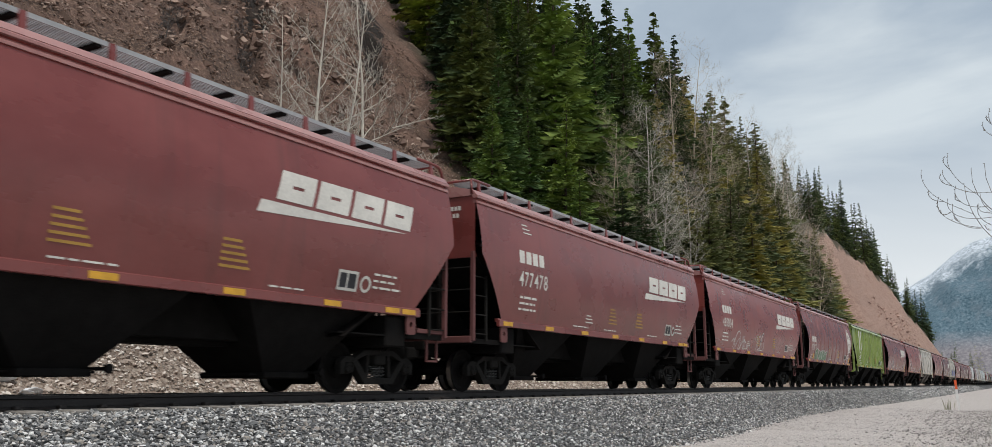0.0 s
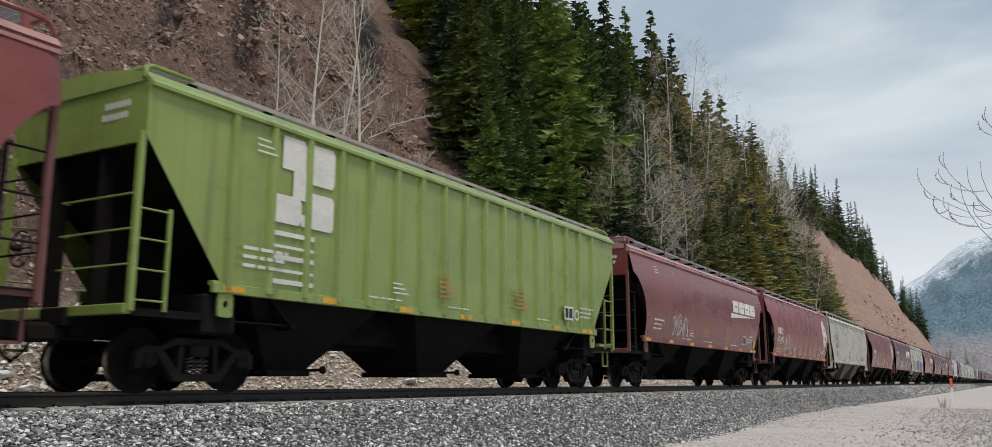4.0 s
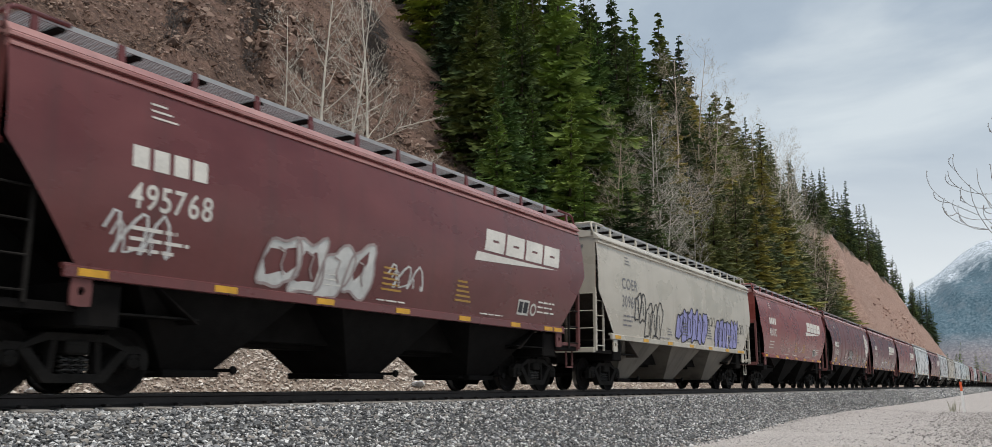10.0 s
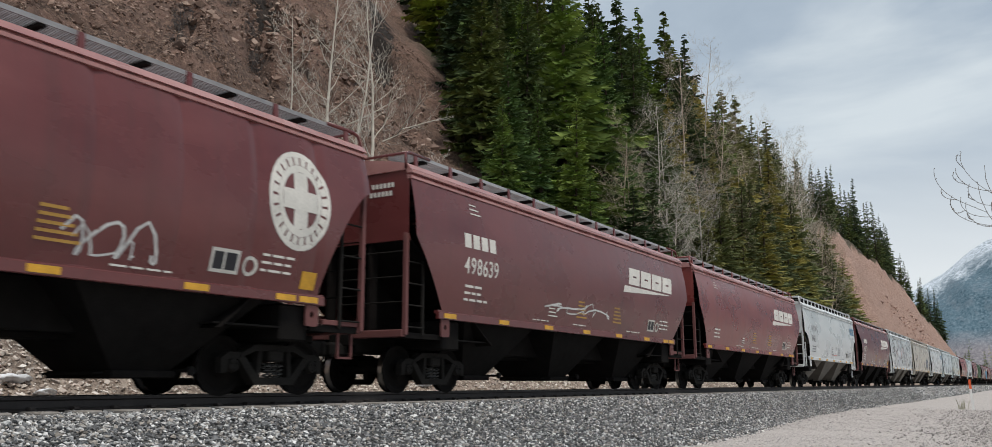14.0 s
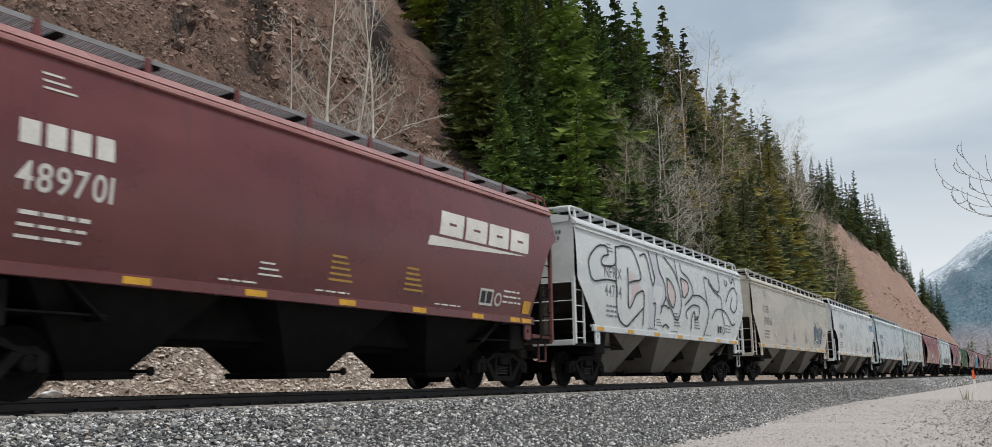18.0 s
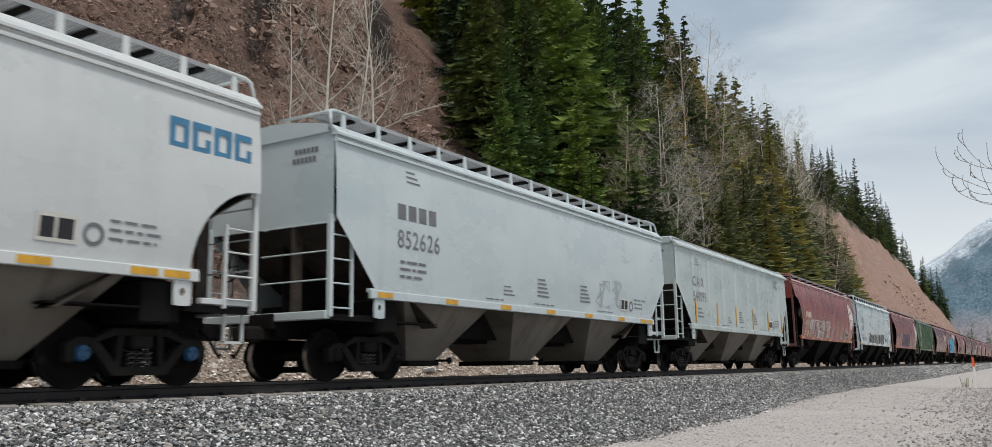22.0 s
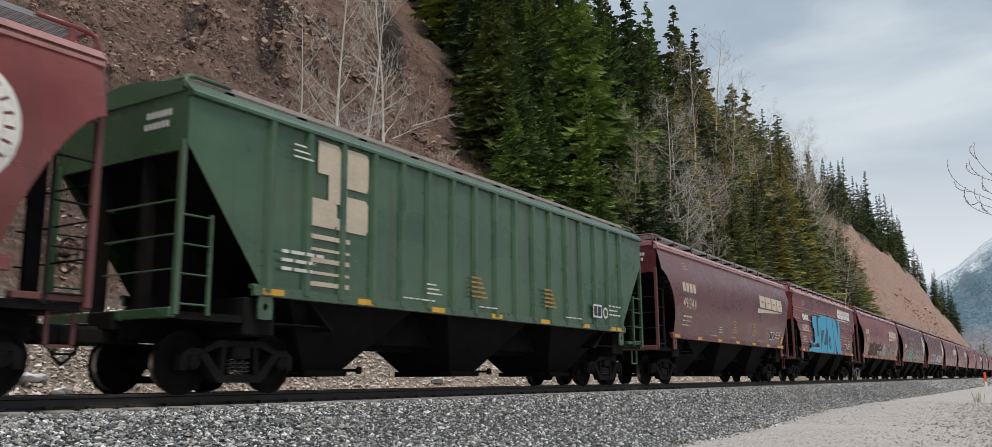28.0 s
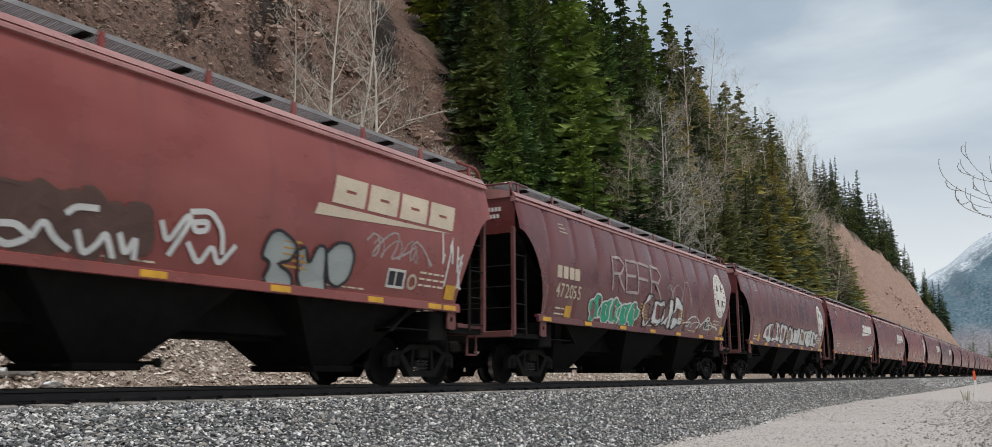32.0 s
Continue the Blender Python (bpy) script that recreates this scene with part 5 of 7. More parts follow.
STYLE = {
    # kind: bulge of the side, seams, cut of the end, depth of the cut, bays, deck posts show, posts' material, rib
    "smooth": dict(belly=0.28, seams=0, arch=0.0, cut=1.15, bays=3, deck="dark", foot=CUT),
    "round": dict(belly=0.33, seams=12, arch=1.5, cut=1.20, bays=3, deck="grey", foot=3.62),
    "lease": dict(belly=0.09, seams=0, arch=0.0, cut=1.15, bays=3, deck="open", foot=2.85),
    "arched": dict(belly=0.12, seams=0, arch=2.0, cut=1.25, bays=3, deck="open", foot=2.95),
    "panel": dict(belly=0.0, seams=9, arch=0.0, cut=1.40, bays=3, deck="low", foot=3.05),
    "ribbed": dict(belly=0.0, seams=0, arch=0.0, cut=1.50, bays=3, deck="flat", foot=3.60),
    "crimped": dict(belly=0.03, seams=0, arch=0.0, cut=1.05, bays=3, deck="open", foot=3.0),
    "fluted": dict(belly=0.0, seams=0, arch=1.9, cut=1.30, bays=3, deck="dark", foot=CUT),
    "bowl": dict(belly=0.33, seams=0, arch=1.6, cut=1.20, bays=3, deck="grey", foot=3.62),
}


class Body:
    """The curved side of one kind of car, and where its lower edge runs."""

    def __init__(self, kind, length):
        self.s, self.L, self.kind = STYLE[kind], length, kind

    def low(self, y):
        """Lower edge of the side sheet at y."""
        e = self.L / 2 - abs(y)
        c, foot = self.s["cut"], self.s["foot"]
        if e >= c:
            return SILL
        f = 1 - e / c
        if self.s["arch"]:
            p = self.s["arch"]
            return SILL + (foot - SILL) * (1 - max(0.0, 1 - f) ** p) ** (1 / p)
        return SILL + (foot - SILL) * f

    def x(self, y, z):
        """Half width of the side at height z."""
        f = max(0.0, min(1.0, (z - SILL) / (EAVE - SILL)))
        w = HW + self.s["belly"] * (math.sin(math.pi * (0.12 + 0.80 * f)) - 0.37)
        n = self.s["seams"]
        if n:
            t = ((y / self.L + 0.5) * n) % 1.0
            w -= (0.036 if self.kind == "round" else 0.022) * (1 - min(1.0, min(t, 1 - t) * 9.0))
        if self.kind == "crimped":
            for z0 in (3.72, 3.84, 3.96, 4.08):
                w += 0.03 * max(0.0, 1 - abs(z - z0) / 0.05)
        if self.kind == "fluted":
            for z0 in (1.82, 1.95, 2.36, 2.50, 2.92, 3.05, 3.46, 3.60):
                w += 0.048 * max(0.0, 1 - abs(z - z0) / 0.05)
        return w


def body_mesh(b, mat):
    g, L = Geo(), b.L
    n = b.s["seams"]
    ys = set(spread([(-L / 2, -L / 2 + b.s["cut"], b.s["cut"] / 14), (-L / 2 + b.s["cut"], L / 2 - b.s["cut"], 0.6), (L / 2 - b.s["cut"], L / 2, b.s["cut"] / 14)]))
    if b.s["arch"]:
        ys |= {e * (L / 2 - b.s["cut"] * q) for e in (1, -1) for q in (0.999, 0.985)}
    for k in range(1, n):
        c = -L / 2 + L * k / n
        ys |= {c - L / n / 9.0, c - 0.03, c, c + 0.03, c + L / n / 9.0}
    ys = sorted(ys)
    nz = 110 if b.kind == "fluted" else 48 if b.kind == "crimped" else 12
    for side in (1, -1):
        vs = []
        for y in ys:
            lo = b.low(y)
            for k in range(nz + 1):
                z = max(lo, SILL + (EAVE - SILL) * k / nz) if b.kind == "fluted" else lo + (EAVE - lo) * k / nz
                vs.append((side * b.x(y, z), y, z))
        g.add(vs, [(j * (nz + 1) + i, (j + 1) * (nz + 1) + i, (j + 1) * (nz + 1) + i + 1, j * (nz + 1) + i + 1) for j in range(len(ys) - 1) for i in range(nz)])
    # end sheets above, slope sheets below them
    for e in (1, -1):
        y, foot = e * (L / 2 - 0.03), b.s["foot"]
        xe = HW - 0.04
        g.add([(-xe, y, foot), (xe, y, foot), (xe, y, EAVE + 0.05), (0, y, EAVE + 0.34), (-xe, y, EAVE + 0.05)], [(0, 1, 2, 3, 4)])
        g.box(-xe, min(y, y - e * 0.05), foot - 0.07, xe, max(y, y - e * 0.05), foot + 0.02)
    return clean(g.mesh("body", mat), 30)


def slope_mesh(b, mat):
    """The slanting sheet that closes the hold below the end sheet, with its two stiffeners."""
    g, L, foot, xe = Geo(), b.L, b.s["foot"], HW - 0.05
    run = 3.2
    g.add([(-xe, -0.04, foot), (xe, -0.04, foot), (xe, -run, 1.0), (-xe, -run, 1.0), (-xe, -0.08, foot), (xe, -0.08, foot), (xe, -run - 0.05, 1.0), (-xe, -run - 0.05, 1.0)], [(0, 1, 2, 3), (7, 6, 5, 4), (0, 3, 7, 4), (1, 5, 6, 2)])
    return clean(g.mesh("slope_sheet", mat))


def roof_mesh(L, mat, kind):
    if kind == "fluted":
        half = [(HW, EAVE - 0.04), (HW - 0.23, EAVE + 0.26), (1.1, EAVE + 0.31), (0.5, EAVE + 0.36)]
    else:
        half = [(HW + 0.02, EAVE + 0.02), (HW - 0.09, EAVE + 0.15), (1.1, EAVE + 0.24), (0.5, EAVE + 0.33)]
    prof = half + [(0, EAVE + 0.37)] + [(-x, z) for x, z in reversed(half)]
    g = Geo().slab(prof, "y", -L / 2, L / 2)
    return clean(g.mesh("roof", mat), 25)


def sill_mesh(L, cut, mat):
    a = L / 2 - cut + 0.15
    g = Geo().box(-0.05, -a, SILL - 0.17, 0.04, a, SILL - 0.01, 0.012).box(-0.09, -a, SILL - 0.05, 0.0, a, SILL + 0.02)
    return g.mesh("side_sill", mat)


def chord_mesh(L, mat, big):
    """The flange along the eave; the large one has a second lip under a groove."""
    g = Geo()
    if big:
        g.slab([(-0.05, EAVE - 0.05), (0.085, EAVE - 0.05), (0.085, EAVE - 0.01), (0.0, EAVE + 0.07), (-0.05, EAVE + 0.07)], "y", -L / 2, L / 2)
        g.slab([(-0.05, EAVE - 0.17), (0.075, EAVE - 0.17), (0.075, EAVE - 0.13), (0.03, EAVE - 0.085), (-0.05, EAVE - 0.085)], "y", -L / 2 + 0.02, L / 2 - 0.02)
    else:
        g.slab([(-0.05, EAVE - 0.10), (0.095, EAVE - 0.08), (0.095, EAVE - 0.03), (0.0, EAVE + 0.06), (-0.05, EAVE + 0.06)], "y", -L / 2, L / 2)
    return clean(g.mesh("top_chord", mat))


def deck_mesh(L, mat, z, x0, x1):
    """Open grating walkway: bearing bars along, cross bars between, a rim on both edges."""
    g = Geo()
    a = L / 2 - 0.25
    for i in range(12):
        x = x0 + (x1 - x0) * i / 11
        g.box(x - 0.007, -a, z - 0.018, x + 0.007, a, z)
    n = int(2 * a / 0.12)
    for k in range(n + 1):
        y = -a + 2 * a * k / n
        g.box(x0, y - 0.010, z - 0.014, x1, y + 0.010, z - 0.004)
    g.box(x1, -a, z - 0.06, x1 + 0.012, a, z + 0.012).box(x0 - 0.012, -a, z - 0.06, x0, a, z + 0.012)
    return g.mesh("running_board", mat)


def bay_mesh(mat, top, bottom):
    """One hopper chute: a funnel from the sill down to its gate."""
    g, hw, z0, z1 = Geo(), HW - 0.10, SILL - 0.08, 0.36
    t, q = top / 2, bottom / 2
    vs = [(-hw, -t, z0), (hw, -t, z0), (hw, t, z0), (-hw, t, z0), (-0.70, -q, z1), (0.70, -q, z1), (0.70, q, z1), (-0.70, q, z1)]
    g.add(vs, [(0, 1, 5, 4), (1, 2, 6, 5), (2, 3, 7, 6), (3, 0, 4, 7), (4, 5, 6, 7)])
    return clean(g.mesh("hopper_chute", mat))


def gate_mesh(bottom):
    q = bottom / 2
    g = Geo().box(-0.80, -q - 0.05, 0.25, 0.80, q + 0.05, 0.36, 0.015)
    g.box(-0.62, -q - 0.22, 0.30, 0.62, -q - 0.05, 0.33).box(-0.62, q + 0.05, 0.30, 0.62, q + 0.22, 0.33)
    g.tube([(-0.98, q + 0.14, 0.36), (0.98, q + 0.14, 0.36)], 0.03, 6).tube([(0.98, q + 0.14, 0.36), (1.04, q + 0.14, 0.36)], 0.07, 8)
    return g.mesh("outlet_gate", M["black"])


def platform_mesh():
    """Draft sill and stirrup deck behind the coupler, y from the end sheet inward."""
    g = Geo().box(-0.30, -2.6, 0.92, 0.30, 0.15, 1.20, 0.02)
    g.box(-1.50, -1.25, 1.05, -1.42, -0.03, 1.16).box(1.42, -1.25, 1.05, 1.50, -0.03, 1.16).box(-1.46, -1.12, 1.10, 1.46, -0.06, 1.14)
    return g.mesh("end_platform", M["black"])


def end_sill_mesh(mat):
    g = Geo().box(-1.52, -0.03, 1.06, 1.52, 0.10, 1.21, 0.015).box(1.40, -0.95, 1.17, 1.53, -0.03, 1.26, 0.01)
    g.box(1.36, -0.42, 0.62, 1.40, -0.38, 1.20).box(1.36, -0.06, 0.62, 1.40, -0.02, 1.08).box(1.36, -0.42, 0.60, 1.40, -0.02, 0.64)
    return g.mesh("end_sill", mat)


def pad_mesh(mat):
    """Jacking pad that hangs below the end of the side sill, with a round hole."""
    g, n = Geo(), 16
    out, hole = [], []
    for k in range(n):
        a = 2 * math.pi * k / n
        c, d = math.cos(a), math.sin(a)
        m = max(abs(c), abs(d)) ** 0.8
        out.append((0.15 * c / m, 0.20 * d / m))
        hole.append((0.05 * c, 0.06 * d))
    for x in (-0.02, 0.02):
        g.v += [(x, *p) for p in out] + [(x, *p) for p in hole]
    for k in range(n):
        j = (k + 1) % n
        g.f += [(k, j, n + j, n + k), (2 * n + k, 3 * n + k, 3 * n + j, 2 * n + j), (k, 2 * n + k, 2 * n + j, j), (n + k, n + j, 3 * n + j, 3 * n + k)]
    return clean(g.mesh("jacking_pad", mat))


def swoosh_logo(b, y, z, w):
    """Four leaning blocks over a tapering bar, in the place of the owner's mark."""
    g, h, at = Geo(), 0.52, b.x
    lean = 0.34
    slits = [((0.36, 0.44, 0.68, 0.55),)] * 4
    for k in range(4):
        y0 = y + 0.42 + k * w * 0.222
        bw = w * 0.20
        xs = sorted({0.0, 1.0, *(v for q in slits[k] for v in (q[0], q[2]))})
        zs = sorted({0.0, 1.0, *(v for q in slits[k] for v in (q[1], q[3]))})
        for i in range(len(xs) - 1):
            for j in range(len(zs) - 1):
                cx, cz = (xs[i] + xs[i + 1]) / 2, (zs[j] + zs[j + 1]) / 2
                if any(q[0] < cx < q[2] and q[1] < cz < q[3] for q in slits[k]):
                    continue
                pts = [(y0 + bw * a + lean * h * c, z + h * c) for a, c in ((xs[i], zs[j]), (xs[i + 1], zs[j]), (xs[i + 1], zs[j + 1]), (xs[i], zs[j + 1]))]
                g.add([(at(p, s) + 0.006, p, s) for p, s in pts], [(0, 1, 2, 3)])
    n = 8
    for i in range(n):
        ya, yb = y + 0.95 * w * i / n, y + 0.95 * w * (i + 1) / n
        ta, tb = 0.21 * (1 - i / n) ** 0.9, 0.21 * (1 - (i + 1) / n) ** 0.9
        zt = z - 0.06
        g.add([(at(ya, zt) + 0.006, ya + 0.1 * (1 if i == 0 else 0), zt), (at(ya, zt) + 0.006, ya, zt - ta), (at(yb, zt) + 0.006, yb, zt - tb), (at(yb, zt) + 0.006, yb, zt)], [(0, 1, 2, 3)])
    return g


def round_logo(b, y, z, r):
    """A pale disc with a ring and a cross left open, in the place of the old herald."""
    g, n = Geo(), 32

    def ring(r0, r1, a0=0.0, a1=6.2832, k=n):
        for i in range(k):
            a, c = a0 + (a1 - a0) * i / k, a0 + (a1 - a0) * (i + 1) / k
            p = [(y + 0.86 * rr * math.cos(t), z + rr * math.sin(t)) for rr, t in ((r0, a), (r1, a), (r1, c), (r0, c))]
            g.add([(b.x(*q) + 0.006, *q) for q in p], [(0, 1, 2, 3)])
    ring(r * 0.89, r)
    for k in range(24):
        ring(r * 0.73, r * 0.885, k * 0.2618, k * 0.2618 + 0.20, 2)
    ring(r * 0.58, r * 0.725)
    # the cross, and a band of old lettering across it
    for half, tall in ((0.22, 0.57), (0.56, 0.20)):
        lift = 0.006 if tall > 0.3 else 0.0075
        for i in range(8):
            for k in range(8):
                e, f = (-1 + i / 4) * tall, (-1 + (i + 1) / 4) * tall
                c, d = (-1 + k / 4) * half, (-1 + (k + 1) / 4) * half
                p = [(y + 0.86 * r * u, z + r * v) for u, v in ((c, e), (d, e), (d, f), (c, f))]
                g.add([(b.x(*q) + lift, *q) for q in p], [(0, 1, 2, 3)])
    return g


def end_bars(L, foot):
    """Small marks high on the end sheet that faces the camera."""
    g, r = Geo(), random.Random(4)
    for i, (x, z, w, h) in enumerate(((0.60, 4.10, 0.50, 0.10), (0.55, 3.93, 0.58, 0.10))):
        a = x
        while a < x + w:
            g.add([(a, 0, z), (a + 0.075, 0, z), (a + 0.075, 0, z + h), (a, 0, z + h)], [(0, 1, 2, 3)])
            a += 0.10
    return g


def bn_logo(b, y, z, w, tall=1.0):
    """Two stacked curved blocks, in the place of the old round monogram."""
    g = Geo()
    at = lambda p, q: b.x(p, q) + 0.03
    for (a0, a1, z0, z1) in ((0.0, 0.45, 0.0, 0.32), (0.55, 1.0, 0.0, 0.42), (0.30, 0.62, 0.30, 0.66), (0.12, 0.5, 0.62, 1.0), (0.58, 1.0, 0.52, 1.0), (0.45, 0.6, 0.0, 0.14)):
        p = [(y + w * a0, z + w * z0), (y + w * a1 - 0.06, z + w * z0), (y + w * a1, z + w * z0 + 0.08), (y + w * a1, z + w * z1 - 0.08), (y + w * a1 - 0.06, z + w * z1), (y + w * a0, z + w * z1)]
        g.add([(at(*q), *q) for q in p], [tuple(range(6))])
    for k in range(6):
        zz = z - 0.22 - 0.20 * k
        bars(g, y, zz, w * 1.1, 1, 0.2, 0.05 if k % 2 else 0.08, at, random.Random(k), False)
    return g


def truck(car, y, fine=True):
    t = part("truck", PIECE["bolster"], car, pose(0, y, 0))
    for s in (1, -1):
        part("side_frame", PIECE["frame"], t, pose(s * 1.02, 0, 0))
        if s > 0 and fine:
            for k in (-0.14, 0.0, 0.14):
                part("spring", PIECE["spring"], t, pose(s * 1.04, k, 0.26))
    if fine:
        part("brake_beam", PIECE["rod"], t)
        part("brake_beam", PIECE["rod"], t, pose(0, 1.24, 0))
    return t


def hopper(kind, near, far, paint, mark="white_mark", label="", detail=2):
    """A covered hopper between two places along the train (side sheet ends), painted and stencilled on the camera's side."""
    L = far - near
    b = Body(kind, L)
    s = b.s
    car = tagged(empty("hopper_car"), label, "railcar", "cars of the train")
    car["home"] = (near + far) / 2
    mat = M[paint]
    light = paint in ("cream", "white", "pale_blue", "sage")
    key = (kind, round(L, 2), paint)
    # maroon cars get a paler roof and chord, sky light in the colour
    top = M["maroon_roof"] if paint.startswith("maroon") else mat
    part("body", shared(("body", key), lambda: body_mesh(b, mat)), car)
    part("roof", shared(("roof", key), lambda: roof_mesh(L, top, kind)), car)
    sill = shared(("sill", key), lambda: sill_mesh(L, s["cut"], mat))
    chord = shared(("chord", key), lambda: chord_mesh(L, top, kind in ("smooth", "lease", "arched")))
    for e in (1, -1):
        part("side_sill", sill, car, pose(e * HW, 0, 0))
        part("top_chord", chord, car, pose(e * (b.x(0, EAVE) - 0.01), 0, 0))
    # walkways on the roof
    deck = M["grate_tan"] if s["deck"] == "flat" else M["grate_mid"] if s["deck"] == "grey" else M["grate"]
    zd = EAVE + {"dark": 0.42, "grey": 0.40, "open": 0.46, "low": 0.24, "flat": 0.30}[s["deck"]]
    for e in (1, -1):
        part("running_board", shared(("deck", kind, round(L, 2), e), lambda: deck_mesh(L, deck, zd, *sorted((e * 0.84, e * 1.40)))), car)
    post = shared(("post", kind, paint), lambda: Geo().slab([(1.40, EAVE + 0.06), (1.47, EAVE + 0.05), (1.436, zd), (1.420, zd)], "y", -0.05, 0.05).mesh("bracket", mat))
    n = 13 if s["deck"] == "dark" else 16 if s["deck"] == "open" else 10
    for i in range(n if detail > 1 and s["deck"] in ("dark", "open", "grey") else 0):
        part("bracket", post, car, pose(0, -L / 2 + 0.4 + (L - 0.8) * i / (n - 1), 0))
    arm = shared(("arm", kind), lambda: Geo().box(0.80, -0.05, zd - 0.10, 1.395, 0.05, zd - 0.03).mesh("cross_arm", M["black"]))
    for i in range(n if detail > 1 else 0):
        part("cross_arm", arm, car, pose(0, -L / 2 + 0.4 + (L - 0.8) * (i + 0.35) / n, 0))
    hoop = shared(("hoop", kind, paint), lambda: Geo().tube([(1.42, -0.9, zd), (1.42, -0.18, zd), (1.43, -0.06, zd - 0.05), (1.50, 0.02, EAVE + 0.05)], 0.035, 8).tube([(0.1, -0.14, zd), (1.42, -0.14, zd)], 0.03, 8).mesh("roof_rail", mat, True))
    for e in (1, -1) if detail > 1 else ():
        part("roof_rail", hoop, car, Matrix.Translation((0, e * L / 2, 0)) @ Matrix.Diagonal((1, e, 1, 1)))
    # chutes and gates
    k = s["bays"]
    pitch = (L - 3.3) / k
    pale = kind in ("lease", "arched", "panel")
    # chutes not painted pale go black, standing in for their shade
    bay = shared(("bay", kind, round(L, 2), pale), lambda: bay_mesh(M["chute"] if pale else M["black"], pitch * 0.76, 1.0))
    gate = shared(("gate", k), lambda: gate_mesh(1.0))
    for i in range(k):
        y = (i - (k - 1) / 2) * pitch
        c = part("hopper_chute", bay, car, pose(0, y, 0))
        part("outlet_gate", gate, c)
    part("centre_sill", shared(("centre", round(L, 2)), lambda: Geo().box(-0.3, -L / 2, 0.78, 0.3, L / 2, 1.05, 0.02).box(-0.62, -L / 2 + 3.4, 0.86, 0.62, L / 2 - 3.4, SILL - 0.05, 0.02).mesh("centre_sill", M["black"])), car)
    # ends
    trim = M["trim_maroon"] if paint.startswith("maroon") else mat
    rung = M["truck"] if paint.startswith("maroon") else mat
    plat = shared("plat", platform_mesh)
    bar = shared(("bar", paint), lambda: end_sill_mesh(trim))
    grab = shared(("grab", paint), lambda: Geo().tube([(-0.1, 0.06, 0), (1.5, 0.06, 0)], 0.015, 6).tube([(-0.1, 0.06, 0), (-0.1, -0.05, 0)], 0.015, 6).mesh("grab_iron", rung))
    lad = shared(("lad", paint, kind), lambda: ladder_mesh(rung, 1.12, s["foot"] - 0.55 if s["arch"] else CUT - 0.45, 0.56, 4))
    leg = shared(("leg", paint, kind), lambda: Geo().box(-0.045, -0.045, 1.1, 0.045, 0.045, s["foot"] + 0.05, 0.008).mesh("corner_post", trim))
    pad = shared(("pad", paint), lambda: pad_mesh(trim))
    ty = L / 2 - 1.62
    for e in (1, -1):
        turn = pose(0, e * L / 2, 0, 0, 0, 0 if e > 0 else 180)
        # dark sheet colour stands for the shade inside the open end
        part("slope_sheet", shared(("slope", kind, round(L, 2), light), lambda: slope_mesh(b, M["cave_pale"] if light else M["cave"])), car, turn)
        for x in (-0.55, 0.55):
            if detail > 1:
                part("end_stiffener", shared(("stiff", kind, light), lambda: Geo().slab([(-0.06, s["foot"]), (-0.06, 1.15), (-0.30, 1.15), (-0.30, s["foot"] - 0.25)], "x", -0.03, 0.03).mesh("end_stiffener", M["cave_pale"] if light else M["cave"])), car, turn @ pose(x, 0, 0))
        if detail > 1:
            web = part("stub_web", shared(("web", kind), lambda: Geo().slab([(-0.4, 1.0), (-3.15, 1.0), (-0.4, s["foot"] * 0.88)], "x", -0.012, 0.012).box(-1.48, -3.3, 1.06, 1.48, -1.2, 1.09).box(-1.5, -1.95, 0.86, 1.5, -1.30, 1.46, 0.03).mesh("stub_web", M["black"])), car, turn)
        p = part("end_platform", plat, car, turn)
        part("end_sill", bar, p)
        part("coupler", PIECE["coupler"], p, pose(0, -0.42, 0))
        if detail > 1:
            part("air_hose", PIECE["hose"], p, pose(0, -0.42, 0))
        for sx in (1, -1):
            part("corner_post", leg, car, pose(sx * (HW - 0.06), e * (L / 2 + 0.02), 0))
            if detail > 1 or sx > 0:
                part("ladder", lad, car, Matrix.Translation((sx * (HW - 0.06), e * (L / 2 - 0.27), 0)) @ Matrix.Diagonal((sx, e, 1, 1)))
            if detail > 1:
                part("jacking_pad", pad, car, pose(sx * (HW - 0.01), e * (L / 2 - s["cut"] - 0.12), SILL - 0.33))
        if detail > 1:
            for z in (1.75, 2.25, 2.75):
                part("grab_iron", grab, car, Matrix.Translation((0, e * L / 2, z)) @ Matrix.Diagonal((1, e, 1, 1)))
        t = truck(car, e * ty, detail > 1)
        for a in (-0.89, 0.89):
            part("wheelset", PIECE["wheelset"], t, pose(0, a, 0.4585))
        for a in (-0.89, 0.89):
            for sx in (1, -1):
                if detail > 1 and sx > 0:
                    part("bearing_cap", PIECE["cap"], t, pose(sx * 1.04, a, 0.4585, 0, 0, 0 if sx > 0 else 180))
    if detail > 1:
        part("end_mark", shared(("end_mark", light), lambda: end_bars(L, s["foot"]).mesh("end_mark", M["dark_mark"] if light else M["white_mark"])), car, pose(0, -L / 2 + 0.022, 0))["kind"] = "stuff"
    if kind == "ribbed":
        rib = shared(("rib", paint), lambda: Geo().slab([(0.0, -0.085), (0.075, -0.05), (0.075, 0.05), (0.0, 0.085)], "z", SILL - 0.1, EAVE - 0.06).mesh("rib", mat))
        for e in (1, -1):
            for i in range(17):
                part("rib", rib, car, pose(e * HW, -L / 2 + 1.62 + (L - 3.24) * i / 16, 0, 0, 0, 0 if e > 0 else 180))
    part("brake_wheel", PIECE["brake_wheel"], car, pose(-0.75, -L / 2 - 0.25, 2.1))
    return car, b


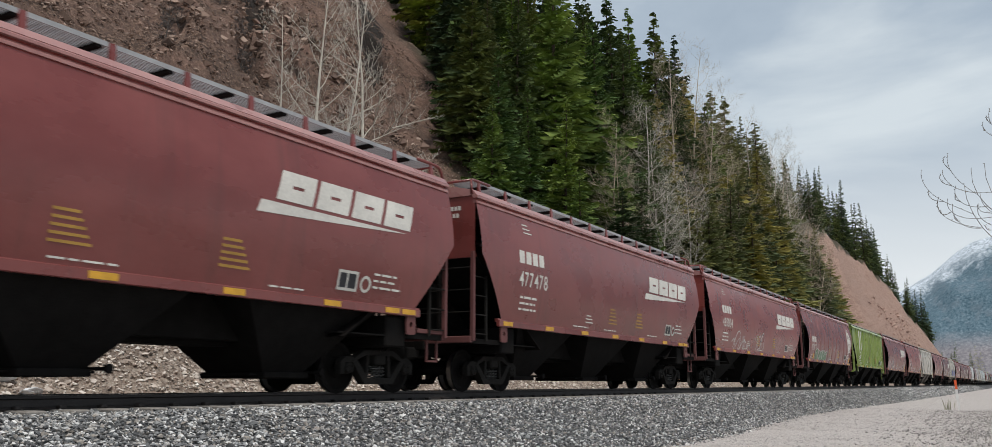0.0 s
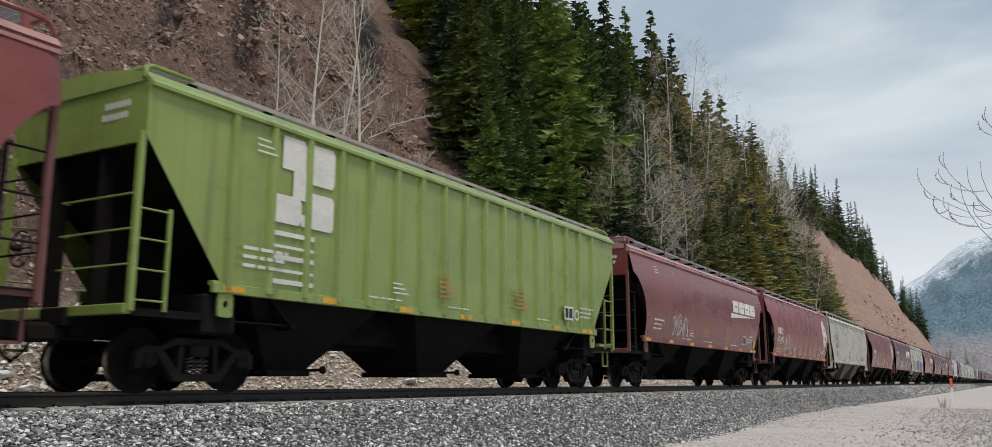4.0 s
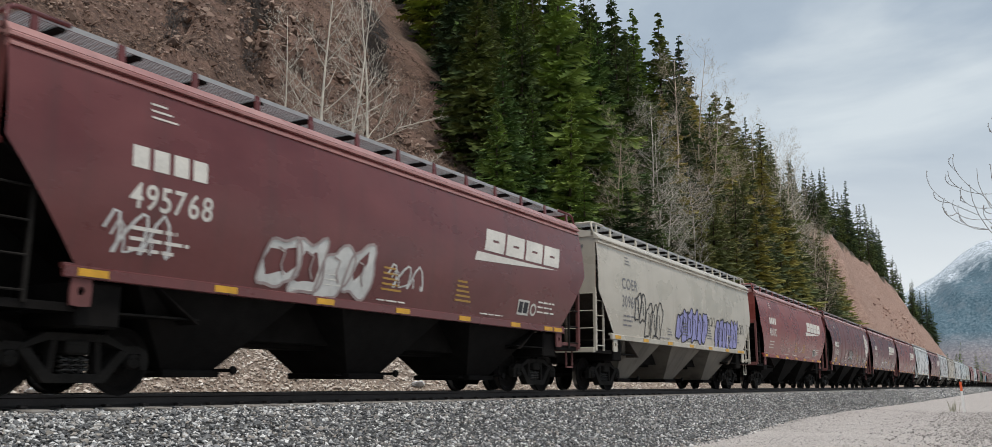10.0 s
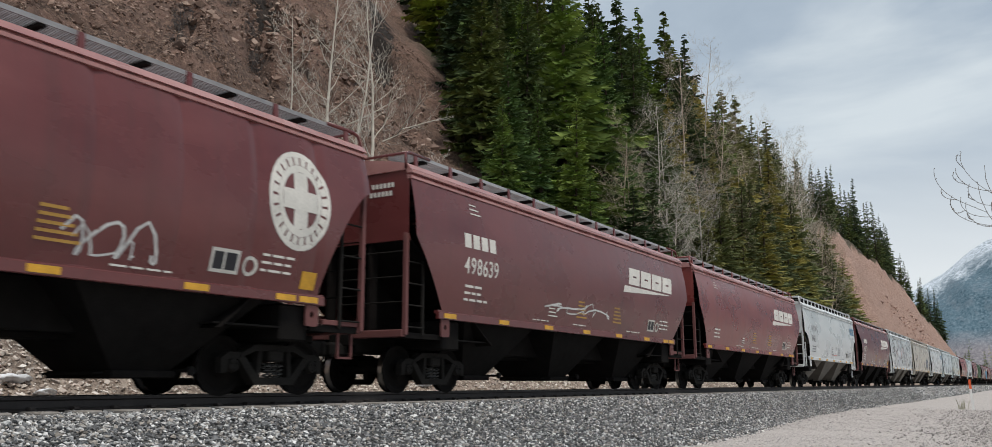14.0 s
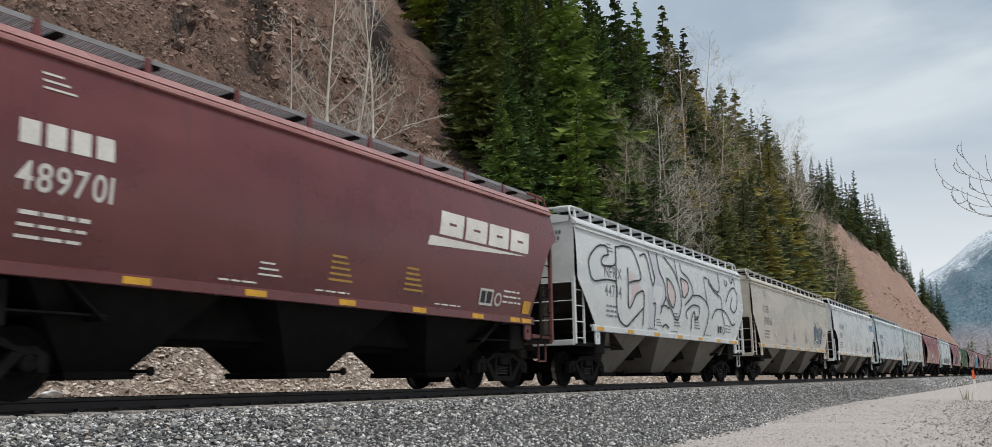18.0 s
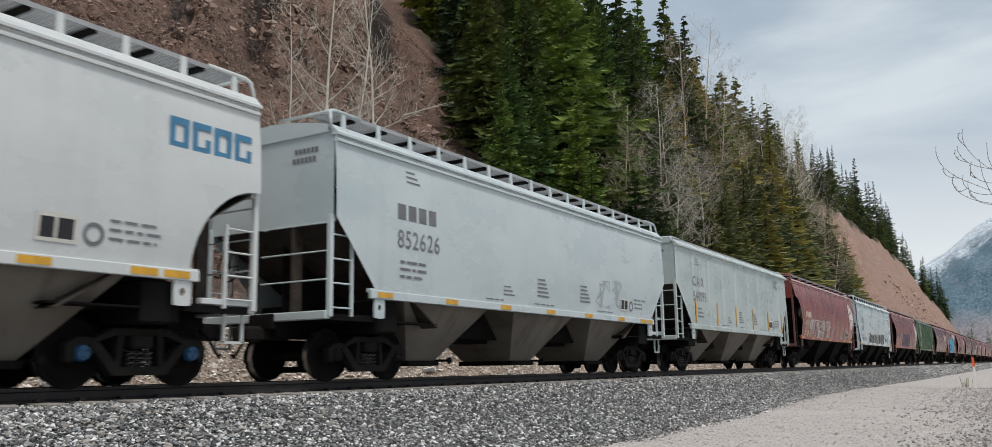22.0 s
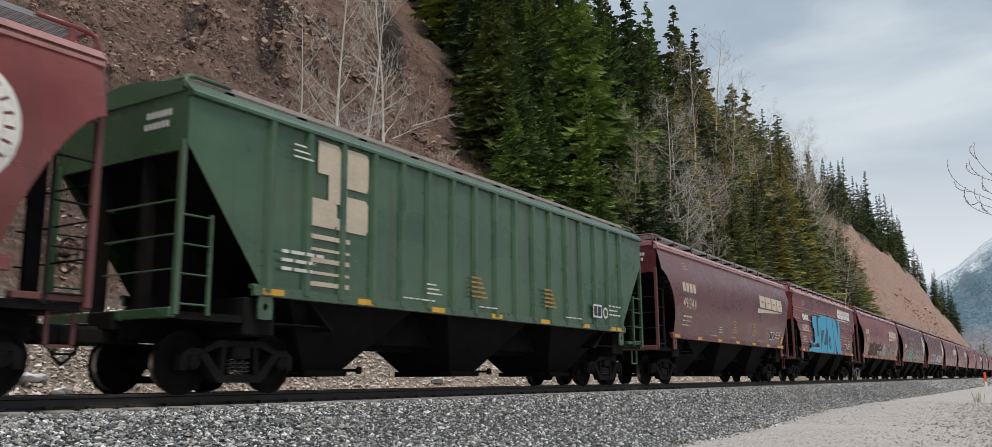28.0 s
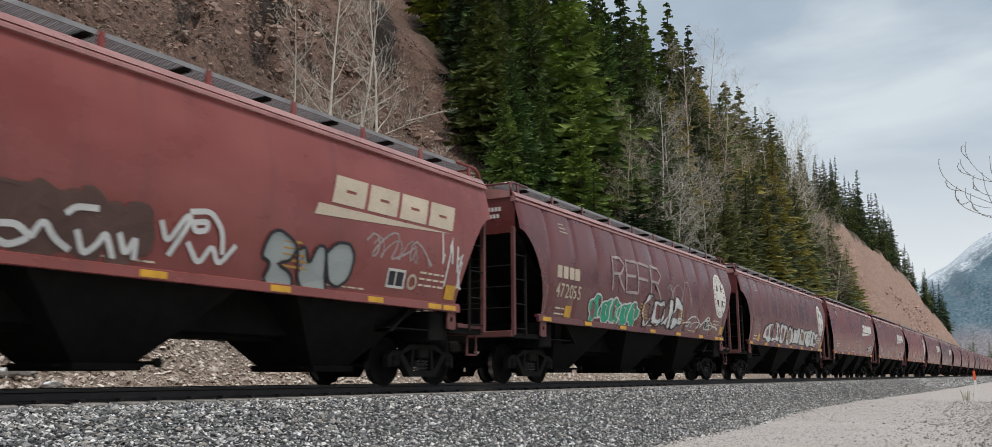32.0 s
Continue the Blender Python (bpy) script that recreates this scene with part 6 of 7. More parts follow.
def dress(car, b, reflect=7, tall=False):
    L = b.L
    if b.kind in ("round", "bowl"):
        spots = [(L / 2 - b.s["cut"] - 0.30, 1.86)] + ([(-L / 2 + b.s["cut"] + 1.35, 1.80)] if b.kind == "round" else [])
        for y, z in spots:
            part("yellow_patch", PIECE["patch"], car, pose(b.x(y, z) + 0.014, y, z, 0, 14, 0), "square of yellow reflective sheet")
    if tall:
        for i in range(reflect):
            part("reflector", PIECE["reflector_tall"], car, pose(b.x(0, 2.1) + 0.012, -L / 2 + 1.9 + (L - 3.2) * i / (reflect - 1), 2.12))
        return
    for i in range(reflect):
        y = -L / 2 + b.s["cut"] + 0.25 + (L - 2 * b.s["cut"] - 0.5) * i / (reflect - 1)
        part("reflector", PIECE["reflector"], car, pose(HW + 0.043, y, SILL - 0.09))
    part("reflector", PIECE["reflector"], car, pose(HW + 0.043, L / 2 - b.s["cut"] - 0.78, SILL - 0.09))

# ---- the cars, one after another ----
ENDS = [15.44, 32.4, 50.51, 68.75, 87.07, 105.16, 123.15, 141.45, 160.0, 177.56, 195.23, 212.16, 230.4, 247.81, 265.45, 282.91, 300.05, 317.19, 335.01,
        352.33, 370.17, 387.33, 405.96, 423.99, 442.82, 461.05, 478.76, 496.16, 514.82, 533.28, 551.7]
while len(ENDS) < 57:
    ENDS.append(ENDS[-1] + 17.9)
GAP = 1.38
WIDER = {1: 1.17, 10: 1.2, 15: 1.7, 18: 1.55, 19: 1.8, 20: 1.8, 22: 1.6, 23: 1.75}      # where the cars stand farther apart
# kind, paint, number, mark
CARS = [
    ("smooth", "maroon", "", ""), ("smooth", "maroon", "477478", ""), ("smooth", "maroon_red", "485804", ""), ("round", "maroon", "473577", ""), ("ribbed", "lime", "", ""),
    ("bowl", "maroon", "", ""), ("round", "maroon_red", "473633", ""), ("lease", "cream", "309821", "COER"), ("round", "maroon", "476348", ""), ("smooth", "maroon_dark", "495768", ""),
    ("lease", "cream", "309693", "COER"), ("smooth", "maroon_red", "488092", ""), ("round", "maroon_dark", "474926", ""), ("smooth", "maroon_dark", "498639", ""), ("smooth", "maroon", "", ""),
    ("arched", "white", "9462", "WRWK"), ("bowl", "maroon_dark", "489701", ""), ("lease", "white", "44734", "NFRX"), ("lease", "cream", "309806", "COER"), ("arched", "white", "9589", "WRWK"),
    ("lease", "pale_blue", "852626", ""), ("panel", "sage", "540093", "CAIX"), ("round", "maroon_red", "473789", ""), ("crimped", "pale_blue", "12167", "CEFX"), ("round", "maroon", "", ""),
    ("ribbed", "green", "471576", ""), ("bowl", "maroon_dark", "491344", ""), ("fluted", "maroon", "490700", ""), ("bowl", "maroon_red", "480339", ""), ("round", "maroon_dark", "472055", ""),
    ("round", "maroon_dark", "", ""), ("smooth", "maroon", "", ""),
]
TAIL = "maroon maroon_red maroon maroon_dark maroon maroon maroon_red maroon_dark maroon maroon_red maroon maroon cream maroon white maroon maroon_dark white cream white maroon maroon maroon maroon maroon".split()
train = []


def look_of(kind, paint, number):
    tone = {"maroon": "maroon", "maroon_red": "reddish maroon", "maroon_dark": "dark maroon", "cream": "cream", "white": "off-white", "pale_blue": "pale grey", "sage": "pale grey-green",
            "green": "dark green", "lime": "bright green"}[paint]
    what = {"smooth": "smooth-sided covered hopper with pale block logo", "bowl": "smooth curved-sided covered hopper with pale block logo", "round": "curved-sided covered hopper with round pale herald", "arched": "covered hopper with arched ends and blue block logo", "lease": "covered hopper with light chutes and open roof walk",
            "panel": "flat-panelled covered hopper with yellow strips", "ribbed": "covered hopper with upright side ribs", "fluted": "covered hopper with fluted sides and blue graffiti", "crimped": "covered hopper with crimped upper sides and dark graffiti"}[kind]
    return f"weathered {tone} {what}"


def stencil(car, b, k, kind, paint, number, mark):
    """Numbers, logos and small data on the camera's side."""
    r = random.Random(100 + k)
    L = b.L
    light = paint in ("cream", "white", "pale_blue", "sage")
    ink = M["dark_mark"] if light else M["buff_mark"] if k in (22, 26, 28, 29) else M["white_mark"]
    proud = 0.085 if kind == "ribbed" else 0.005
    at = lambda y, z: b.x(y, z) + proud
    y0 = -L / 2 + 1.75
    zm, zn = (2.62, 2.14) if kind == "round" else (3.05, 2.50)
    if kind == "ribbed":
        part("monogram", bn_logo(b, -L / 2 + 2.5, 2.75, 1.5).mesh("monogram", M["buff_mark"] if paint == "green" else M["white_mark"]), car, label="pale monogram shape and data lines")
    else:
        g = Geo()
        if mark:
            lettering(g, mark, y0, zm, 0.34, 0.70 if k == 18 else 0.95, 0.2, at)
        elif number:
            for i in range(4):
                g.add([(at(y, z), y, z) for y, z in ((y0 + i * 0.34, zm), (y0 + i * 0.34 + 0.26, zm), (y0 + i * 0.34 + 0.26, zm + 0.31), (y0 + i * 0.34, zm + 0.31))], [(0, 1, 2, 3)])
        if g.v:
            part("owner_mark", g.mesh("owner_mark", ink), car, label="stencilled owner mark")
        if number:
            g = Geo()
            lettering(g, number, y0, zn, 0.36, 0.86, 0.16, at)
            part("road_number", g.mesh("road_number", ink), car, label="stencilled road number")
    lines = M["dull_yellow"] if not light else ink
    for i, (y, z, w, rows, pitch, thick, gaps, mat) in enumerate(((y0 + 0.1, zn - 0.30, 1.0, 3, 0.14, 0.055, True, ink), (y0 + 0.3, 4.02, 0.45, 3, 0.10, 0.03, False, ink), (y0 + 5.6, 2.30, 0.62, 5, 0.10, 0.04, False, lines),
                                                                  (L / 2 - 6.3, 2.30, 0.62, 5, 0.10, 0.045, False, lines), (L / 2 - 2.6, 2.15, 0.9, 3, 0.12, 0.04, True, ink), (y0 + 4.0, 2.02, 0.5, 3, 0.09, 0.03, False, ink))):
        g = Geo()
        bars(g, y, z, w, rows, pitch, thick, at, r, gaps)
        part("data_panel", g.mesh("data_panel", mat), car)["kind"] = "stuff"
    if k in (15, 19):
        g = Geo()
        bars(g, L / 2 - 8.4, 1.86, 2.1, 1, 0.1, 0.06, at, r, True)
        part("warning_line", g.mesh("warning_line", M["faded_red"]), car, label="faded red line of stencilled writing")["kind"] = "stuff"
        g = Geo()
        for i in range(4):
            ya = L / 2 - 1.75 + i * 0.40
            for q in ((0.0, 0.0, 0.10, 1.0), (0.10, 0.0, 0.34, 0.22), (0.10, 0.78, 0.34, 1.0), (0.24, 0.22, 0.34, 0.5 if i % 2 else 0.78)):
                g.add([(at(ya, 3.5), ya + u, 3.36 + 0.46 * v) for u, v in ((q[0], q[1]), (q[2], q[1]), (q[2], q[3]), (q[0], q[3]))], [(0, 1, 2, 3)])
        part("logo", g.mesh("logo", M["blue_mark"]), car, label="blue block logo")
    if k == 21:
        g = Geo()
        for i in range(3):
            ya = L / 2 - 2.45 + i * 0.27
            g.add([(at(ya, 3.8), ya + u, 3.74 + v) for u, v in ((0, 0), (0.21, 0), (0.21, 0.07), (0.08, 0.07), (0.08, 0.27), (0.21, 0.27), (0.21, 0.34), (0, 0.34))], [tuple(range(8))])
        part("logo", g.mesh("logo", M["dark_mark"]), car, label="dark block logo")
    # chalk board: a pale frame round a dark plate
    g = Geo()
    yb = L / 2 - 3.6
    for q in ((0, 0, 0.55, 0.05), (0, 0.31, 0.55, 0.36), (0, 0, 0.05, 0.36), (0.5, 0, 0.55, 0.36), (0.24, 0.05, 0.28, 0.31)):
        g.add([(at(yb + a, 1.80 + c) + 0.006, yb + a, 1.80 + c) for a, c in ((q[0], q[1]), (q[2], q[1]), (q[2], q[3]), (q[0], q[3]))], [(0, 1, 2, 3)])
    plate = part("data_plate", g.mesh("data_plate", M["white_mark"]), car, label="pale framed data plate")
    g = Geo()
    g.add([(at(yb + a, 1.80 + c) + 0.003, yb + a, 1.80 + c) for a, c in ((0, 0), (0.55, 0), (0.55, 0.36), (0, 0.36))], [(0, 1, 2, 3)])
    part("plate_field", g.mesh("plate_field", M["ink"]), plate, label="black field of the data plate")
    g = Geo()
    for i in range(18):
        a, c = i * 0.34907, (i + 1) * 0.34907
        p = [(yb + 0.78 + q * math.cos(v), 1.96 + q * math.sin(v)) for q, v in ((0.10, a), (0.155, a), (0.155, c), (0.10, c))]
        g.add([(at(*q) + 0.004, *q) for q in p], [(0, 1, 2, 3)])
    part("inspection_ring", g.mesh("inspection_ring", ink), car, label="painted inspection ring")
    # a seam of small writing along the foot of the side
    g = Geo()
    for y in (-L / 2 + 5.0, -0.8, L / 2 - 5.2):
        bars(g, y, 1.70, 1.1, 1, 0.1, 0.028, at, r, True)
    part("data_panel", g.mesh("data_panel", ink), car)["kind"] = "stuff"
    if kind in ("smooth", "fluted", "bowl") and not light:
        lift = 3.62 if kind == "fluted" else 3.12
        part("logo", swoosh_logo(b, L / 2 - 5.70, lift, 4.25).mesh("logo", M["buff_mark"] if k in (26, 28) else M["white_mark"]), car, label="pale slanted block logo over a tapering bar")
    if kind == "round":
        part("herald", round_logo(b, L / 2 - 1.88, 3.15, 0.84).mesh("herald", M["white_mark"]), car, label="round pale herald with a cross")


# ---- sprayed pieces ----
ALPHA = {
    "R": [[(0, 0), (0, 1), (.7, 1), (1, .78), (.7, .5), (0, .5)], [(.45, .5), (1, 0)]], "E": [[(1, 1), (0, 1), (0, 0), (1, 0)], [(0, .52), (.8, .52)]],
    "S": [[(1, .85), (.7, 1), (.2, 1), (0, .75), (.3, .52), (.75, .48), (1, .25), (.7, 0), (.2, 0), (0, .15)]],
    "U": [[(0, 1), (0, .25), (.3, 0), (.7, 0), (1, .25), (1, 1)]], "F": [[(0, 0), (0, 1), (1, 1)], [(0, .5), (.8, .5)]],
}
DRAWN = {   # sprayed letters in a unit square: filled shapes, then lines
    "shade": ([("cobalt", [(0.0, 0.94), (0.83, 1.0), (1.0, 0.99), (1.0, 0.07), (0.14, 0), (0.01, 0.22)])],
        []),
    "tall_u": ([("sky", [(0.1, 0.33), (0.19, 0.32), (0.43, 0.21), (0.49, 0.31), (0.5, 0.19), (0.24, 0.11), (0.17, 0.22)]), ("cobalt", [(0.15, 0.25), (0.27, 0.22), (0.51, 0.18), (0.51, 0.11), (0.24, 0.09)]), ("sky", [(0.0, 0), (0.01, 0.05), (0.24, 0.12), (0.82, 0.14), (0.94, 0.01), (0.83, 0), (0.26, 0)]), ("sky", [(0.39, 0.98), (0.7, 1.0), (0.71, 0.24), (0.49, 0.22), (0.49, 0.64), (0.4, 0.66)]), ("sky", [(0.81, 0.96), (1.0, 0.98), (0.98, 0.87), (0.95, 0.29), (0.94, 0.01), (0.79, 0.02), (0.81, 0.26), (0.71, 0.25), (0.72, 0.42), (0.81, 0.46)])],
        []),
    "square_z": ([("sky", [(0.04, 1.0), (0.99, 0.99), (1.0, 0.75), (0.39, 0.21), (0.86, 0.21), (0.83, 0), (0.0, 0.01), (0.13, 0.21), (0.59, 0.61), (0.17, 0.58), (0.16, 0.5), (0.06, 0.49)])],
        []),
    "block_e": ([("sky", [(0.17, 1.0), (0.96, 0.99), (1.0, 0.47), (0.99, 0), (0.0, 0), (0.07, 0.24), (0.23, 0.55), (0.15, 0.7)]), ("cobalt", [(0.29, 0.48), (0.54, 0.45), (0.61, 0.15), (0.35, 0.08), (0.25, 0.25)]), ("sky", [(0.41, 0.32), (0.53, 0.3), (0.5, 0.17), (0.4, 0.18)])],
        []),
    "pointed_n": ([("sky", [(0.0, 1.0), (0.32, 0.97), (0.59, 0.43), (0.63, 0.98), (0.82, 0.98), (0.81, 0.13), (1.0, 0.03), (0.38, 0), (0.24, 0.26), (0.16, 0.5), (0.15, 0.0), (0.03, 0.01)])],
        []),
    "hooked_s": ([],
        [[(0.71, 0.75), (0.7, 0.98), (0.38, 0.93), (0.1, 0.66), (0.0, 0.44), (0.07, 0.08), (0.19, 0.0), (0.56, 0.11), (0.95, 0.12)], [(0.71, 0.75), (0.51, 0.68), (0.43, 0.53), (0.5, 0.43), (0.97, 0.51), (1.0, 1.0)]]),
    "hooked_c": ([("rose", [(0.43, 0.73), (0.4, 0.24), (0.5, 0.25), (0.69, 0.43), (0.95, 0.49)])],
        [[(0.06, 0.95), (0.02, 0.62), (0.0, 0.23), (0.11, 0.07), (0.36, 0.0), (0.59, 0.11), (0.94, 0.26)], [(0.06, 0.95), (0.35, 1.0), (0.67, 1.0), (0.85, 0.79), (0.93, 0.62), (0.6, 0.58), (0.45, 0.55)], [(0.43, 0.73), (0.4, 0.24), (0.5, 0.25), (0.69, 0.43), (0.95, 0.49), (1.0, 0.45), (0.94, 0.05)]]),
    "curved_h": ([("lilac", [(0.18, 0.94), (0.24, 0.96), (0.38, 0.52), (0.49, 0.66), (0.35, 0.99), (0.63, 0.99), (0.83, 0.65), (0.87, 0.41), (0.63, 0.21), (0.44, 0.18), (0.42, 0), (0.25, 0.02), (0.21, 0.4)])],
        [[(0.0, 0.91), (0.24, 0.97), (0.38, 0.52), (0.49, 0.66), (0.44, 0.74), (0.33, 1.0)], [(0.63, 1.0), (0.67, 0.77), (0.83, 0.65), (0.88, 0.52), (0.86, 0.41), (0.72, 0.31), (0.66, 0.21)], [(0.39, 0.32), (0.48, 0.34), (0.44, 0.18), (0.42, 0.02)], [(0.73, 0.03), (0.85, 0.08), (0.98, 0.03)], [(0.67, 0.3), (0.82, 0.33), (1.0, 0.29)]]),
    "leaf_o": ([("rose", [(0.16, 0.67), (0.4, 0.61), (0.62, 0.49), (0.57, 0.34), (0.42, 0.22), (0.14, 0.4)])],
        [[(0.08, 1.0), (0.56, 0.86), (0.84, 0.68), (1.0, 0.43), (0.96, 0.24), (0.69, 0), (0.0, 0.39)], [(0.14, 0.68), (0.4, 0.63), (0.62, 0.49), (0.59, 0.34), (0.42, 0.21), (0.12, 0.41), (0.14, 0.68)], [(0.74, 0.99), (0.83, 0.66)]]),
    "round_r": ([("rose", [(0.02, 0.63), (0.49, 0.59), (0.61, 0.48), (0.5, 0.32), (0.11, 0.17)])],
        [[(0.06, 1.0), (0.12, 0.82), (0.65, 0.71), (1.0, 0.49), (1.0, 0.29), (0.21, 0)], [(0.0, 0.65), (0.52, 0.61), (0.65, 0.48), (0.53, 0.3), (0.08, 0.14), (0.0, 0.65)]]),
    "swept_e": ([],
        [[(0.33, 0.96), (0.63, 1.0), (0.92, 0.86), (1.0, 0.62), (0.85, 0.22), (0.74, 0)], [(0.06, 0.36), (0.0, 0.53), (0.3, 0.74), (0.6, 0.71), (0.53, 0.45), (0.4, 0.37)], [(0.21, 0.12), (0.24, 0.43), (0.37, 0.61), (0.38, 0.34)]]),
    "star_end": ([],
        [[(0.05, 0.33), (0.0, 0.84), (0.1, 0.82)], [(0.13, 0.83), (0.25, 0.65), (0.41, 0.6), (0.45, 0.75), (0.44, 0.98)], [(0.13, 0.76), (0.28, 0.59), (0.49, 0.52), (0.47, 0.25), (0.54, 0)], [(0.17, 0.09), (0.3, 0.29), (0.57, 0.28), (0.78, 0.0), (0.87, 0.06)], [(0.6, 0.45), (0.73, 0.69), (0.92, 0.81), (1.0, 0.63), (0.94, 0.36), (0.83, 0.26), (0.73, 0.37), (0.82, 0.58)], [(0.61, 0.9), (0.64, 0.77), (0.71, 0.83), (0.67, 0.89)], [(0.79, 0.97), (0.83, 0.84), (0.92, 1.0), (0.95, 0.84)]]),
    "fat_z": ([("pewter", [(0.04, 0.72), (0.14, 0.91), (0.38, 1.0), (0.93, 0.79), (0.79, 0.52), (0.42, 0.45), (0.86, 0.32), (1.0, 0.11), (0.44, 0), (0.14, 0.17), (0.28, 0.44), (0.0, 0.52)])],
        [[(0.04, 0.72), (0.14, 0.91), (0.38, 1.0), (0.93, 0.79), (0.79, 0.52), (0.42, 0.45), (0.86, 0.32), (1.0, 0.11), (0.44, 0), (0.14, 0.17), (0.28, 0.44), (0.0, 0.52), (0.04, 0.72)]]),
    "fat_u": ([("pewter", [(0.0, 0.84), (0.2, 0.95), (0.36, 0.57), (0.51, 1.0), (0.77, 1.0), (0.86, 0.36), (1.0, 0), (0.55, 0.05), (0.16, 0.17)])],
        [[(0.0, 0.84), (0.2, 0.95), (0.36, 0.57), (0.51, 1.0), (0.77, 1.0), (0.86, 0.36), (1.0, 0), (0.55, 0.05), (0.16, 0.17), (0.0, 0.84)]]),
    "fat_o": ([("pewter", [(0.0, 0.71), (0.31, 0.97), (0.76, 1.0), (1.0, 0.75), (0.91, 0.23), (0.57, 0), (0.24, 0.1), (0.08, 0.43)])],
        [[(0.0, 0.71), (0.31, 0.97), (0.76, 1.0), (1.0, 0.75), (0.91, 0.23), (0.57, 0), (0.24, 0.1), (0.08, 0.43), (0.0, 0.71)]]),
    "white_scrawl": ([],
        [[(0.0, 0.29), (0.06, 0.32), (0.12, 0.16), (0.05, 0.01), (0.01, 0.06)], [(0.12, 0.18), (0.15, 0.44), (0.2, 0.19), (0.26, 0.06)], [(0.28, 0.33), (0.32, 0), (0.37, 0.19), (0.39, 0.4), (0.44, 0.02)], [(0.45, 0.38), (0.49, 0.06), (0.52, 0.4), (0.53, 0.05)], [(0.62, 0.68), (0.66, 0.34), (0.73, 0.86), (0.76, 0.82), (0.68, 0.19)], [(0.75, 0.93), (0.85, 1.0), (0.92, 0.71), (0.94, 0.33)], [(0.77, 0.76), (0.84, 0.82), (0.84, 0.66), (0.78, 0.61), (0.77, 0.76)], [(0.76, 0.4), (0.83, 0.06), (0.88, 0.46), (0.93, 0.09), (1.0, 0.47)], [(0.34, 0.71), (0.26, 0.69), (0.23, 0.58)]]),
}
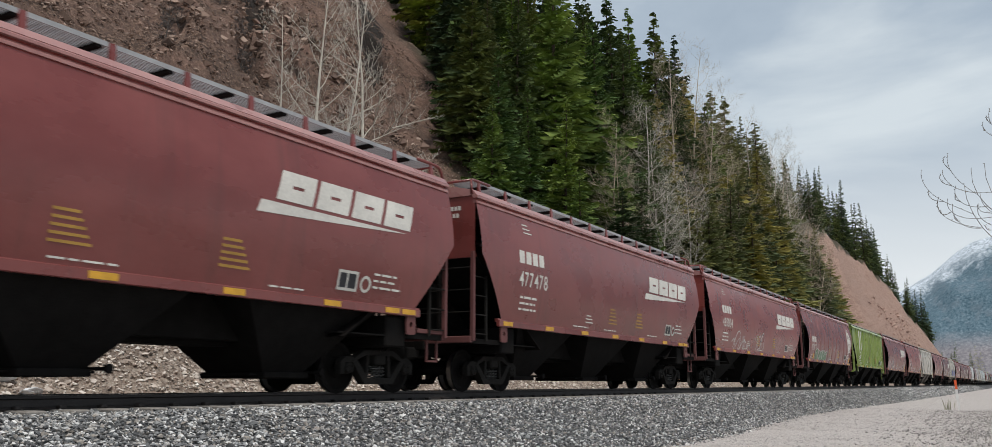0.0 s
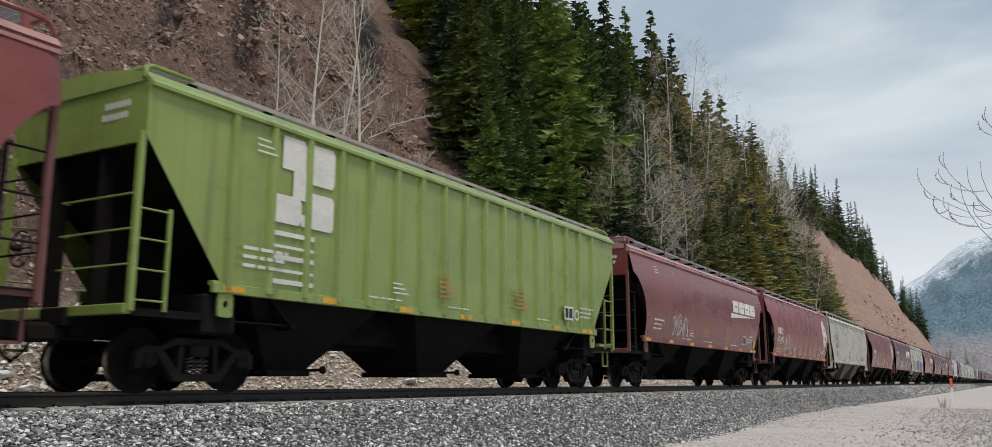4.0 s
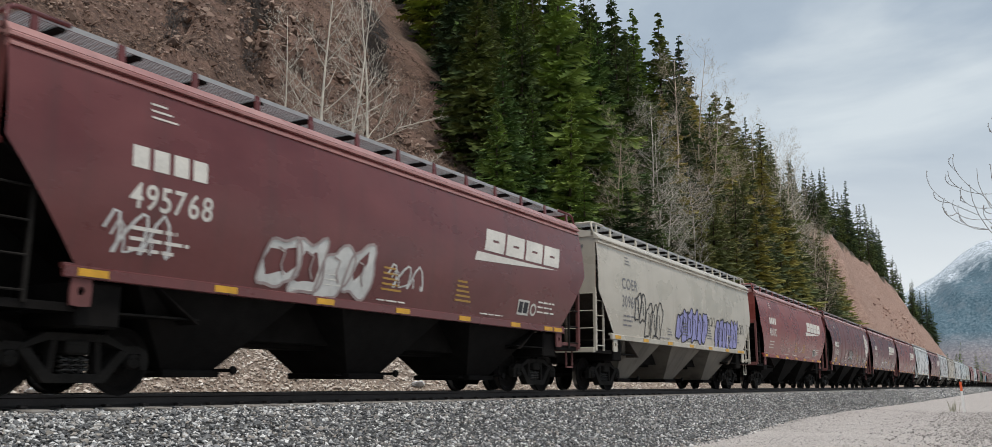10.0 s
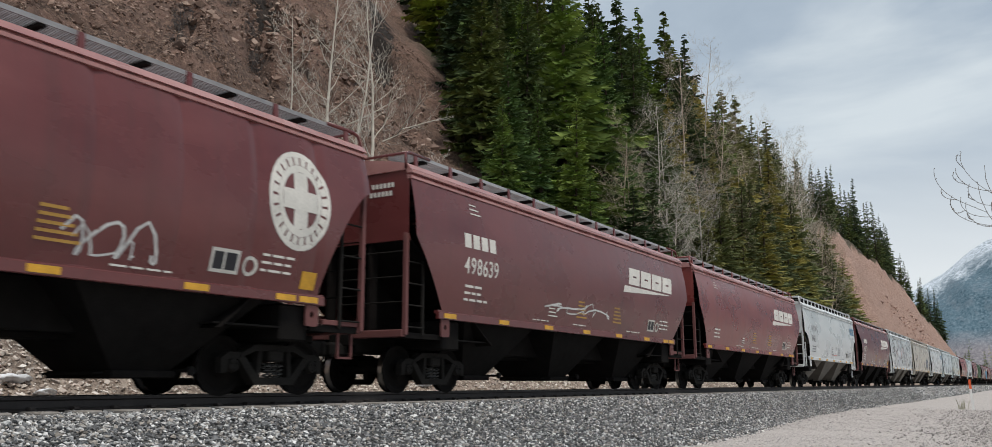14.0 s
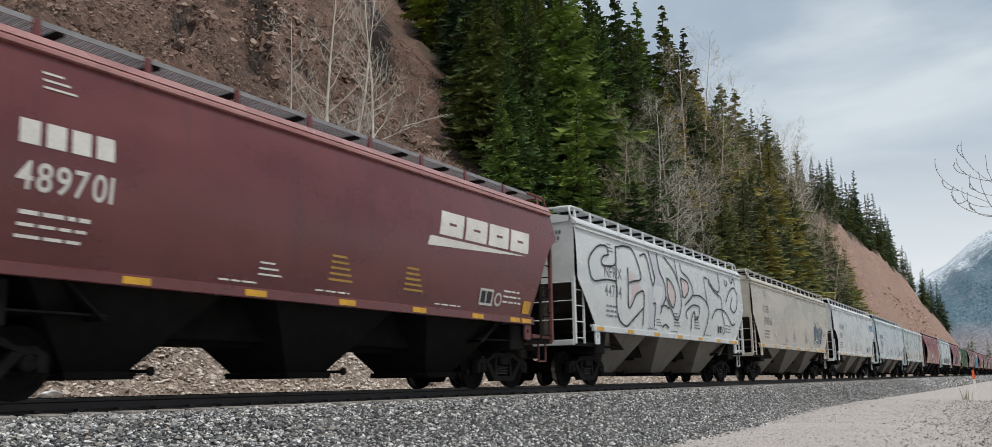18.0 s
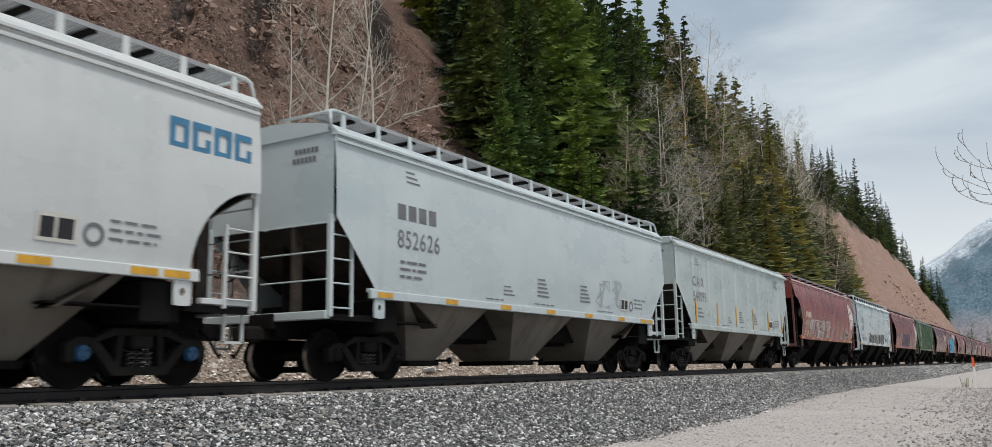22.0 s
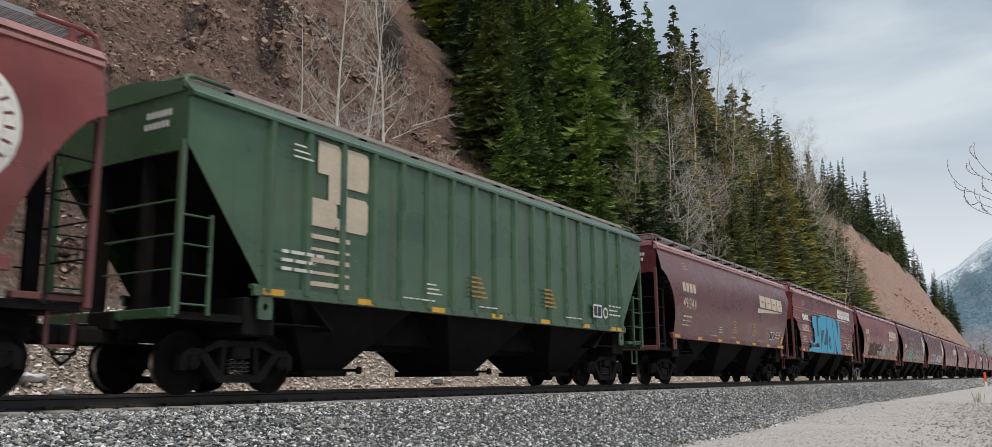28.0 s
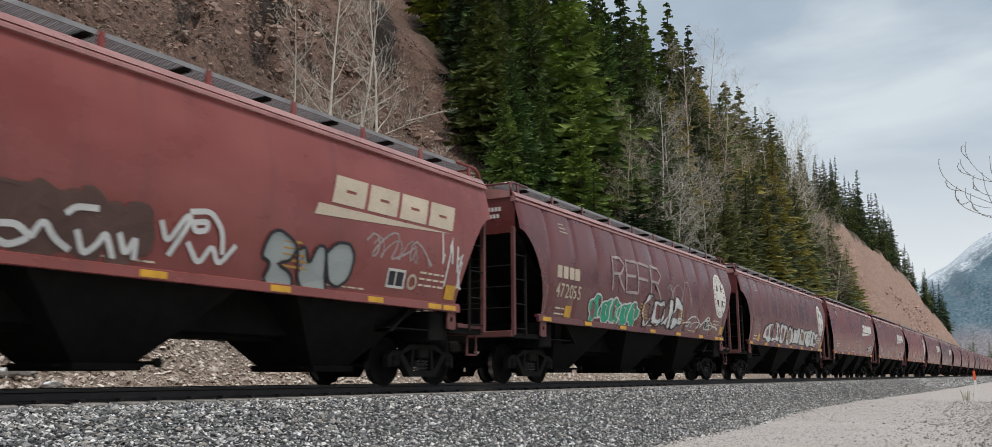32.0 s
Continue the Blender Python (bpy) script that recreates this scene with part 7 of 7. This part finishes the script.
SPRAYED = [
    # car, from its far end: left, right, foot, top, letters, manner, fill, line
    (2, -13.47, -10.68, 1.55, 2.49, 4, "tag", "chalk", ""),
    (2, -9.68, -7.86, 1.68, 2.6, 3, "tag", "chalk", ""),
    (3, -13.85, -10.35, 1.52, 2.22, 5, "bubble", "moss", "chalk"),
    (3, -10.1, -9.1, 1.6, 2.4, 3, "wild", "ghost", ""),
    (5, -13.05, -11.16, 1.75, 2.69, 4, "tag", "chalk", ""),
    (6, -13.18, -11.13, 1.84, 2.72, 4, "tag", "chalk", ""),
    (9, -11.84, -9.15, 1.61, 2.60, 4, "bubble", "bare", "ghost"),
    (9, -14.74, -13.58, 1.84, 2.53, 3, "tag", "chalk", ""),
    (9, -8.68, -7.44, 1.96, 2.5, 3, "tag", "chalk", ""),
    (10, -9.79, -6.37, 1.63, 2.88, 6, "bubble", "violet", "ink"),
    (10, -5.3, -2.2, 1.55, 2.75, 6, "bubble", "violet", "ink"),
    (10, -13.65, -12.83, 2.03, 3.04, 2, "bubble", "", "ink"),
    (10, -12.76, -11.31, 1.6, 2.76, 3, "bubble", "", "ink"),
    (10, -6.38, -5.19, 2.38, 2.81, 3, "tag", "ink", ""),
    (10, -2.27, -1.1, 2.26, 2.78, 3, "tag", "ink", ""),
    (11, -7.7, -5.86, 1.89, 2.33, 2, "tag", "chalk", ""),
    (12, -9.77, -8.33, 1.94, 2.56, 3, "bubble", "chalk", "ink"),
    (12, -5.96, -4.4, 1.76, 2.39, 3, "tag", "chalk", ""),
    (12, -13.86, -13.08, 1.55, 1.7, 2, "tag", "chalk", ""),
    (13, -10.52, -6.25, 1.95, 2.47, 3, "tag", "chalk", ""),
    (17, -15.09, -13.10, 2.84, 4.00, "hooked_s", "drawn", "", "ink"),
    (17, -13.24, -11.06, 1.66, 4.13, "hooked_c", "drawn", "", "ink"),
    (17, -11.23, -8.85, 1.73, 4.19, "curved_h", "drawn", "", "ink"),
    (17, -9.18, -7.64, 1.98, 4.17, "leaf_o", "drawn", "", "ink"),
    (17, -7.59, -6.38, 2.65, 4.1, "round_r", "drawn", "", "ink"),
    (17, -7.25, -4.6, 1.67, 3.13, "swept_e", "drawn", "", "ink"),
    (17, -5.05, -0.75, 2.18, 4.21, "star_end", "drawn", "", "ink"),
    (18, -3.98, -2.01, 1.85, 3.05, 4, "bubble", "navy", "chalk"),
    (18, -1.78, -1.01, 2.38, 2.79, 2, "tag", "ink", ""),
    (20, -5.56, -3.47, 1.84, 2.58, 3, "wild", "pale_grey", ""),
    (22, -14.06, -10.99, 1.55, 2.53, 8, "wild", "chalk", ""),
    (22, -12.27, -8.6, 1.56, 2.58, 8, "wild", "chalk", ""),
    (23, -11.62, -7.76, 1.55, 2.41, 5, "bubble", "ink", "chalk"),
    (23, -7.25, -4.31, 1.55, 2.44, 3, "bubble", "ink", "chalk"),
    (23, -14.67, -12.53, 1.72, 2.17, 4, "tag", "ink", ""),
    (24, -12.23, -6.76, 1.63, 2.87, "USER", "block", "cobalt", "red"),
    (27, -11.29, -5.05, 1.52, 3.5, "shade", "drawn", "", ""),
    (27, -13.46, -10.27, 1.5, 3.4, "tall_u", "drawn", "", ""),
    (27, -10.41, -8.62, 1.5, 3.55, "square_z", "drawn", "", ""),
    (27, -8.83, -7.04, 1.52, 3.52, "block_e", "drawn", "", ""),
    (27, -6.98, -4.64, 1.51, 3.52, "pointed_n", "drawn", "", ""),
    (28, -14.24, -8.82, 1.58, 2.50, 9, "bubble", "umber", "umber"),
    (28, -6.75, -5.94, 1.50, 2.48, "fat_z", "drawn", "", "ink"),
    (28, -6.00, -5.13, 1.50, 2.33, "fat_u", "drawn", "", "ink"),
    (28, -5.32, -4.58, 1.67, 2.46, "fat_o", "drawn", "", "ink"),
    (28, -10.85, -7.31, 1.69, 2.54, "white_scrawl", "drawn", "", "chalk"),
    (28, -4.31, -2.23, 2.3, 2.9, 4, "tag", "ghost", ""),
    (28, -1.95, -1.06, 1.97, 3.02, 2, "wild", "chalk", ""),
    (29, -11.99, -8.07, 2.55, 3.6, "REFR", "thin", "ghost", ""),
    (29, -7.53, -4.94, 2.5, 3.6, 3, "tag", "ghost", ""),
    (29, -13.25, -9.93, 1.61, 2.34, 5, "bubble", "emerald", "chalk"),
    (29, -9.49, -6.09, 1.65, 2.66, 4, "bubble", "chalk", "ink"),
    (29, -5.86, -1.92, 1.8, 2.32, 4, "tag", "chalk", ""),
    (30, -13.6, -2.8, 1.65, 2.55, 8, "bubble", "chalk", "ink"),
]


def rounded(path):
    """The same path with its corners eased."""
    for _ in range(2):
        out = [path[0]]
        for (a, b), (c, d) in zip(path, path[1:]):
            out += [(a * 0.8 + c * 0.2, b * 0.8 + d * 0.2), (a * 0.2 + c * 0.8, b * 0.2 + d * 0.8)]
        path = out + [path[-1]]
    return path


def spray(car, b, k):
    """The graffiti of one car, piece by piece, a fill and a line apiece."""
    for number, (c, y0, y1, z0, z1, what, manner, fill, line) in enumerate(SPRAYED):
        if c != k:
            continue
        r = random.Random(300 + number)
        y0, y1 = y0 + b.L / 2, y1 + b.L / 2
        w, h = y1 - y0, z1 - z0
        inner, outer = Geo(), Geo()
        if manner == "drawn":
            shapes, lines = DRAWN[what]
            flat = b.x(0, 2.20) + 0.05 if b.kind == "fluted" else None
            put = lambda q: (y0 + w * q[0], z0 + h * q[1])
            base = empty("graffiti_letter")
            base.parent = car
            base["label"] = "large sprayed graffiti letter"
            for i, (tone, shape) in enumerate(shapes):
                g = Geo()
                pts = [put(q) for q in shape]
                k0 = 0.004 + 0.0025 * i + (0.003 if what != "shade" else 0.0)
                g.add([((flat if flat else b.x(*q)) + k0, *q) for q in pts], [tuple(range(len(pts)))])
                part("graffiti_fill", g.mesh("graffiti_fill", M[tone]), base)
            for path in lines:
                g = Geo()
                stroke(g, [put(q) for q in rounded(path)], 0.085 if line == "chalk" else 0.055, b.x, 0.024)
                part("graffiti_line", g.mesh("graffiti_line", M[line]), base)
            continue
        if isinstance(what, str):
            n = len(what)
            pen = {"block": 0.30, "thin": 0.085}[manner] * min(h, 2.2 * w / n)
            for i, ch in enumerate(what):
                lw = w / n
                rise = r.uniform(-0.06, 0.06) * h
                for path in ALPHA[ch] if manner == "thin" else [rounded(q) for q in ALPHA[ch]]:
                    pts = [(y0 + i * lw + pen * 0.75 + (lw - pen * 1.5) * (a + 0.07 * (q - 0.5)), z0 + pen * 0.6 + (h - pen * 1.2) * q + rise * (a - 0.5)) for a, q in path]
                    stroke(inner, pts, pen, b.x, 0.018)
                    if line:
                        stroke(outer, pts, pen + 0.13, b.x, 0.006)
        elif manner == "bubble":
            base = empty("graffiti_piece")
            base.parent = car
            base["label"] = "sprayed graffiti piece of swollen letters"
            for i in range(what):
                lw = w / what
                o = bubble(r, y0 + (i + 0.5) * lw, (z0 + z1) / 2 + r.uniform(-0.05, 0.05) * h, lw * 1.12, h * r.uniform(0.82, 1.0))
                if fill:
                    part("graffiti_letter", Geo().add([(b.x(*p) + 0.006 + 0.0015 * i, *p) for p in o], [tuple(range(len(o)))]).mesh("graffiti_letter", M[fill]), base)
                rim, crease = Geo(), Geo()
                stroke(rim, o + o[:1], 0.05 if h > 0.6 else 0.035, b.x, 0.0165)
                part("graffiti_line", rim.mesh("graffiti_line", M[line]), base)
                cy, cz = y0 + (i + 0.5) * lw, (z0 + z1) / 2
                stroke(crease, [(cy - 0.12 * lw, cz + 0.22 * h), (cy + 0.10 * lw, cz + 0.18 * h), (cy + 0.02 * lw, cz - 0.05 * h), (cy + 0.14 * lw, cz - 0.2 * h)], 0.04, b.x, 0.0165)
                part("graffiti_line", crease.mesh("graffiti_line", M[line]), base)
            continue
        elif manner == "wild":
            for i in range(what * 3):
                a, q = r.uniform(y0, y1), r.uniform(z0, z1)
                pts = [(a + r.uniform(-0.5, 0.5) * w / 4, min(z1, max(z0, q + r.uniform(-0.6, 0.6) * h))) for _ in range(4)]
                stroke(inner, [(min(y1, max(y0, p)), s) for p, s in pts], r.uniform(0.025, 0.055), b.x, 0.006 + 0.0004 * i)
        else:
            stroke(inner, scribble(r, y0, z0, w, h, what), 0.045 if h > 0.5 else 0.03, b.x, 0.006)
            stroke(inner, scribble(r, y0 + 0.1 * w, z0, w * 0.7, h * 0.8, max(2, what - 1)), 0.03, b.x, 0.007)
        name = "graffiti_letters" if isinstance(what, str) else "graffiti_tag"
        if outer.v and line:
            base = part(name, outer.mesh(name, M[line]), car, label="sprayed graffiti outline")
            part("graffiti_fill", inner.mesh("graffiti_fill", M[fill]), base)["kind"] = "stuff"
            base["kind"] = "stuff"
        elif inner.v:
            part(name, inner.mesh(name, M[fill]), car, label="sprayed graffiti strokes")["kind"] = "stuff"


for k in range(57):
    if k < len(CARS):
        kind, paint, number, mark = CARS[k]
    else:
        paint = TAIL[k - len(CARS)]
        kind, number, mark = ("smooth" if k % 3 else "round") if paint.startswith("maroon") else "lease", "", ""
    near = (ENDS[k - 1] + WIDER.get(k, GAP)) if k else ENDS[0] - 16.4
    if k > 31:
        near = ENDS[k] - 16.6
    car, b = hopper(kind, near, ENDS[k], paint, label=look_of(kind, paint, number), detail=2 if k < 33 else 1)
    car.location = (TRACK, car["home"], RAIL)
    if k < 36:
        dress(car, b, 6 if kind == "panel" else 7, kind == "panel")
        stencil(car, b, k, kind, paint, number, mark)
        spray(car, b, k)
    if k == 19:
        # bearing caps of one truck in blue paint
        for t in car.children:
            if t.name.startswith("truck") and t.location.y > 0:
                for c in t.children:
                    if c.name.startswith("bearing_cap"):
                        c.data = PIECE["cap_blue"]
                        c["label"] = "blue-painted bearing cap"
    if k == 28:
        # one truck in silver paint
        for t in car.children:
            if t.name.startswith("truck") and t.location.y < 0:
                for c in t.children:
                    if c.name.startswith("side_frame") and c.location.x > 0:
                        c.data = PIECE["frame_silver"]
                        c["label"] = "silver-painted side frame"
    train.append(car)


def motions():
    """The train runs past at an even pace; its wheels turn with it."""
    for car in train:
        home = car["home"]
        walk(car, [(t, pose(TRACK, home - SPEED * t, RAIL)) for t in (0.0, 8.0, 16.0, 24.0, 32.0)])
        del car["home"]
    lead = {}
    step = SPEED / FPS / 0.4585
    for car in train:
        for t in car.children:
            if not t.name.startswith("truck"):
                continue
            for w in t.children:
                if not w.name.startswith("wheelset"):
                    continue
                a = round(w.location.y, 2)
                if a not in lead:
                    walk(w, [(i / FPS, Matrix.Translation((0, a, 0.4585)) @ Matrix.Rotation((step * i) % (2 * math.pi), 4, "X")) for i in range(int(32 * FPS) + 1)])
                    lead[a] = w
                else:
                    src = lead[a].animation_data
                    w.rotation_mode = "QUATERNION"
                    w.animation_data_create().action = src.action
                    w.animation_data.action_slot = src.action_slot


motions()
